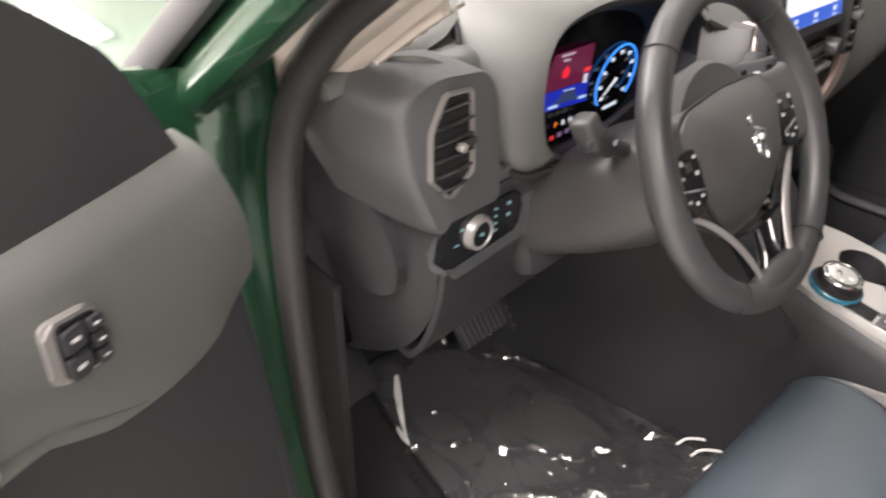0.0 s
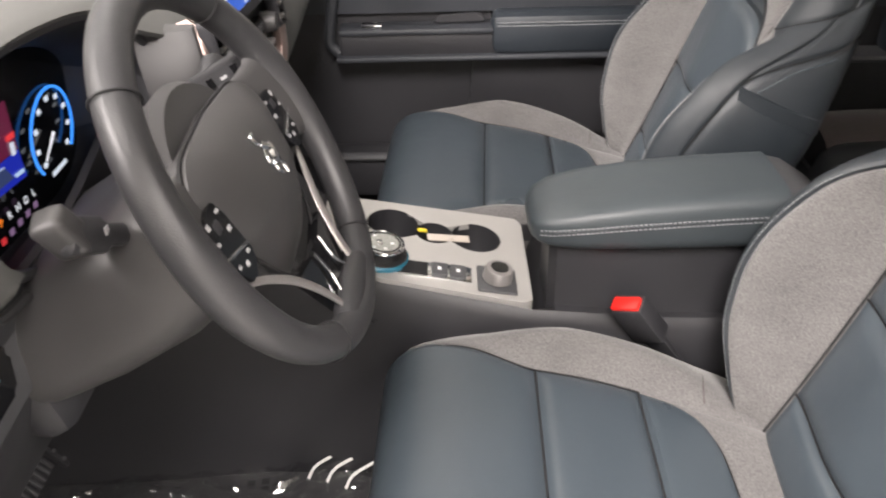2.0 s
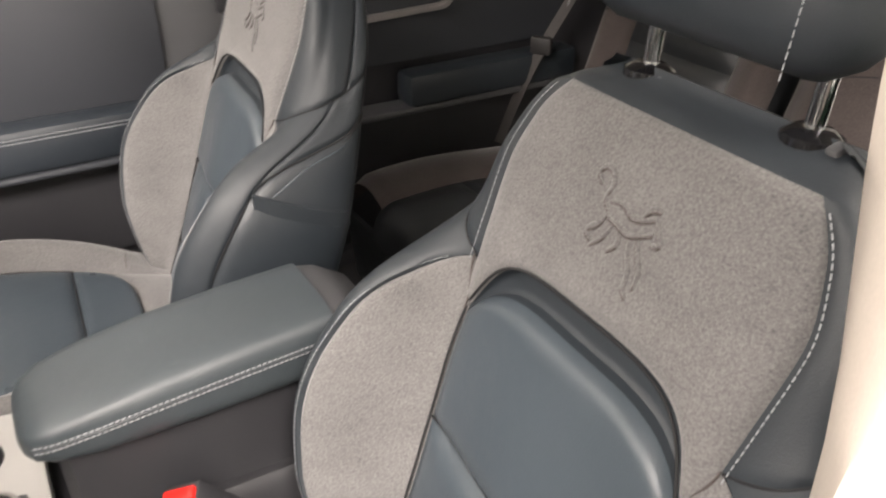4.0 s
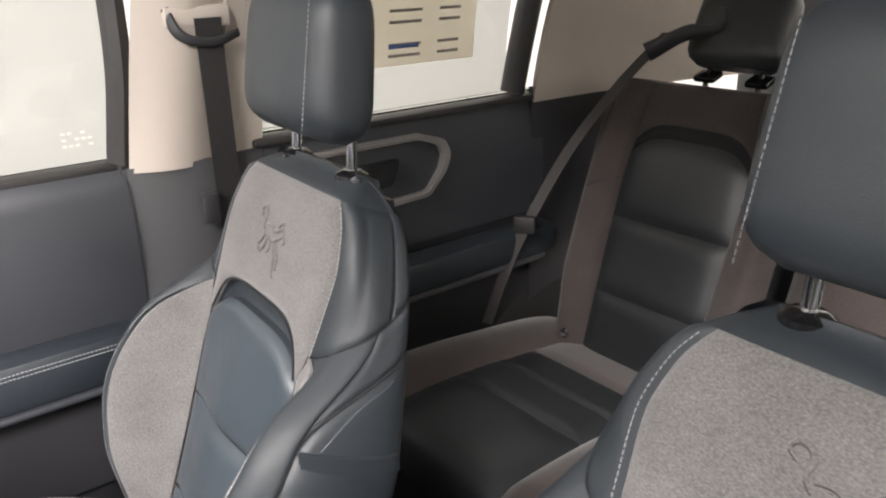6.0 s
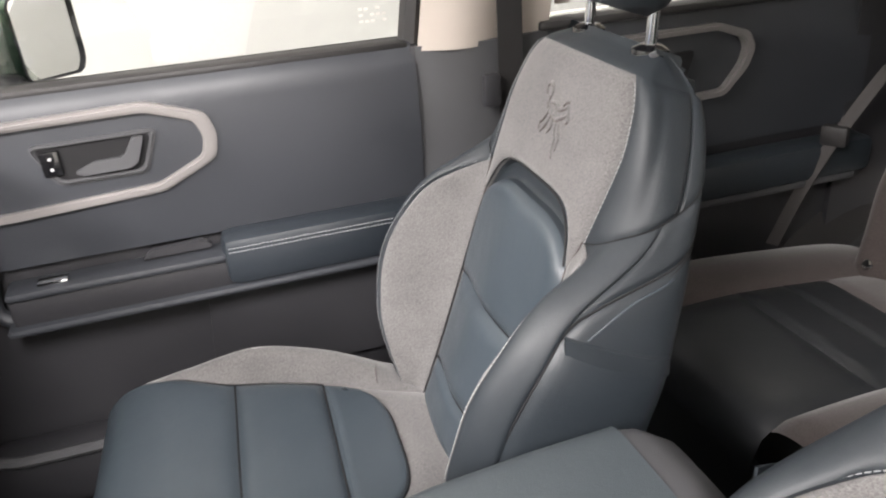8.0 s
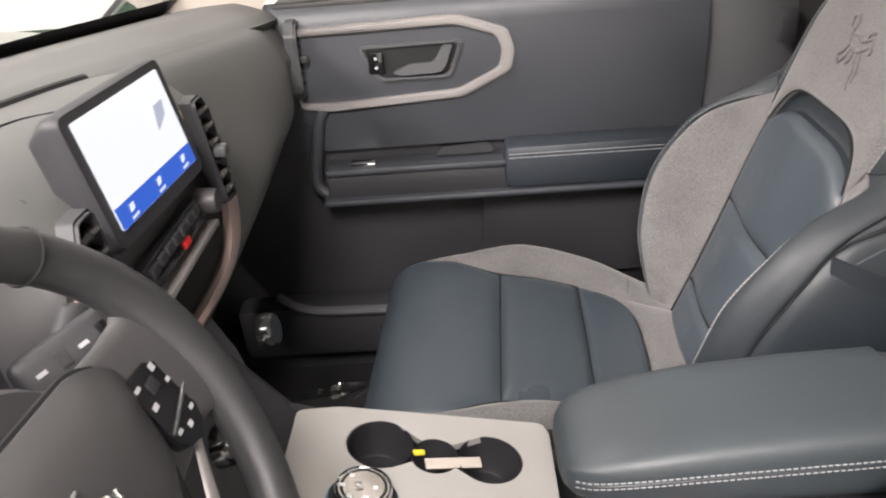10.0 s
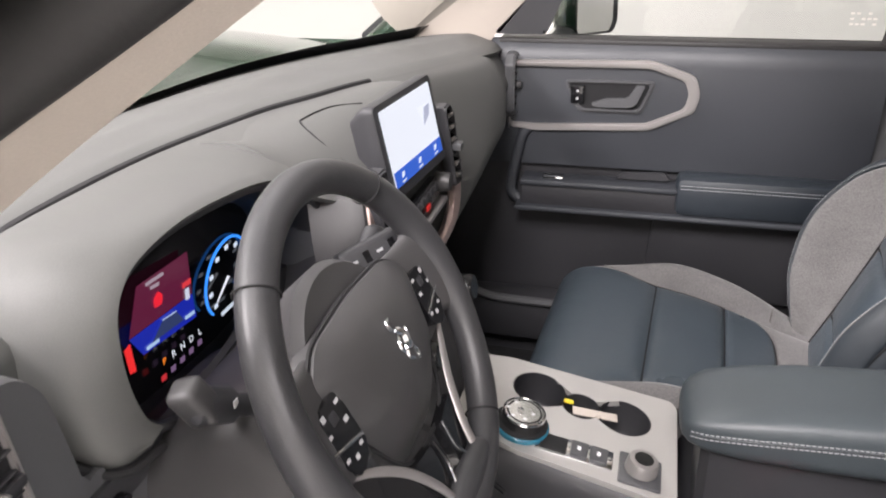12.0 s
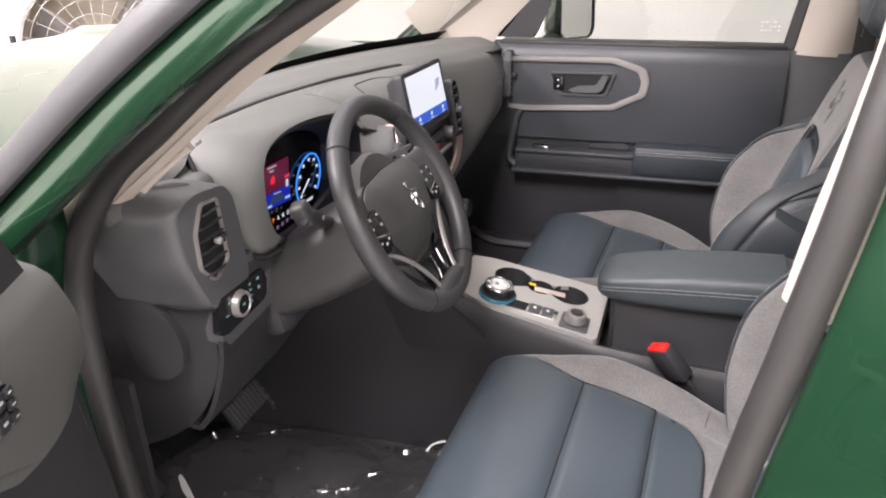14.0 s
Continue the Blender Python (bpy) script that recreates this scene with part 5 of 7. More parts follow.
# ---------- steering wheel ----------
wheel = thing("steering_wheel", "black leather steering wheel with a silver emblem", "steering wheel")
TILT_DEG = 62.5
WHEEL_M = pose(-0.373, 0.005, 1.066, TILT_DEG, 0, 0)
W = lambda name, bm, m, lab="", parent=None: part(name, bm, m, parent or wheel, lab)


def on_wheel(x, y, z=0.0):
    return WHEEL_M @ Vector((x, y, z))


R = 0.161
rim_r = [0.0158 + 0.0016 * max(0, math.cos(2 * (q - radians(10)))) ** 3 for q in np.linspace(0, 2 * math.pi, 97)[:-1]]
rim = W("rim", tube([on_wheel(R * math.cos(q), R * math.sin(q)) for q in np.linspace(0, 2 * math.pi, 97)[:-1]], rim_r, 18, closed=True), WHEEL, "black leather rim")
for q in (132, 48, 236, 302):
    a = radians(q)
    W("rim_seam", tube([on_wheel((R + 0.0172 * math.cos(b)) * math.cos(a), (R + 0.0172 * math.cos(b)) * math.sin(a), 0.0172 * math.sin(b)) for b in np.linspace(0, 2 * math.pi, 21)[:-1]], 0.0009, 6, closed=True), DARK, "", rim)
hub_o = rounded([(-0.106, 0.036), (-0.078, 0.056), (0.0, 0.061), (0.078, 0.056), (0.106, 0.036), (0.088, -0.022), (0.060, -0.074), (0.034, -0.092), (-0.034, -0.092), (-0.060, -0.074), (-0.088, -0.022)], 0.014, 5)


def hub_ring(k, z):
    return [on_wheel(a * k, -0.008 + (b + 0.008) * k, z) for a, b in hub_o]


def hub_dome(u, v):
    """Airbag cover: a domed shield whose lower third falls away below a crease."""
    k, q = min(1.0, v), u * len(hub_o)
    i = int(q) % len(hub_o)
    a, b = hub_o[i]
    y = -0.008 + (b + 0.008) * k
    z = 0.014 - 0.020 * k**3.5 - 0.30 * max(0.0, -0.030 - y + 0.10 * abs(a * k))
    return on_wheel(a * k, y, z)


shield = bmesh.new()
dome = [[shield.verts.new(hub_dome(i / len(hub_o), v)) for i in range(len(hub_o))] for v in (0.08, 0.2, 0.34, 0.48, 0.6, 0.7, 0.8, 0.88, 0.94, 0.98, 1.0)]
dome.append([shield.verts.new(p) for p in hub_ring(1.0, -0.030)])
for ra, rb in zip(dome, dome[1:]):
    for i in range(len(hub_o)):
        shield.faces.new((ra[i], ra[(i + 1) % len(hub_o)], rb[(i + 1) % len(hub_o)], rb[i]))
shield.faces.new(dome[0])
W("hub_cover", shield, HUB, "charcoal hub cover")
W("hub_gap", tube([p for p in hub_ring(1.012, -0.011)], 0.0022, 6, closed=True), DARK, "dark gap round the hub cover")
W("hub_back", lathe([(0.0, -0.020), (0.088, -0.020), (0.094, -0.030), (0.080, -0.075)], WHEEL_M, 40), HUB, "charcoal hub shell")
for s in (-1, 1):
    sp = W("spoke", loft([[on_wheel(s * x, y0 + hh * math.copysign(abs(math.cos(q)) ** 0.45, math.cos(q)), zz + 0.009 * math.copysign(abs(math.sin(q)) ** 0.7, math.sin(q))) for q in np.linspace(0, 2 * math.pi, 29)[:-1]] for x, y0, hh, zz in ((0.060, 0.002, 0.050, -0.018), (0.088, 0.003, 0.049, -0.017), (0.112, 0.005, 0.046, -0.013), (0.132, 0.008, 0.045, -0.008), (0.146, 0.012, 0.052, -0.004), (0.156, 0.014, 0.060, -0.002))]), HUB, "charcoal spoke")
    pad = W("switch_pad", prism(rounded([(0.090, 0.026), (0.124, 0.024), (0.134, 0.006), (0.132, -0.016), (0.116, -0.040), (0.090, -0.030)], 0.006), lambda a, b, d, s=s: on_wheel(s * a, b, -0.008 + d), 0.0075, 0.002), GLOSS, "gloss black switch pad")
    W("switch_divider", rbox((0, 0, 0), (0.044, 0.0030, 0.002), 0.0006), CHROME, "chrome divider", pad).matrix_basis = WHEEL_M @ pose(s * 0.112, -0.012, 0.0002, 0, 0, s * 14)
    for a, b, w, h in ((0.097, 0.018, 0.006, 0.003), (0.110, 0.012, 0.004, 0.004), (0.121, 0.018, 0.005, 0.005), (0.124, 0.004, 0.004, 0.003), (0.098, 0.002, 0.006, 0.004), (0.098, -0.021, 0.005, 0.003), (0.110, -0.025, 0.005, 0.004), (0.122, -0.020, 0.005, 0.003)):
        W("switch_mark", rbox((0, 0, 0), (w, h, 0.0006), 0), GREY_MARK, "", pad).matrix_basis = WHEEL_M @ pose(s * a, b, -0.0004)
    W("rocker_switch", rbox((0, 0, 0), (0.011, 0.010, 0.004), 0.0015), PLASTIC_LOW, "", pad).matrix_basis = WHEEL_M @ pose(s * 0.110, 0.011, -0.0015)
    # lower spoke: bright blade sweeping to the rim, gloss panel inside it
    blade = catmull([on_wheel(s * 0.124, -0.034, -0.010), on_wheel(s * 0.098, -0.050, -0.006), on_wheel(s * 0.068, -0.078, -0.003), on_wheel(s * 0.046, -0.112, 0.000), on_wheel(s * 0.036, -0.140, 0.003)], 28)
    W("spoke_blade", tube(blade, [0.0016 + 0.0038 * math.sin(math.pi * min(1, (k + 2) / 24) * 0.62) for k in range(28)], 10, flat=0.45), SATIN, "satin silver spoke blade")
    W("lower_spoke", prism(rounded([(s * 0.056, -0.084), (s * 0.012, -0.092), (s * 0.010, -0.140), (s * 0.030, -0.146)], 0.004), lambda a, b, d: on_wheel(a, b, -0.014 + d), 0.011, 0.002), GLOSS, "gloss black lower spoke")
    W("panel_edge", tube(catmull([on_wheel(s * 0.014, -0.090, -0.001), on_wheel(s * 0.013, -0.118, 0.000), on_wheel(s * 0.026, -0.142, 0.002)], 12), 0.0016, 6), CHROME, "fine chrome edge")
W("rim_boss", loft([[on_wheel(x, y + hh * math.cos(q), zz + 0.012 * math.sin(q)) for q in np.linspace(0, 2 * math.pi, 17)[:-1]] for x, y, hh, zz in ((-0.058, -0.150, 0.008, 0.0), (-0.040, -0.147, 0.014, 0.001), (0.0, -0.146, 0.016, 0.002), (0.040, -0.147, 0.014, 0.001), (0.058, -0.150, 0.008, 0.0))]), WHEEL, "rim boss above the lower spoke", rim)
# emblem: a leaping shape kept as plain silver strokes
em = bmesh.new()
for pts, r in (([(-0.004, 0.024), (-0.010, 0.022), (-0.009, 0.015), (-0.002, 0.010)], 0.0022), ([(-0.004, 0.012), (0.004, 0.004), (0.003, -0.006), (0.009, -0.012)], 0.0052), ([(-0.003, 0.006), (-0.009, -0.002), (-0.006, -0.010)], 0.0024), ([(0.006, -0.008), (0.011, -0.018), (0.010, -0.026)], 0.0024), ([(0.001, -0.004), (-0.004, -0.014), (0.002, -0.022)], 0.0024), ([(0.006, 0.004), (0.011, 0.000), (0.013, 0.006)], 0.002)):
    tube(catmull([on_wheel(a + 0.004, b + 0.004, 0.0145) for a, b in pts], 10), [r * (1 - 0.5 * abs(2 * k / 9 - 1) ** 2) for k in range(10)], 8, bm=em)
W("emblem", em, CHROME, "silver emblem")

# ---------- steering column ----------
column = thing("steering_column", "charcoal steering column cover with two stalks", "steering column")
C = lambda name, bm, m, lab="", parent=None: part(name, bm, m, parent or column, lab)
C("column_cover", loft([[on_wheel(a * math.copysign(abs(math.cos(q)) ** 0.6, math.cos(q)), oy + b * math.copysign(abs(math.sin(q)) ** 0.6, math.sin(q)), z) for q in np.linspace(0, 2 * math.pi, 33)[:-1]] for z, a, b, oy in ((-0.050, 0.070, 0.058, -0.01), (-0.060, 0.094, 0.066, -0.012), (-0.10, 0.108, 0.066, -0.020), (-0.17, 0.116, 0.064, -0.024), (-0.24, 0.118, 0.060, -0.024))]), PLASTIC_MID, "charcoal column cover")
for s, tip in ((-1, Vector((-0.500, 0.118, 1.082))), (1, Vector((-0.205, 0.072, 1.098)))):
    root = on_wheel(s * 0.06, 0.01, -0.075)
    d = (tip - root)
    st = C("stalk", tube([root, root + d * 0.55, root + d * 0.62, tip - d * 0.04, tip], [0.009, 0.010, 0.0155, 0.0165, 0.012], 14, flat=0.75), PLASTIC_LOW, "black column stalk")
    if s > 0:
        pod_at = pose(-0.228, 0.068, 1.081, -30, -12, -40)
        pod = C("switch_pod", rbox((0, 0, 0), (0.088, 0.034, 0.040), 0.008, seg=3), PLASTIC_LOW, "black switch pod", st)
        pod.matrix_basis = pod_at
        for k in range(5):
            C("stalk_mark", rbox((0, 0, 0), (0.007, 0.001, 0.012 if k % 2 else 0.003), 0), GREY_MARK if k % 2 == 0 else GLOSS, "", st).matrix_basis = pod_at @ pose(-0.030 + 0.015 * k, -0.0172, 0.004)
    if s < 0:
        C("stalk_tip", rbox(tip + Vector((0.004, -0.002, 0)), (0.025, 0.027, 0.040), 0.007, (-20, -18, 10), seg=3), PLASTIC_MID, "charcoal stalk tip", st)
    C("stalk_mark", rbox(root + d * 0.70 + Vector((0, -0.0128, 0.004)), (0.006, 0.001, 0.006), 0), GREY_MARK, "", st)
C("start_button", lathe([(0, 0.012), (0.015, 0.012), (0.017, 0.009), (0.018, 0)], pose(-0.118, 0.131, 0.966, 75, 0, 0)), GLOSS, "round start button")
C("start_glow", lathe([(0, 0.0125), (0.009, 0.0125), (0.009, 0.012)], pose(-0.118, 0.131, 0.966, 75, 0, 0)), glow("start_teal", (0.12, 0.45, 0.75), 0.7))

# ---------- centre console ----------
console = thing("centre_console", "dark centre console with a silver top plate", "console")
K = lambda name, bm, m, lab="", parent=None: part(name, bm, m, parent or console, lab)
slope = lambda y: 0.713 + (y + 0.265) * 0.185
rows = ((0.80, -0.16, 0.16, 0.80), (0.34, -0.145, 0.145, 0.85), (0.12, -0.125, 0.125, 0.845), (0.04, -0.112, 0.10, 0.772), (-0.05, -0.122, 0.092, slope(-0.05) - 0.004), (-0.15, -0.132, 0.094, slope(-0.15) - 0.004), (-0.268, -0.142, 0.10, 0.708), (-0.30, -0.142, 0.10, 0.705), (-0.45, -0.142, 0.10, 0.690), (-0.72, -0.142, 0.10, 0.68))
K("console_body", loft([[Vector((x, y, z)) for x, z in ((xl - 0.012, 0.38), (xl - 0.012, 0.52), (xl - 0.004, zt - 0.075), (xl, zt - 0.018), (xl + 0.008, zt - 0.004), (xl + 0.012, zt), (xl + 0.02, zt - well), (xr - 0.02, zt - well), (xr - 0.012, zt), (xr - 0.008, zt - 0.004), (xr, zt - 0.018), (xr + 0.004, zt - 0.075), (xr + 0.012, 0.38))] for y, xl, xr, zt, well in [(*r, 0.065 if -0.28 < r[0] < 0.0 else 0.0) for r in rows]]), PLASTIC_LOW, "black console body")
K("console_wing", prism([(0.16, 0.84), (0.05, 0.775), (-0.055, 0.690), (-0.03, 0.655), (0.10, 0.64), (0.20, 0.66)], lambda a, b, d: Vector((-0.118 - 0.02 * max(0, a) - d, a, b)), 0.012, 0.004), PLASTIC_LOW, "black wing panel")


def plate_outline():
    return rounded([(-0.080, 0.030), (0.075, 0.030), (0.088, -0.02), (0.090, -0.262), (0.075, -0.270), (-0.118, -0.270), (-0.126, -0.258), (-0.112, -0.06)], 0.010)


def open_lathe(profile, m, seg=36):
    rings = [[m @ Vector((r * math.cos(2 * math.pi * k / seg), r * math.sin(2 * math.pi * k / seg), h)) for k in range(seg)] for r, h in profile if r > 0]
    return loft(rings + [[p.lerp(m @ Vector((0, 0, profile[-1][1])), 0.98) for p in rings[-1]]], cap=False)


CUPS = [(0.030, -0.072, 0.038), (0.020, -0.196, 0.037), (0.018, -0.134, 0.027)]


def plate_mesh():
    """The plate with round wells cut through it."""
    bm = bmesh.new()
    o = plate_outline()
    lay = lambda a, b, d: Vector((a, b, slope(b) + d))
    top = [bm.verts.new(lay(a, b, 0.003)) for a, b in o]
    edges = [bm.edges.new((top[i], top[(i + 1) % len(top)])) for i in range(len(top))]
    # the three wells touch, and make one opening
    hole = []
    for q in np.linspace(0, 2 * math.pi, 97)[:-1]:
        cx, cy = 0.025, -0.134
        best = 0.0
        for x, y, r in CUPS:
            dx, dy = math.cos(q), math.sin(q)
            ox, oy = cx - x, cy - y
            bq, cq = ox * dx + oy * dy, ox * ox + oy * oy - (r * 1.03) ** 2
            disc = bq * bq - cq
            if disc > 0:
                best = max(best, -bq + math.sqrt(disc))
        hole.append((cx + best * math.cos(q), cy + best * math.sin(q)))
    hv = [bm.verts.new(lay(a, b, 0.003)) for a, b in hole]
    edges += [bm.edges.new((hv[i], hv[(i + 1) % len(hv)])) for i in range(len(hv))]
    bmesh.ops.triangle_fill(bm, edges=edges, use_beauty=True)
    low = [bm.verts.new(lay(a, b, -0.030)) for a, b in o]
    for i in range(len(top)):
        j = (i + 1) % len(top)
        bm.faces.new((top[i], top[j], low[j], low[i]))
    lowh = [bm.verts.new(lay(a, b, -0.006)) for a, b in hole]
    for i in range(len(hv)):
        j = (i + 1) % len(hv)
        bm.faces.new((hv[j], hv[i], lowh[i], lowh[j]))
    return bm


plate = K("top_plate", plate_mesh(), SILVER, "satin silver top plate")
for x, y, r in CUPS:
    K("cup_holder", open_lathe([(r, 0.0028), (r - 0.001, -0.046), (r - 0.004, -0.050), (0.0, -0.050)], pose(x, y, slope(y), math.degrees(math.atan(0.185)), 0, 0)), PLASTIC_LOW, "black cup holder", plate)
K("ticket", rbox((0.010, -0.155, slope(-0.155) + 0.002), (0.014, 0.066, 0.002), 0.0008, (14, -12, 10)), TRIM, "beige tag lying over the tray")
K("key_tab", rbox((0.022, -0.116, slope(-0.116) + 0.002), (0.007, 0.014, 0.004), 0.001, (20, 0, 20)), surface("yellow_tab", (0.75, 0.60, 0.05), 0.4, bump=0), "small yellow tab")
dial = K("gear_dial", lathe([(0, 0.026), (0.020, 0.026), (0.024, 0.0265), (0.030, 0.024), (0.031, 0.012), (0.036, 0.010), (0.037, 0.0)], pose(-0.062, -0.060, slope(-0.060) + 0.002, 11, 0, 0), 40), VENT_BLACK, "black rotary gear dial")
K("dial_band", lathe([(0.0262, 0.0262), (0.0272, 0.0278), (0.0292, 0.0268), (0.0304, 0.0240), (0.0300, 0.0225)], pose(-0.062, -0.060, slope(-0.060) + 0.002, 11, 0, 0), 40), CHROME, "chrome grip band", dial)
K("dial_base", lathe([(0.0366, 0.008), (0.0385, 0.006), (0.0385, 0.0), (0.036, 0.0)], pose(-0.062, -0.060, slope(-0.060) + 0.002, 11, 0, 0), 40), surface("base_teal", (0.03, 0.16, 0.24), 0.25, bump=0), "teal edged base", dial)
for k in range(5):
    q = radians(30 + 60 * k)
    K("dial_mark", rbox((-0.062 + 0.017 * math.cos(q), -0.060 + 0.017 * math.sin(q), slope(-0.060) + 0.0288 + 0.0033 * math.sin(q)), (0.004, 0.005, 0.0008), 0, (11, 0, 0)), WHITE_MARK, "", dial)
K("dial_emblem", rbox((-0.062, -0.060, slope(-0.060) + 0.0288), (0.012, 0.008, 0.001), 0.0003, (11, 0, 20)), CHROME, "", dial)
tray = K("button_tray", rbox((-0.080, -0.135, slope(-0.135) + 0.003), (0.036, 0.105, 0.004), 0.0015, (10.5, 0, 0)), CHROME, "bright framed button tray", plate)
K("tray_well", rbox((-0.080, -0.108, slope(-0.108) + 0.0048), (0.030, 0.036, 0.002), 0.0005, (10.5, 0, 0)), DARK, "", tray)
for y in (-0.142, -0.168):
    K("console_button", rbox((-0.080, y, slope(y) + 0.0065), (0.029, 0.023, 0.006), 0.0015, (10.5, 0, 0)), PLASTIC, "charcoal button", tray)
    K("button_mark", rbox((-0.080, y, slope(y) + 0.0098), (0.007, 0.005, 0.0006), 0, (10.5, 0, 0)), WHITE_MARK, "", tray)
mode = K("mode_plate", rbox((-0.085, -0.222, slope(-0.222) + 0.0045), (0.058, 0.056, 0.006), 0.003, (10.5, 0, 0)), PLASTIC, "charcoal plate round the mode dial", plate)
K("mode_dial", lathe([(0, 0.021), (0.013, 0.021), (0.0185, 0.020), (0.0205, 0.016), (0.0215, 0.003), (0.0, 0.0)], pose(-0.085, -0.222, slope(-0.222) + 0.0065, 10.5, 0, 0)), SATIN, "round silver drive mode dial", plate)
K("mode_face", lathe([(0, 0.0216), (0.0125, 0.0216), (0.0125, 0.02)], pose(-0.085, -0.222, slope(-0.222) + 0.0065, 10.5, 0, 0)), GLOSS, "", plate)

rest = thing("armrest", "slate blue leather centre armrest with twin stitching", "armrest")
A = lambda name, bm, m, lab="", parent=None: part(name, bm, m, parent or rest, lab)
A("armrest_base", loft([[Vector((x, y, z)) for x, z in ((xl, 0.66), (xl + 0.012, 0.72), (xl + 0.014, zt), (xr - 0.014, zt), (xr - 0.012, 0.72), (xr, 0.66))] for y, xl, xr, zt in ((-0.290, -0.112, -0.010, 0.808), (-0.30, -0.124, 0.000, 0.812), (-0.60, -0.124, 0.000, 0.812), (-0.66, -0.114, -0.010, 0.80))]), PLASTIC_LOW, "black armrest base")


def lid_ring(y, xl, xr, zt, zb):
    m, c, w = (zt + zb) / 2, (xl + xr) / 2, (xr - xl) / 2
    return [Vector((c + w * math.copysign(abs(math.cos(q)) ** 0.38, math.cos(q)), y, m + (zt - zb) / 2 * math.copysign(abs(math.sin(q)) ** 0.55, math.sin(q)))) for q in np.linspace(0, 2 * math.pi, 57)[:-1]]


LID = [(-0.262, -0.094, -0.042, 0.828, 0.816), (-0.265, -0.108, -0.026, 0.836, 0.811), (-0.274, -0.120, -0.012, 0.844, 0.806), (-0.292, -0.129, -0.003, 0.853, 0.802), (-0.33, -0.134, 0.003, 0.862, 0.799), (-0.40, -0.136, 0.007, 0.872, 0.797), (-0.50, -0.136, 0.008, 0.880, 0.797), (-0.585, -0.134, 0.008, 0.883, 0.797)]
lid = A("lid", loft([lid_ring(*r) for r in LID]), LID_HIDE, "slate blue leather lid")
A("lid_end", loft([lid_ring(*r) for r in ((-0.586, -0.132, 0.006, 0.879, 0.798), (-0.61, -0.130, 0.004, 0.874, 0.797), (-0.645, -0.122, -0.004, 0.852, 0.795), (-0.655, -0.11, -0.014, 0.83, 0.796))]), PLASTIC, "charcoal rear cap", lid)
for s in (0, 1):
    line = []
    for y, xl, xr, zt, zb in LID[2:]:
        x = (xl - 0.0012) if s == 0 else (xr + 0.0012)
        line.append(Vector((x, y, zb + (zt - zb) * 0.66)))
    for dz in (0.0, -0.007):
        tagged(A("stitching", stitches([p + Vector((0, 0, dz)) for p in catmull(line, 60)], Vector((-1 if s == 0 else 1, 0, 0.4)), r=0.0008), THREAD, "pale twin stitching", lid), kind="stuff")
    A("lid_seam", tube([p + Vector((0, 0, -0.0035)) for p in catmull(line, 40)], 0.0012, 6), NAVY_DARK, "", lid)
buckle = thing("seat_belt_buckle", "black seat belt buckle with a red button", "buckle", group="front buckles")
part("buckle_body", rbox((0, 0, -0.035), (0.046, 0.030, 0.075), 0.005), PLASTIC_LOW, buckle)
part("release_button", rbox((0, 0.002, 0.004), (0.040, 0.020, 0.008), 0.003), RED, buckle, "red release button")
part("buckle_strap", rbox((0.0, 0, -0.14), (0.030, 0.008, 0.15), 0.002), PLASTIC_LOW, buckle, "black stalk strap")
buckle.matrix_basis = pose(-0.165, -0.388, 0.742, -34, -8, 0) @ pose(0, 0, 0, 0, 0, 60)

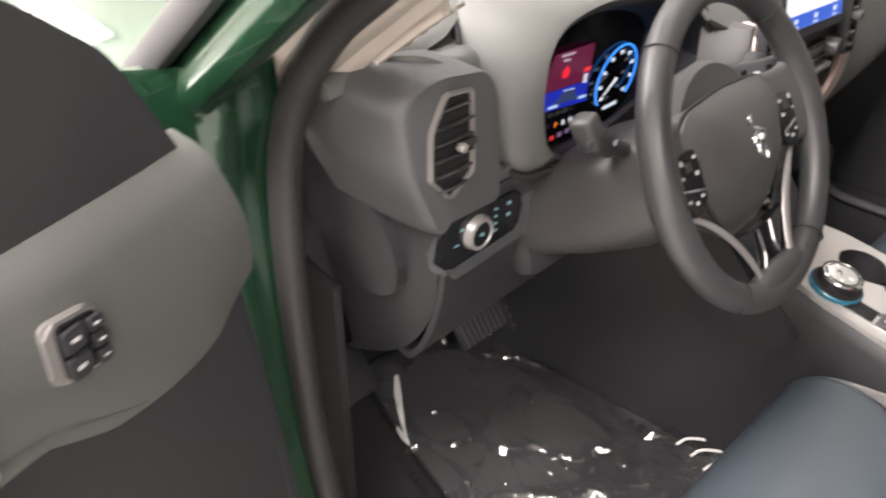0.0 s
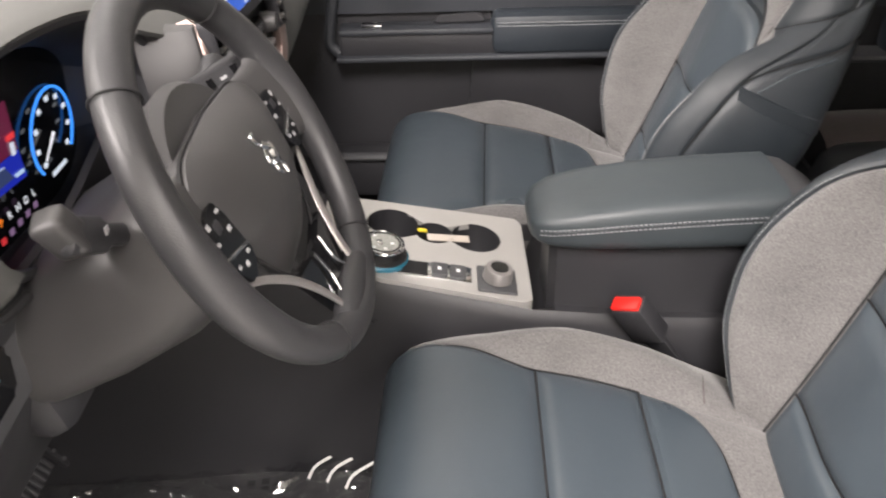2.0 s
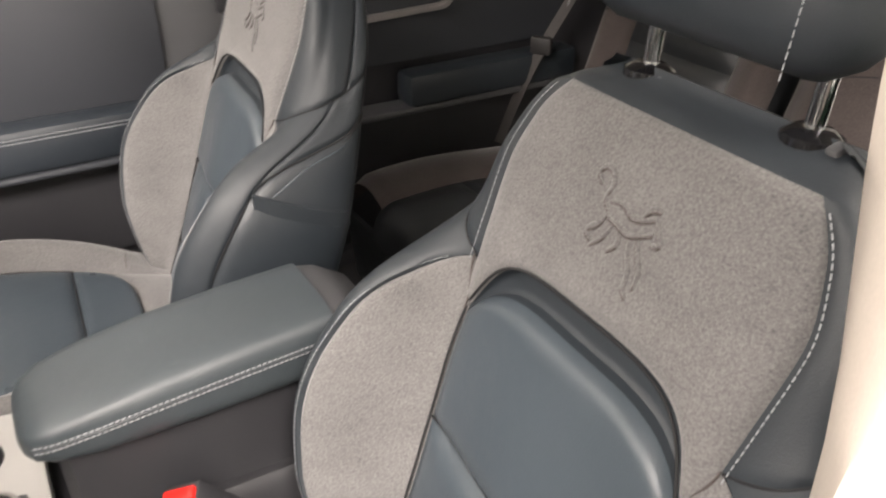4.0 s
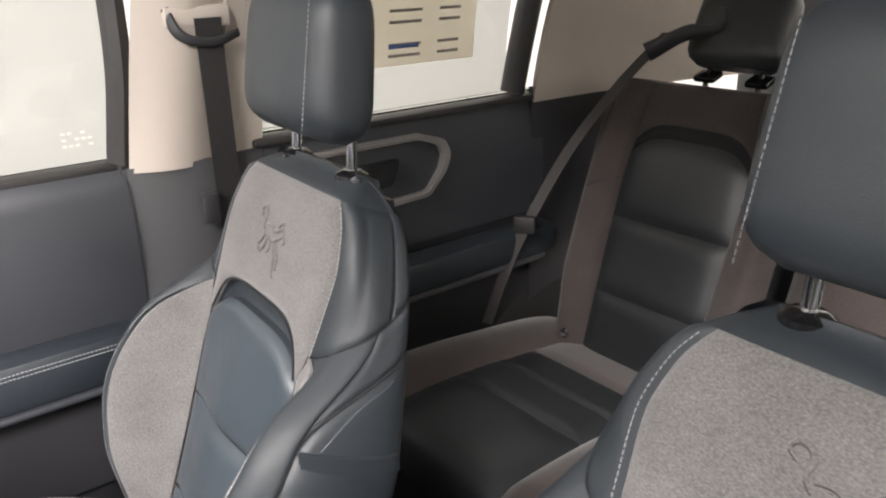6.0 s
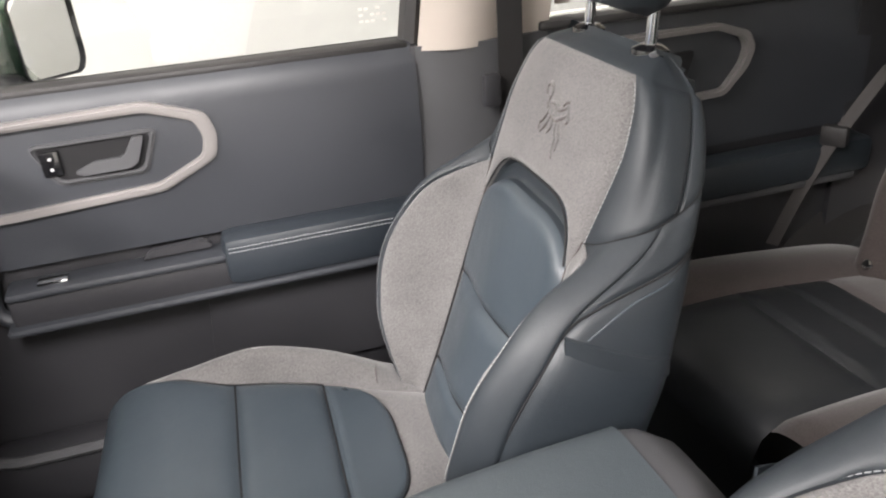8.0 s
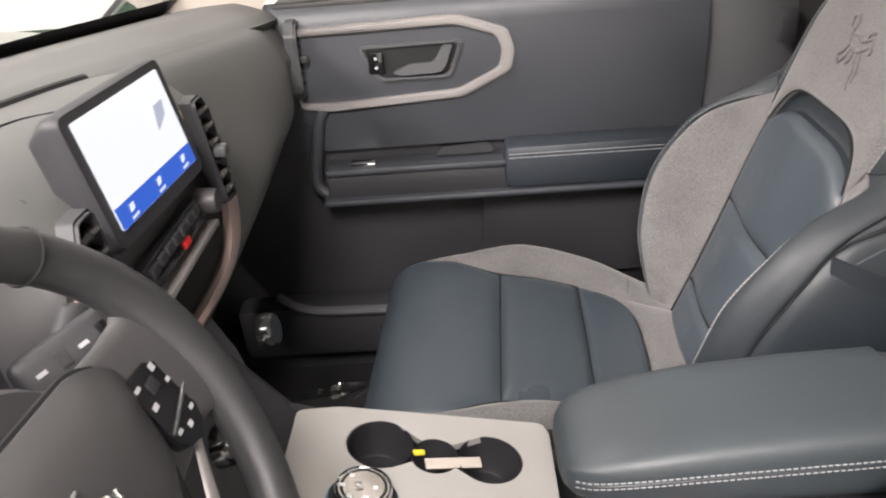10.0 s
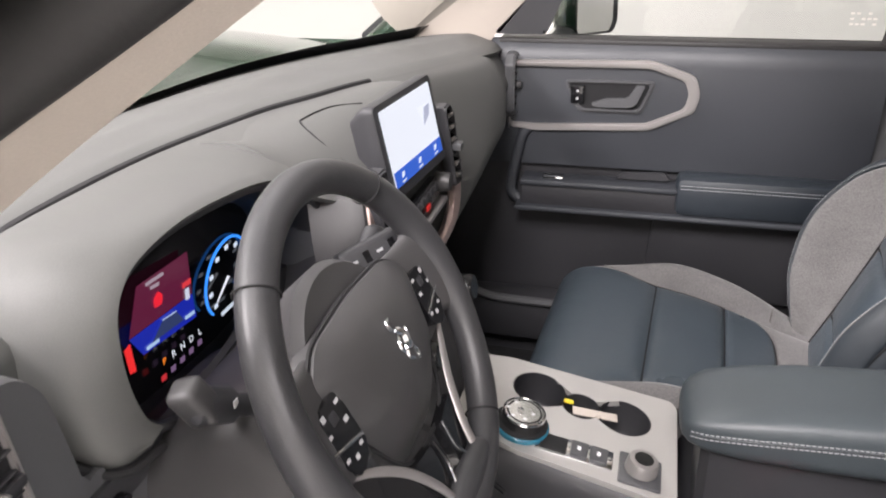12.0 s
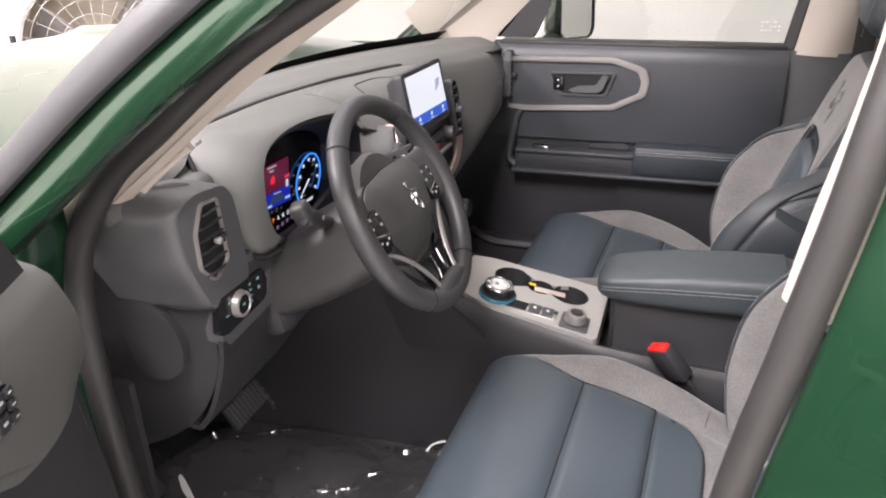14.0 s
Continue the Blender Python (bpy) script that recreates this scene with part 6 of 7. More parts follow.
# ---------- front doors ----------
def front_door(m, name, label, driver):
    door = thing(name, label, "car door", group="front doors")
    L = lambda u, z, w: m @ Vector((u, w, z))
    P = lambda n, bm, mt, lab="": part(n, bm, mt, door, lab)
    P("outer_skin", grid(lambda u, v: L(0.02 + 1.0 * u, 0.36 + (0.76 if driver else 0.715) * v, -0.17 - 0.03 * math.sin(3.1 * v)), 10, 12, thick=0.02), PAINT, "green outer skin")
    first = lambda z: lerp_table([(0.42, -0.03), (0.84, 0.010), (1.03, 0.038), (1.15, 0.066)], z)
    P("front_edge", grid(lambda u, v: L(first(0.42 + 0.70 * v) + 0.004, 0.42 + 0.70 * v, -0.005 - 0.15 * u), 4, 14, thick=0.008), PLASTIC_LOW)
    low = 0.99 if driver else 0.86

    def upper(u, v):
        z = low + ((1.142 if driver else 1.128) - low) * v
        f = first(z)
        if driver:
            z0 = lerp_table([(0.0, 1.034), (0.03, 1.018), (0.06, 0.998), (0.10, 0.993), (0.165, 1.001), (0.20, 1.018), (0.235, 1.037), (0.275, 1.046), (0.36, 1.05)], u * 1.015)
            z = z0 + (1.160 - z0) * v
        return L(f + (1.015 - f) * u, z, -0.004 + 0.012 * math.sin(math.pi * v) - 0.02 * smooth_step(0.9, 1.0, v))

    # one trim in two tones: the open door's brighter light is in its colour
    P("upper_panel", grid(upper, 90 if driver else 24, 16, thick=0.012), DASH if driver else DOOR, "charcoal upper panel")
    P("belt_line", rbox((0, 0, 0), (0.74 if not driver else 0.92, 0.06, 0.014), 0.005), RUBBER).matrix_basis = m @ pose(0.64 if not driver else 0.55, -0.045, 1.133 if driver else 1.121)

    def lower(u, v):
        z = 0.42 + ((1.06 if driver else low + 0.01) - 0.42) * v
        f = first(z)
        return L(f + (1.015 - f) * u, z, -0.018)

    P("lower_panel", grid(lower, 16, 12, thick=0.012), PLASTIC_LOW, "black lower panel")
    bez_o = rounded([(0.30, 1.088), (0.588, 1.094), (0.672, 1.066), (0.684, 1.03), (0.676, 0.992), (0.59, 0.951), (0.36, 0.942), (0.30, 0.945)], 0.012)
    bez_i = rounded([(0.30, 1.076), (0.583, 1.079), (0.652, 1.056), (0.662, 1.03), (0.656, 1.0), (0.583, 0.966), (0.36, 0.955), (0.30, 0.957)], 0.010)
    P("handle_bezel", ring_plate(bez_o, bez_i, lambda a, b, d: L(a, b, 0.0 + d), 0.016, 0.004), SATIN, "satin silver bezel round the handle")
    rec = rounded([(0.419, 1.046), (0.591, 1.048), (0.568, 0.992), (0.447, 0.992)], 0.012)
    P("handle_recess", prism(rec, lambda a, b, d: L(a, b, 0.004 + d), 0.006, 0.002), DARK, "dark handle recess")
    rim = rounded([(0.412, 1.051), (0.598, 1.053), (0.573, 0.985), (0.442, 0.985)], 0.014)
    P("recess_rim", ring_plate(rim, rounded([(0.420, 1.045), (0.588, 1.047), (0.566, 0.993), (0.448, 0.993)], 0.012), lambda a, b, d: L(a, b, 0.004 + d), 0.011, 0.004), PLASTIC, "charcoal rim of the recess")
    lever = [(0.470, 1.004), (0.500, 1.016), (0.543, 1.018), (0.560, 1.046), (0.577, 1.046), (0.561, 1.004), (0.545, 0.999), (0.478, 0.997)]
    P("door_handle", prism(rounded(lever, 0.004), lambda a, b, d: L(a, b, 0.010 + d + 0.05 * max(0, a - 0.50)), 0.007, 0.003), PLASTIC, "charcoal door handle")
    P("armrest", rbox((0, 0, 0), (0.36, 0.07, 0.086), 0.018), ARM_HIDE, "dark blue leather armrest").matrix_basis = m @ pose(0.835, 0.022, 0.825)
    P("armrest_shelf", rbox((0, 0, 0), (0.33, 0.06, 0.014), 0.006), DOOR, "").matrix_basis = m @ pose(0.495, 0.02, 0.834)
    P("armrest_rail", rbox((0, 0, 0), (0.69, 0.066, 0.013), 0.006), DOOR, "").matrix_basis = m @ pose(0.665, 0.024, 0.777)
    P("armrest_face", rbox((0, 0, 0), (0.335, 0.05, 0.050), 0.006), PLASTIC_LOW, "black armrest face").matrix_basis = m @ pose(0.497, 0.018, 0.803)
    P("door_pocket", rbox((0, 0, 0), (0.70, 0.07, 0.12), 0.02), PLASTIC_LOW, "black door pocket").matrix_basis = m @ pose(0.46, 0.03, 0.50)
    pane = P("window_pane", grid(lambda u, v: L(0.36 + 0.66 * u + (0.30 - 0.26 * u) * v, 1.12 + 0.46 * v, -0.06 - 0.10 * v * v), 10, 8), GLASS, "clear side window")
    pane.visible_shadow = False
    P("rear_edge", rbox((0, 0, 0), (0.02, 0.10, 0.72), 0.006), PLASTIC_LOW).matrix_basis = m @ pose(1.02, -0.055, 0.76)
    P("window_frame", tube(catmull([L(1.02, 1.12, -0.04), L(1.05, 1.3, -0.06), L(1.06, 1.5, -0.12), L(1.0, 1.6, -0.16)], 16), 0.022, 8), RUBBER, "black window frame")
    # black sail panel before the window
    sail_top = [(0.37, 1.40), (0.30, 1.36), (0.178, 1.293), (0.119, 1.246)] if driver else [(0.425, 1.262), (0.400, 1.280), (0.352, 1.232)]
    sail = rounded([(first(1.14) if driver else 0.262, 1.138), (0.37, 1.138)] + sail_top, 0.02 if driver else 0.006)
    P("sail_panel", prism(sail, lambda a, b, d: L(a, b, -0.03 + d), 0.026, 0.008, seg=3), PLASTIC_LOW, "black sail panel")
    P("lock_buttons", rbox((0, 0, 0), (0.028, 0.008, 0.038), 0.003), GLOSS, "black lock buttons").matrix_basis = m @ pose(0.442, 0.012, 1.022)
    for dz in (0.008, -0.008):
        P("button_mark", rbox((0, 0, 0), (0.0045, 0.001, 0.0045), 0), GREY_MARK).matrix_basis = m @ pose(0.442, 0.0168, 1.022 + dz)
    tagged(P("stitching", stitches([L(0.665 + 0.33 * k / 60, 0.853, 0.0585) for k in range(61)], m.to_3x3() @ Vector((0, 1, 0.3)), r=0.0009), THREAD, "pale twin stitching"), kind="stuff")
    tagged(P("stitching", stitches([L(0.665 + 0.33 * k / 60, 0.846, 0.0585) for k in range(61)], m.to_3x3() @ Vector((0, 1, 0.3)), r=0.0009), THREAD, "pale twin stitching"), kind="stuff")
    P("pull_cup", prism(rounded([(0.53, 0.842), (0.645, 0.846), (0.63, 0.862), (0.545, 0.858)], 0.006), lambda a, b, d: L(a, b, 0.008 + d), 0.010, 0.003), PLASTIC_LOW, "black pull cup")
    P("recess_edge", tube(catmull([L(0.34, 0.945, 0.004), L(0.325, 0.92, 0.005), L(0.31, 0.85, 0.006), L(0.305, 0.80, 0.008), L(0.325, 0.778, 0.012)], 20), 0.012, 10), DOOR, "moulded recess edge")
    P("pocket_rim", tube(catmull([L(0.20, 0.585, 0.055), L(0.25, 0.56, 0.066), L(0.35, 0.552, 0.068), L(0.80, 0.552, 0.068)], 24), 0.010, 8), PLASTIC, "moulded pocket rim")
    if not driver:
        sw = P("window_switch", rbox((0, 0, 0), (0.045, 0.022, 0.006), 0.002), CHROME, "small silver window switch")
        sw.matrix_basis = m @ pose(0.40, 0.03, 0.845)
        P("lower_card", prism(rounded([(0.62, 0.768), (0.99, 0.768), (0.99, 0.57), (0.60, 0.57)], 0.02), lambda a, b, d: L(a, b, -0.012 + d), 0.012, 0.004), PLASTIC_LOW, "black lower card")
    if driver:
        # bright-edged pack of window and lock switches
        pk = lambda a: a + 0.001
        pack = P("switch_pack", prism(rounded([(pk(0.196), 1.071), (pk(0.241), 1.077), (pk(0.238), 1.123), (pk(0.198), 1.117)], 0.009), lambda a, b, d: L(a, b, 0.014 + d), 0.009, 0.003), SATIN, "satin framed switch pack")
        part("switch_face", prism(rounded([(pk(0.1975), 1.075), (pk(0.233), 1.079), (pk(0.231), 1.119), (pk(0.200), 1.114)], 0.006), lambda a, b, d: L(a, b, 0.0232 + d), 0.002, 0.0005), GLOSS, pack)
        for a, z, w, h in ((0.223, 1.086, 0.016, 0.016), (0.222, 1.106, 0.016, 0.016), (0.204, 1.081, 0.011, 0.010), (0.204, 1.094, 0.011, 0.010), (0.205, 1.107, 0.011, 0.010)):
            part("window_switch", prism(rounded([(pk(a) - w / 2, z - h / 2), (pk(a) + w / 2, z - h / 2), (pk(a) + w / 2, z + h / 2), (pk(a) - w / 2, z + h / 2)], 0.002), lambda aa, b, d: L(aa, b, 0.0252 + d), 0.003, 0.001), PLASTIC_LOW, pack)
            part("switch_mark", rbox((0, 0, 0), (w * 0.4, 0.0006, h * 0.16), 0), GREY_MARK, pack).matrix_basis = m @ pose(pk(a), 0.0286, z)
        P("pull_handle", tube(catmull([L(0.258, 1.118, 0.004), L(0.270, 1.116, 0.012), L(0.284, 1.085, 0.016), L(0.292, 1.052, 0.012), L(0.284, 1.036, 0.004)], 20), 0.006, 8), SATIN, "satin pull handle edge")
        P("panel_ridge", tube(catmull([L(0.100, 0.992, 0.000), L(0.165, 1.000, 0.004), L(0.205, 1.020, 0.008), L(0.245, 1.038, 0.010), L(0.32, 1.046, 0.012)], 24), 0.006, 8, flat=0.6), DASH, "moulded ridge under the panel")
        P("panel_crease", tube(catmull([L(0.066, 1.146, 0.000), L(0.080, 1.120, 0.006), L(0.088, 1.085, 0.009), L(0.091, 1.04, 0.008), L(0.094, 0.998, 0.001)], 24), 0.0035, 8), PLASTIC_MID, "moulded crease near the hinge edge")
    return door


# a pose of a door: its u axis runs from the hinge to the rear edge, its second axis points into the cabin
PASSENGER_DOOR = Matrix(((0, -1, 0, 0.70), (-1, 0, 0, 0.40), (0, 0, 1, 0), (0, 0, 0, 1)))
front_door(PASSENGER_DOOR, "passenger_door", "charcoal passenger door trim, the door shut", False)
OPEN = radians(70)
DRIVER_DOOR = Matrix(((-math.sin(OPEN), math.cos(OPEN), 0, -0.86 + 0.15 * math.cos(OPEN)), (-math.cos(OPEN), -math.sin(OPEN), 0, 0.38 - 0.15 * math.sin(OPEN)), (0, 0, 1, 0), (0, 0, 0, 1)))
front_door(DRIVER_DOOR, "driver_door", "charcoal driver's door trim, the door standing open", True)

# ---------- rear passenger door ----------
rear_door = thing("rear_door", "charcoal rear door trim with a window sticker, the door shut", "car door")
RD = lambda n, bm, m, lab="", parent=None: part(n, bm, m, parent or rear_door, lab)
RD("upper_panel", grid(lambda u, v: Vector((0.704 - 0.012 * math.sin(math.pi * v) + 0.01 * v, -0.852 - 0.72 * u, 0.85 + 0.275 * v)), 20, 12, thick=0.012), DOOR, "charcoal upper panel")
RD("lower_panel", grid(lambda u, v: Vector((0.715, -0.852 - 0.72 * u, 0.42 + 0.44 * v)), 12, 10, thick=0.012), PLASTIC_LOW)
RD("belt_line", rbox((0.722, -1.20, 1.126), (0.05, 0.72, 0.016), 0.005), RUBBER, "black belt strip")
bo = rounded([(-0.93, 1.092), (-1.20, 1.094), (-1.268, 1.072), (-1.284, 1.04), (-1.272, 1.005), (-1.225, 0.955), (-1.00, 0.948), (-0.93, 0.96)], 0.012)
bi = rounded([(-0.945, 1.080), (-1.195, 1.081), (-1.250, 1.062), (-1.262, 1.04), (-1.252, 1.012), (-1.215, 0.969), (-1.00, 0.961), (-0.945, 0.97)], 0.010)
RD("handle_bezel", ring_plate(bo, bi, lambda a, b, d: Vector((0.700 - d, a, b)), 0.016, 0.004), SATIN, "satin silver bezel round the handle")
RD("handle_recess", prism(rounded([(-1.00, 1.05), (-1.15, 1.05), (-1.13, 0.995), (-1.02, 0.995)], 0.01), lambda a, b, d: Vector((0.694 - d, a, b)), 0.006, 0.002), DARK, "dark handle recess")
RD("armrest", rbox((0.668, -1.33, 0.80), (0.075, 0.46, 0.075), 0.016), NAVY_DARK, "dark leather armrest")
RD("armrest_rail", rbox((0.672, -1.20, 0.757), (0.07, 0.66, 0.018), 0.008), PLASTIC)
pane = RD("window_pane", grid(lambda u, v: Vector((0.745 - 0.10 * v * v, -0.86 - (0.63 - 0.0 * v) * u, 1.14 + 0.44 * v)), 8, 8), GLASS, "clear rear side window")
pane.visible_shadow = False
RD("window_frame", tube(catmull([(0.725, -1.495, 1.14), (0.715, -1.515, 1.26), (0.695, -1.535, 1.40), (0.66, -1.55, 1.56)], 16), 0.028, 10), RUBBER, "black rear window frame")
RD("window_frame", tube(catmull([(0.73, -0.855, 1.14), (0.715, -0.885, 1.30), (0.68, -0.92, 1.56)], 16), 0.012, 8), RUBBER, "black front window frame")
st_at = lambda a, b, d=0.0: Vector((0.738 - 0.10 * ((b - 1.14) / 0.44) ** 2 - d, a, b))
sticker = RD("price_sticker", grid(lambda u, v: st_at(-1.385 + 0.36 * u, 1.228 + 0.27 * v), 8, 8), PAPER, "beige paper sticker on the window", pane)
random.seed(4)
for k in range(11):
    z = 1.245 + 0.022 * k
    for a, w in ((-1.34, 0.07), (-1.24, 0.10), (-1.12, 0.10)):
        if random.random() < 0.75:
            RD("sticker_line", grid(lambda u, v, a=a, w=w, z=z: st_at(a + w * u * 0.8, z + 0.006 * v, 0.0015), 3, 1), INK, "", pane)
RD("sticker_bar", grid(lambda u, v: st_at(-1.235 + 0.075 * u, 1.262 + 0.009 * v, 0.002), 3, 1), surface("sticker_blue", (0.10, 0.14, 0.30), 0.8, bump=0), "", pane)
RD("glass_etching", grid(lambda u, v: Vector((0.735, -0.885 - 0.03 * u, 1.155 + 0.035 * v)), 1, 1), INK, "small etched marks", pane)

# shoulder belt on the middle pillar and in the rear
belt = thing("seat_belt", "black shoulder belt on the beige pillar", "seat belt", group="seat belts")
part("webbing", grid(lambda u, v: Vector((0.655 + 0.003 * u, -0.745 - 0.045 * u - 0.0 * v, 0.98 + 0.37 * v)), 3, 10, thick=0.002), RUBBER, belt, "black webbing")
part("belt_guide", tube(catmull([(0.672, -0.705, 1.365), (0.655, -0.72, 1.325), (0.650, -0.77, 1.312), (0.655, -0.815, 1.325)], 14), 0.009, 10, flat=0.6), PLASTIC_LOW, belt, "black belt guide")
part("guide_cover", rbox((0.672, -0.755, 1.352), (0.02, 0.11, 0.035), 0.008), TRIM, belt, "beige guide cover")
part("belt_tongue", rbox((0.640, -0.725, 1.047), (0.02, 0.03, 0.055), 0.006), PLASTIC_LOW, belt, "black belt tongue")
rbelt = thing("rear_seat_belt", "black rear shoulder belt over the bench side", "seat belt", group="seat belts")
strap = catmull([(0.43, -1.66, 1.275), (0.50, -1.60, 1.17), (0.565, -1.52, 1.03), (0.61, -1.45, 0.88), (0.64, -1.40, 0.75), (0.66, -1.36, 0.62)], 24)
part("webbing", loft([[p + Vector((0.012, 0.004, 0)), p + Vector((0.012, 0.0065, 0)), p + Vector((-0.012, -0.004, 0)), p + Vector((-0.012, -0.0065, 0))] for p in strap]), WEBBING, rbelt, "dark webbing")
part("belt_tongue", rbox((0.618, -1.437, 0.86), (0.05, 0.02, 0.04), 0.005, (0, 0, 30)), RUBBER, rbelt, "black belt tongue")
part("belt_guide", tube(catmull([(0.46, -1.63, 1.235), (0.40, -1.68, 1.275), (0.345, -1.70, 1.285), (0.335, -1.70, 1.325)], 14), [0.026, 0.024, 0.022, 0.02, 0.02, 0.02, 0.018, 0.016, 0.015, 0.014, 0.012, 0.010, 0.008, 0.005], 10, flat=0.5), PLASTIC_LOW, rbelt, "black belt guide")

# ---------- rear bench ----------
bench = thing("rear_bench", "dark leather rear bench with grey-brown cloth sides", "car seat")
RB = lambda n, bm, m, lab="": part(n, bm, m, bench, lab)


def rear_back(x, h, d):
    lean = radians(19)
    return Vector((x, -1.475 - h * math.sin(lean) + d * math.cos(lean), 0.58 + h * math.cos(lean) + d * math.sin(lean)))


def bench_back(cx, half):
    edge = lambda h: half * (0.90 + 0.10 * smooth_step(0.05, 0.2, h)) * (1 - 0.10 * smooth_step(0.5, 0.622, h))
    wi = lambda h: lerp_table([(0, 0.130), (0.2, 0.140), (0.40, 0.146), (0.6, 0.13)], h)
    top = lambda a: 0.508 - 0.045 * abs(a) ** 5
    core = Vector((cx, -1.95, 0.9))

    def pt(h, a):
        s = -1 if a < 0 else 1
        a = abs(a)
        i, w = wi(h), edge(h)
        if a <= 1:
            return rear_back(cx + s * i * a, h, 0.0)
        if a <= 2:
            t = a - 1
            return rear_back(cx + s * (i + (w - i) * t), h, 0.030 * math.sin(math.pi * min(1, t * 0.75)) - 0.03 * max(0, t - 0.7) * 3.3)
        return rear_back(cx + s * w, h, -0.03 - 0.10 * (a - 2))
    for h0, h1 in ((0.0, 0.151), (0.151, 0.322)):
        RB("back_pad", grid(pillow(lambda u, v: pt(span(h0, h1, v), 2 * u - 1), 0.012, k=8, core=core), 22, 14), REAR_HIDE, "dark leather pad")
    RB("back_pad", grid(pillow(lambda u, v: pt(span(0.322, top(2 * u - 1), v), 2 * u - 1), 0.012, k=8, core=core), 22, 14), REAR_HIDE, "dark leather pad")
    # black colour puts the shade into this recess
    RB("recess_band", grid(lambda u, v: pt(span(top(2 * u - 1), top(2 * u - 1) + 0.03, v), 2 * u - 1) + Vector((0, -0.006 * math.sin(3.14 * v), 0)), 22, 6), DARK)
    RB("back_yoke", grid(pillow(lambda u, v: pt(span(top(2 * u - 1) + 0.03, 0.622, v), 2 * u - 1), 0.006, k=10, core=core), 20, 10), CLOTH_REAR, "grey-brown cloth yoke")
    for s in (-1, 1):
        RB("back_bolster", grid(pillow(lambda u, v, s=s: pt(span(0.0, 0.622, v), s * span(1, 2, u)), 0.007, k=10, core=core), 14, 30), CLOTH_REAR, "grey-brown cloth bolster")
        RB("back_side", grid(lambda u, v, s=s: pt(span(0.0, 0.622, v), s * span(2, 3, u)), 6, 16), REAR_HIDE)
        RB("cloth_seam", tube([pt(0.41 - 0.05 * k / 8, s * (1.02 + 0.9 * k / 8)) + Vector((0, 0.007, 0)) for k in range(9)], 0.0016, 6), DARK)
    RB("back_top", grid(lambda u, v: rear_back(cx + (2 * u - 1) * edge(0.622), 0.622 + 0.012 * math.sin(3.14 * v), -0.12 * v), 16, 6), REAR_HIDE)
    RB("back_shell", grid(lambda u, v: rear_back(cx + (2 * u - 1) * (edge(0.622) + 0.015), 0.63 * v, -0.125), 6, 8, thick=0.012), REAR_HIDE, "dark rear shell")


bench_back(0.338, 0.240)
bench_back(-0.27, 0.33)


def bench_cushion(cx, half):
    core = Vector((cx, -1.2, 0.4))
    zt = lambda y: lerp_table([(-1.52, 0.592), (-1.35, 0.612), (-1.1, 0.632), (-0.99, 0.628), (-0.945, 0.60), (-0.93, 0.55)], y)

    def pt(y, a):
        s = -1 if a < 0 else 1
        a = abs(a)
        if a <= 1:
            return Vector((cx + s * 0.165 * a, y, zt(y) - 0.004))
        t = a - 1
        return Vector((cx + s * (0.165 + (half - 0.165) * min(1, t)), y, zt(y) + 0.018 * math.sin(math.pi * min(1, t)) - 0.10 * max(0, t - 1)))
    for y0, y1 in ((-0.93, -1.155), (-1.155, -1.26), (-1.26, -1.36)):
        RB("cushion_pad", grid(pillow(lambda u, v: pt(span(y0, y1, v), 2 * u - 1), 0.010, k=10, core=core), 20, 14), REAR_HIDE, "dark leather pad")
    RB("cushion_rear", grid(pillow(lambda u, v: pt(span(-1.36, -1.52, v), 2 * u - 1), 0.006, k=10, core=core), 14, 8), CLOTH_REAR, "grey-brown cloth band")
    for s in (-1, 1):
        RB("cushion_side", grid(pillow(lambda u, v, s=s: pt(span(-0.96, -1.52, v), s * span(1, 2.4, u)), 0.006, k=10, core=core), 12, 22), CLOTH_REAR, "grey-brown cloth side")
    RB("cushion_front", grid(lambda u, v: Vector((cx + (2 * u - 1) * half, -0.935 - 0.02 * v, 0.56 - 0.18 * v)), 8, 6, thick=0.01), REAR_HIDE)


bench_cushion(0.345, 0.30)
bench_cushion(-0.115, 0.15)
bench_cushion(-0.48, 0.20)
for cx in (0.318, -0.33):
    rr = []
    for k in range(13):
        t = k / 12
        w = 0.115 * (1 - 0.12 * t) * (1 - abs(2 * t - 1) ** 6 * 0.3)
        d = 0.05 * (1 - abs(2 * t - 1) ** 5 * 0.4)
        rr.append([rear_back(cx + w * math.copysign(abs(math.cos(q)) ** 0.6, math.cos(q)), 0.672 + 0.17 * t, -0.04 + d * math.copysign(abs(math.sin(q)) ** 0.75, math.sin(q))) for q in np.linspace(0, 2 * math.pi, 37)[:-1]])
    RB("head_restraint", loft(rr), REAR_HIDE, "dark leather head restraint")
    for s in (-1, 1):
        RB("post", tube([rear_back(cx + s * 0.06, 0.62, -0.05), rear_back(cx + s * 0.06, 0.70, -0.05)], 0.006, 10), GLOSS)
        RB("post_guide", rbox(rear_back(cx + s * 0.06, 0.655, -0.05), (0.05, 0.04, 0.014), 0.005, (-19, 0, 0)), GLOSS, "black post guide")
for x in (0.500, 0.19):
    RB("anchor_button", lathe([(0, 0.006), (0.008, 0.006), (0.011, 0.003), (0.011, 0.0)], Matrix.Translation(rear_back(x, 0.035, 0.035)) @ pose(0, 0, 0, -70, 0, 0), 18), CHROME, "round silver anchor button")

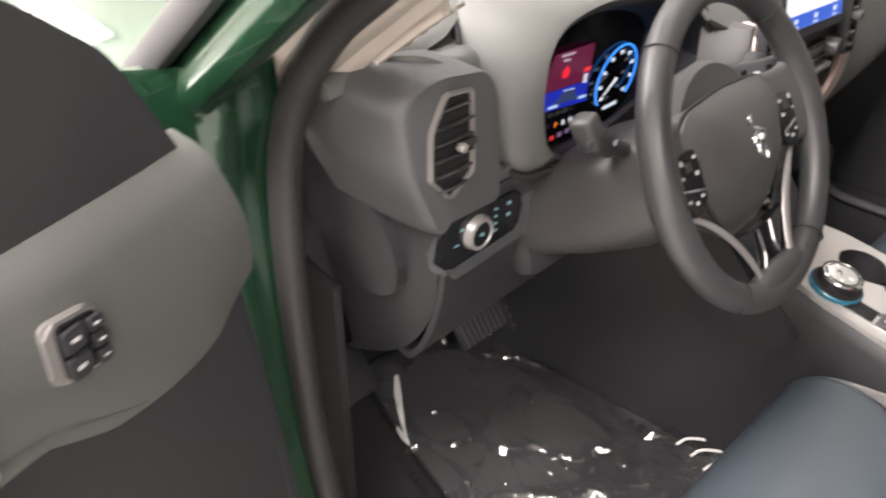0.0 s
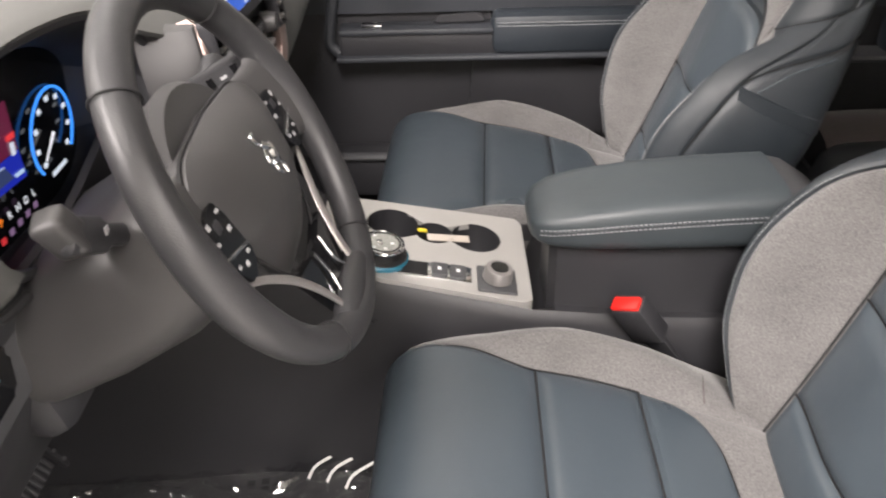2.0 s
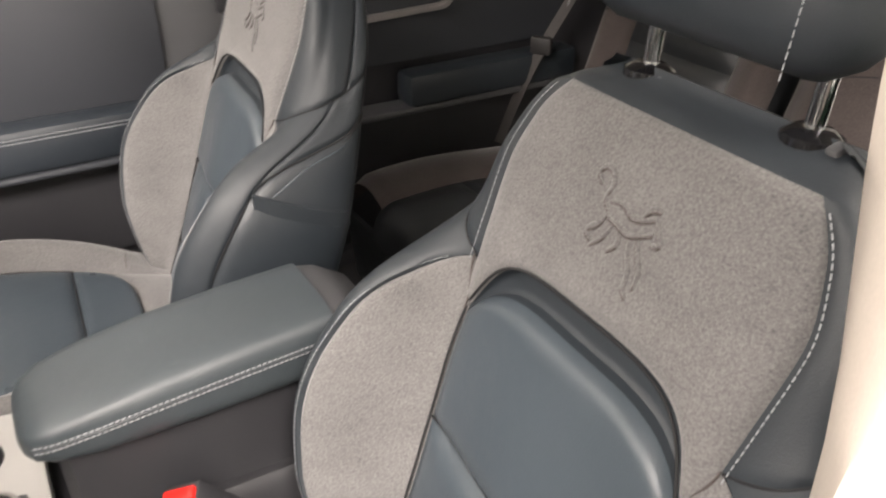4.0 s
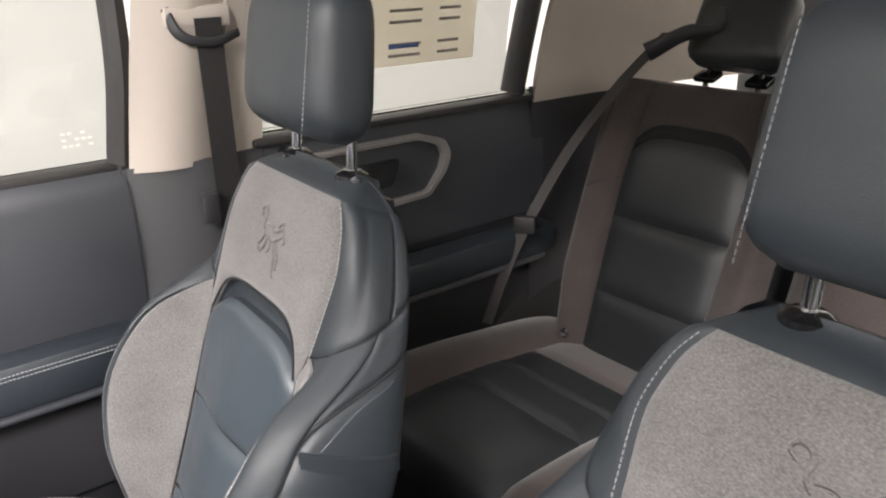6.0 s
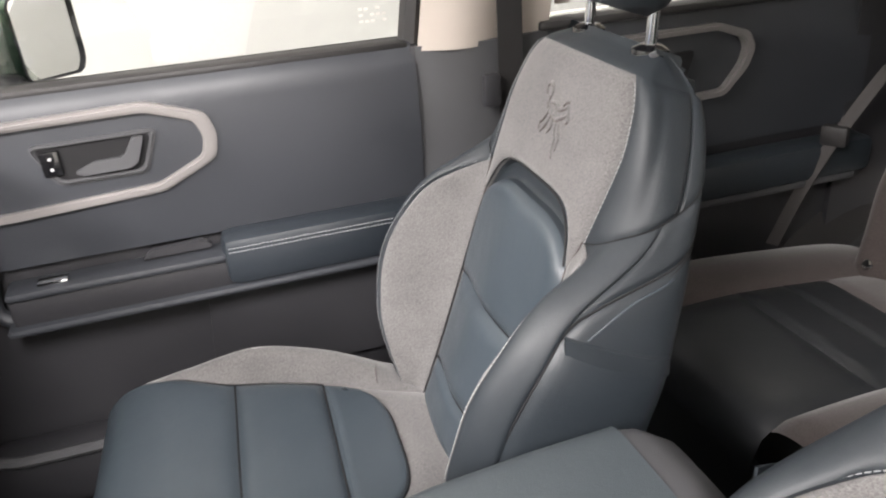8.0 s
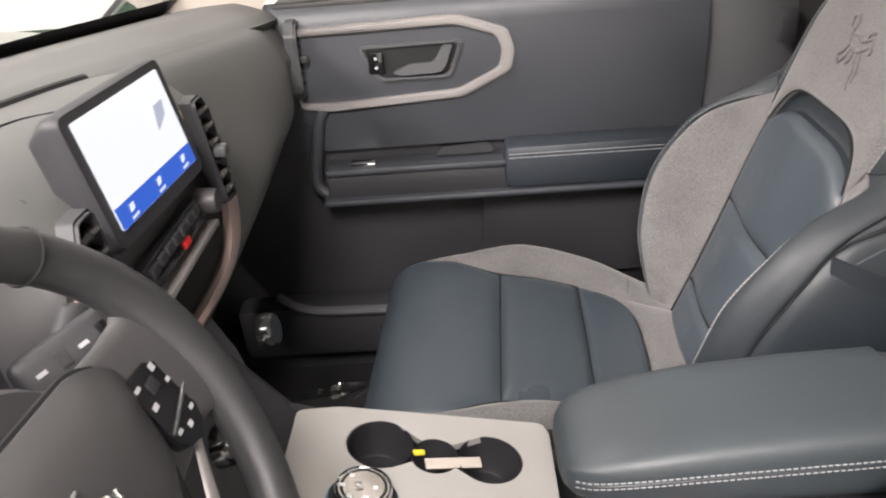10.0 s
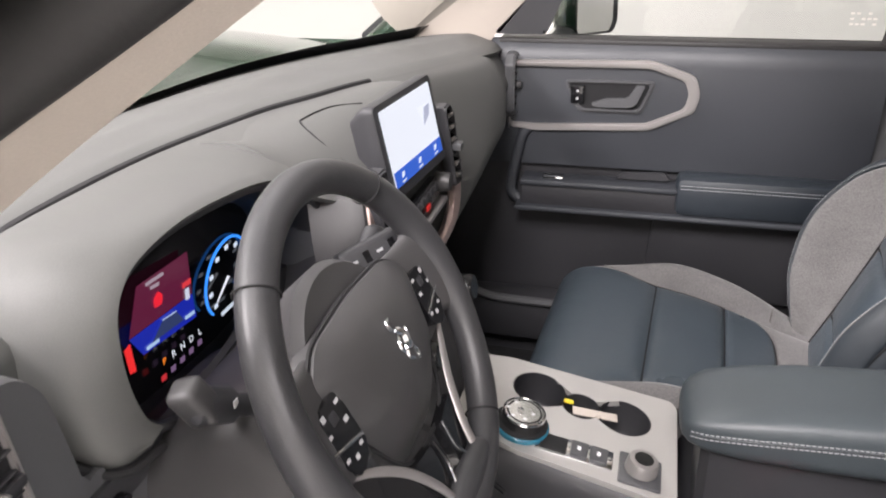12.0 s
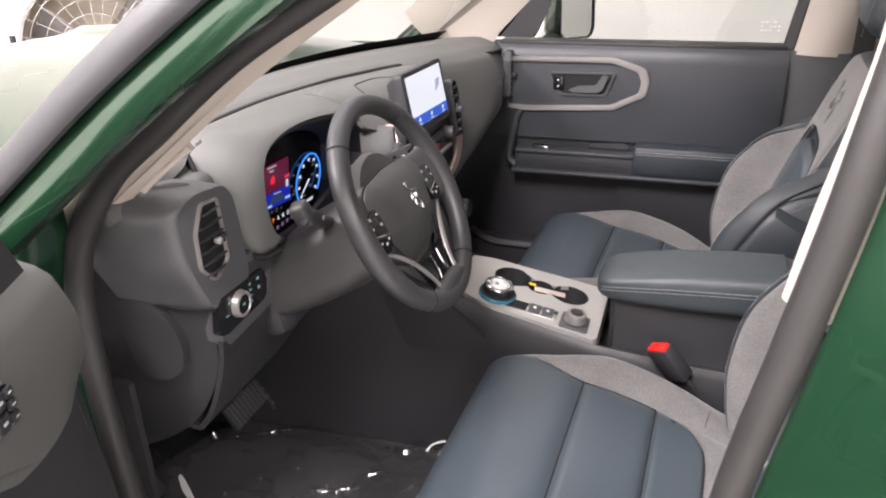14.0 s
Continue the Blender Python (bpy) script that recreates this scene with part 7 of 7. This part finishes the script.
# ---------- footwell ----------
kick = part("kick_panel", grid(lambda u, v: Vector((-0.655 + 0.04 * u, 0.335 + 0.45 * u, 0.40 + 0.46 * v)), 8, 8, thick=0.01), CARPET, car, "black kick panel")
part("scuff_lip", tube(catmull([(-0.655, 0.45, 0.41), (-0.66, 0.25, 0.415), (-0.665, 0.0, 0.42), (-0.665, -0.3, 0.42)], 20), 0.018, 8), PLASTIC_LOW, car)
pedals = thing("pedals", "black ribbed brake and accelerator pedals", "pedal")
brake = part("brake_pad", rbox((0, 0, 0), (0.115, 0.055, 0.014), 0.006), PLASTIC_LOW, pedals, "black brake pedal")
brake.matrix_basis = pose(-0.282, 0.425, 0.541, 55, 0, 0)
for k in range(9):
    part("rib", rbox((-0.048 + 0.012 * k, 0, 0.009), (0.005, 0.048, 0.005), 0.0015), PLASTIC, brake)
part("brake_arm", tube([(-0.282, 0.435, 0.56), (-0.282, 0.52, 0.68)], 0.011, 8), PLASTIC_LOW, pedals)
accel = part("accelerator_pad", rbox((0, 0, 0), (0.045, 0.13, 0.012), 0.005), PLASTIC_LOW, pedals, "black accelerator pedal")
accel.matrix_basis = pose(-0.146, 0.47, 0.50, 58, 0, 0)
for k in range(6):
    part("rib", rbox((0, -0.05 + 0.02 * k, 0.008), (0.038, 0.006, 0.004), 0.0015), PLASTIC, accel)
part("foot_rest", rbox((-0.475, 0.60, 0.47), (0.09, 0.05, 0.17), 0.01, (-40, 0, 0)), PLASTIC_LOW, pedals, "black foot rest")

# carpet mats under clear film
FILM = clear_glass("clear_film", (0.86, 0.86, 0.87), 0.06, 0.11)
nt = FILM.node_tree
rip = nt.nodes.new("ShaderNodeTexNoise")
rip.inputs["Scale"].default_value, rip.inputs["Detail"].default_value, rip.inputs["Distortion"].default_value = 30, 3, 0.8
bmp = nt.nodes.new("ShaderNodeBump")
bmp.inputs["Strength"].default_value, bmp.inputs["Distance"].default_value = 1.0, 0.016
nt.links.new(rip.outputs["Fac"], bmp.inputs["Height"])
for n in nt.nodes:
    if n.bl_idname in ("ShaderNodeBsdfGlossy", "ShaderNodeLayerWeight"):
        nt.links.new(bmp.outputs[0], n.inputs["Normal"])


# lighter than the floor carpet: the film's pale veil is in this colour
MAT = surface("veiled_mat_pile", (0.034, 0.034, 0.036), 0.9, grain=600, bump=0.5, vary=0.25, dist=0.003)


def floor_mat(name, label, corners, seed):
    """A carpet mat with crumpled clear film over it; corners go round from the rear left."""
    mat_ob = thing(name, label, "floor mat", group="floor mats")
    q = [Vector((x, y, 0)) for x, y in corners]
    flat = lambda u, v: (q[0].lerp(q[1], u)).lerp(q[3].lerp(q[2], u), v)
    part("carpet", prism(rounded([(p.x, p.y) for p in q], 0.05), lambda a, b, d: Vector((a, b, 0.381 + d + 0.35 * max(0, b - 0.50))), 0.012, 0.004), MAT, mat_ob, "black carpet")

    def sheet(u, v):
        p = flat(-0.04 + 1.08 * u, -0.04 + 1.08 * v)
        n1 = noise.noise(Vector((p.x * 9 + seed, p.y * 9, 0.3)))
        n2 = noise.noise(Vector((p.x * 26 + seed, p.y * 20, 1.3)))
        n3 = abs(noise.noise(Vector((p.x * 14, p.y * 11 + seed, 2.3))))
        n4 = abs(noise.noise(Vector((p.x * 34 + p.y * 12, p.y * 22 - seed, 4.1))))
        edge = max(abs(2 * u - 1), abs(2 * v - 1)) ** 10
        p.z = 0.398 + 0.35 * max(0, p.y - 0.50) + 0.006 * max(0, n1) + 0.004 * max(0, n2) + 0.012 * (1 - n3) ** 9 + 0.006 * (1 - n4) ** 8 + 0.010 * edge * (0.5 + n2)
        return p

    film = part("film", grid(sheet, 130, 130), FILM, mat_ob, "crumpled clear plastic film")
    film.visible_shadow = False
    return mat_ob, flat


mat_d, flat_d = floor_mat("floor_mat", "black carpet mat under crumpled clear film", [(-0.60, -0.05), (-0.145, -0.05), (-0.120, 0.52), (-0.43, 0.60)], 0.0)
floor_mat("floor_mat", "black passenger carpet mat under clear film", [(0.15, -0.05), (0.60, -0.05), (0.45, 0.60), (0.13, 0.52)], 5.0)
# printed lines on the film, not legible, and its white label strips
def print_line(x0, y0, x1, y1, w, material, seed):
    a, b = Vector((x0, y0, 0)), Vector((x1, y1, 0))
    d, n_bars = (b - a).normalized(), 0.0
    random.seed(seed)
    while n_bars < (b - a).length:
        step = random.uniform(0.008, 0.020)
        for row in (-0.011, 0.011):
            p = a + d * (n_bars + step * 0.4) + Vector((-d.y, d.x, 0)) * row
            part("printed_bar", rbox((p.x, p.y, 0.3962), (step * 0.7, w, 0.0006), 0, (0, 0, math.degrees(math.atan2(d.y, d.x)))), material, mat_d)
        n_bars += step


print_line(-0.296, 0.404, -0.305, 0.235, 0.012, DARK, 1)
print_line(-0.30, 0.135, -0.165, 0.150, 0.012, DARK, 2)
print_line(-0.50, 0.39, -0.53, 0.27, 0.012, DARK, 3)
print_line(-0.47, 0.10, -0.42, 0.02, 0.012, DARK, 4)
print_line(-0.484, 0.245, -0.326, 0.218, 0.009, surface("grey_print", (0.42, 0.42, 0.42), 0.5, bump=0), 5)
white_film = surface("white_label", (0.80, 0.80, 0.78), 0.4, bump=0)
part("label_strip", tube(catmull([(-0.395, 0.535, 0.415), (-0.43, 0.49, 0.412), (-0.47, 0.435, 0.408), (-0.485, 0.40, 0.405)], 16), [0.011, 0.012, 0.013, 0.013, 0.013, 0.013, 0.012, 0.012, 0.011, 0.010, 0.009, 0.008, 0.006, 0.005, 0.003, 0.001], 6, flat=0.12), white_film, mat_d, "white label strip")
for k, (x, y) in enumerate(((-0.145, 0.06), (-0.152, 0.03), (-0.165, 0.0))):
    part("label_strip", tube(catmull([(x - 0.02, y + 0.01, 0.408), (x, y, 0.414), (x + 0.03, y - 0.03, 0.408)], 8), 0.0024, 6, flat=0.2), white_film, mat_d)
# ---------- passenger's outside mirror ----------
mirror = thing("outside_mirror", "black outside mirror with a bright glass", "mirror")
MM = look((0.905, -0.050, 1.172), (0.32, -0.80, 1.20))
mo = rounded([(-0.066, -0.064), (0.054, -0.070), (0.068, -0.048), (0.068, 0.060), (0.04, 0.070), (-0.066, 0.070)], 0.020, 6)
on_m = lambda a, b, d=0.0: MM @ Vector((-a, b, -d))
part("housing", loft([[on_m(a * k, b * k, d) for a, b in mo] for d, k in ((0.004, 1.0), (0.008, 0.97), (0.0, 0.93))], cap=False), PLASTIC_LOW, mirror, "black housing rim")
part("housing_shell", loft([[on_m(a * k, b * k, d) for a, b in mo] for d, k in ((0.004, 1.0), (-0.03, 1.02), (-0.07, 0.92), (-0.10, 0.6), (-0.105, 0.1))], cap=False), PAINT, mirror, "green housing")
part("mirror_glass", prism([(a * 0.93, b * 0.93) for a, b in mo], lambda a, b, d: on_m(a, b, -0.002 + d), 0.003, 0), MIRROR, mirror, "bright mirror glass")
part("mirror_foot", rbox((0.83, 0.01, 1.105), (0.14, 0.05, 0.04), 0.012), PLASTIC_LOW, mirror)

# ---------- drum fan against the far wall ----------
fan = thing("drum_fan", "large grey drum fan standing on the showroom floor", "fan")
FC, FN = Vector((2.45, 3.05, 0.74)), (Vector((-1.4, -0.4, 0.9)) - Vector((2.45, 3.05, 0.74))).normalized()
FX = FN.cross(Vector((0, 0, 1))).normalized()
FY = FX.cross(FN)
on_fan = lambda a, b, d=0.0: FC + FX * a + FY * b + FN * d
FAN_R = 0.42
part("drum", loft([[on_fan(k * math.cos(q), k * math.sin(q), d) for q in np.linspace(0, 2 * math.pi, 49)[:-1]] for d, k in ((-0.16, FAN_R), (0.16, FAN_R), (0.16, FAN_R - 0.02), (-0.16, FAN_R - 0.02))], cap=False), surface("fan_grey", (0.25, 0.24, 0.23), 0.5, bump=0.05), fan, "grey drum")
part("drum_back", lathe([(0, 0), (FAN_R - 0.02, 0)], Matrix.Translation(on_fan(0, 0, -0.12)) @ FN.to_track_quat("Z", "Y").to_matrix().to_4x4(), 32), surface("fan_beige", (0.50, 0.45, 0.38), 0.6, bump=0.05), fan, "beige blades behind the guard")
for k in range(24):
    q = 2 * math.pi * k / 24
    part("guard_wire", tube([on_fan(0.06 * math.cos(q), 0.06 * math.sin(q), 0.16), on_fan((FAN_R - 0.01) * math.cos(q), (FAN_R - 0.01) * math.sin(q), 0.16)], 0.003, 6), SATIN, fan)
for rr in (0.12, 0.20, 0.28, 0.36):
    part("guard_ring", tube([on_fan(rr * math.cos(q), rr * math.sin(q), 0.163) for q in np.linspace(0, 2 * math.pi, 41)[:-1]], 0.003, 6, closed=True), SATIN, fan)
for k in range(3):
    q = 2 * math.pi * k / 3 + 0.5
    part("fan_blade", loft([[on_fan(r * math.cos(q + t), r * math.sin(q + t), -0.05 + t * 0.2) for t in (-0.3, 0.3)] + [on_fan(r * math.cos(q + 0.3), r * math.sin(q + 0.3), 0.02), on_fan(r * math.cos(q - 0.3), r * math.sin(q - 0.3), -0.10)] for r in (0.08, 0.36)]), SATIN, fan)
part("fan_hub", lathe([(0.0, 0.03), (0.06, 0.02), (0.07, -0.05)], Matrix.Translation(on_fan(0, 0, 0.14)) @ FN.to_track_quat("Z", "Y").to_matrix().to_4x4(), 24), PLASTIC_LOW, fan)
for s in (-1, 1):
    part("fan_stand", tube(catmull([on_fan(s * (FAN_R + 0.03), 0.10, 0), on_fan(s * (FAN_R + 0.03), -0.2, 0), Vector((*on_fan(s * 0.40, 0, 0).xy, 0.03)), Vector((*on_fan(s * 0.40, 0, 0.3).xy, 0.03))], 20), 0.018, 8), PLASTIC_LOW, fan, "black tube stand")

# small printed marks on the passenger's window
faint = surface("etched_glass", (0.62, 0.60, 0.56), 0.7, bump=0)
random.seed(9)
for row in range(3):
    for k in range(5):
        if random.random() < 0.7:
            part("glass_mark", rbox((0.758, -0.545 - 0.010 * k, 1.160 + 0.010 * row), (0.0006, 0.007, 0.004), 0), faint, car)
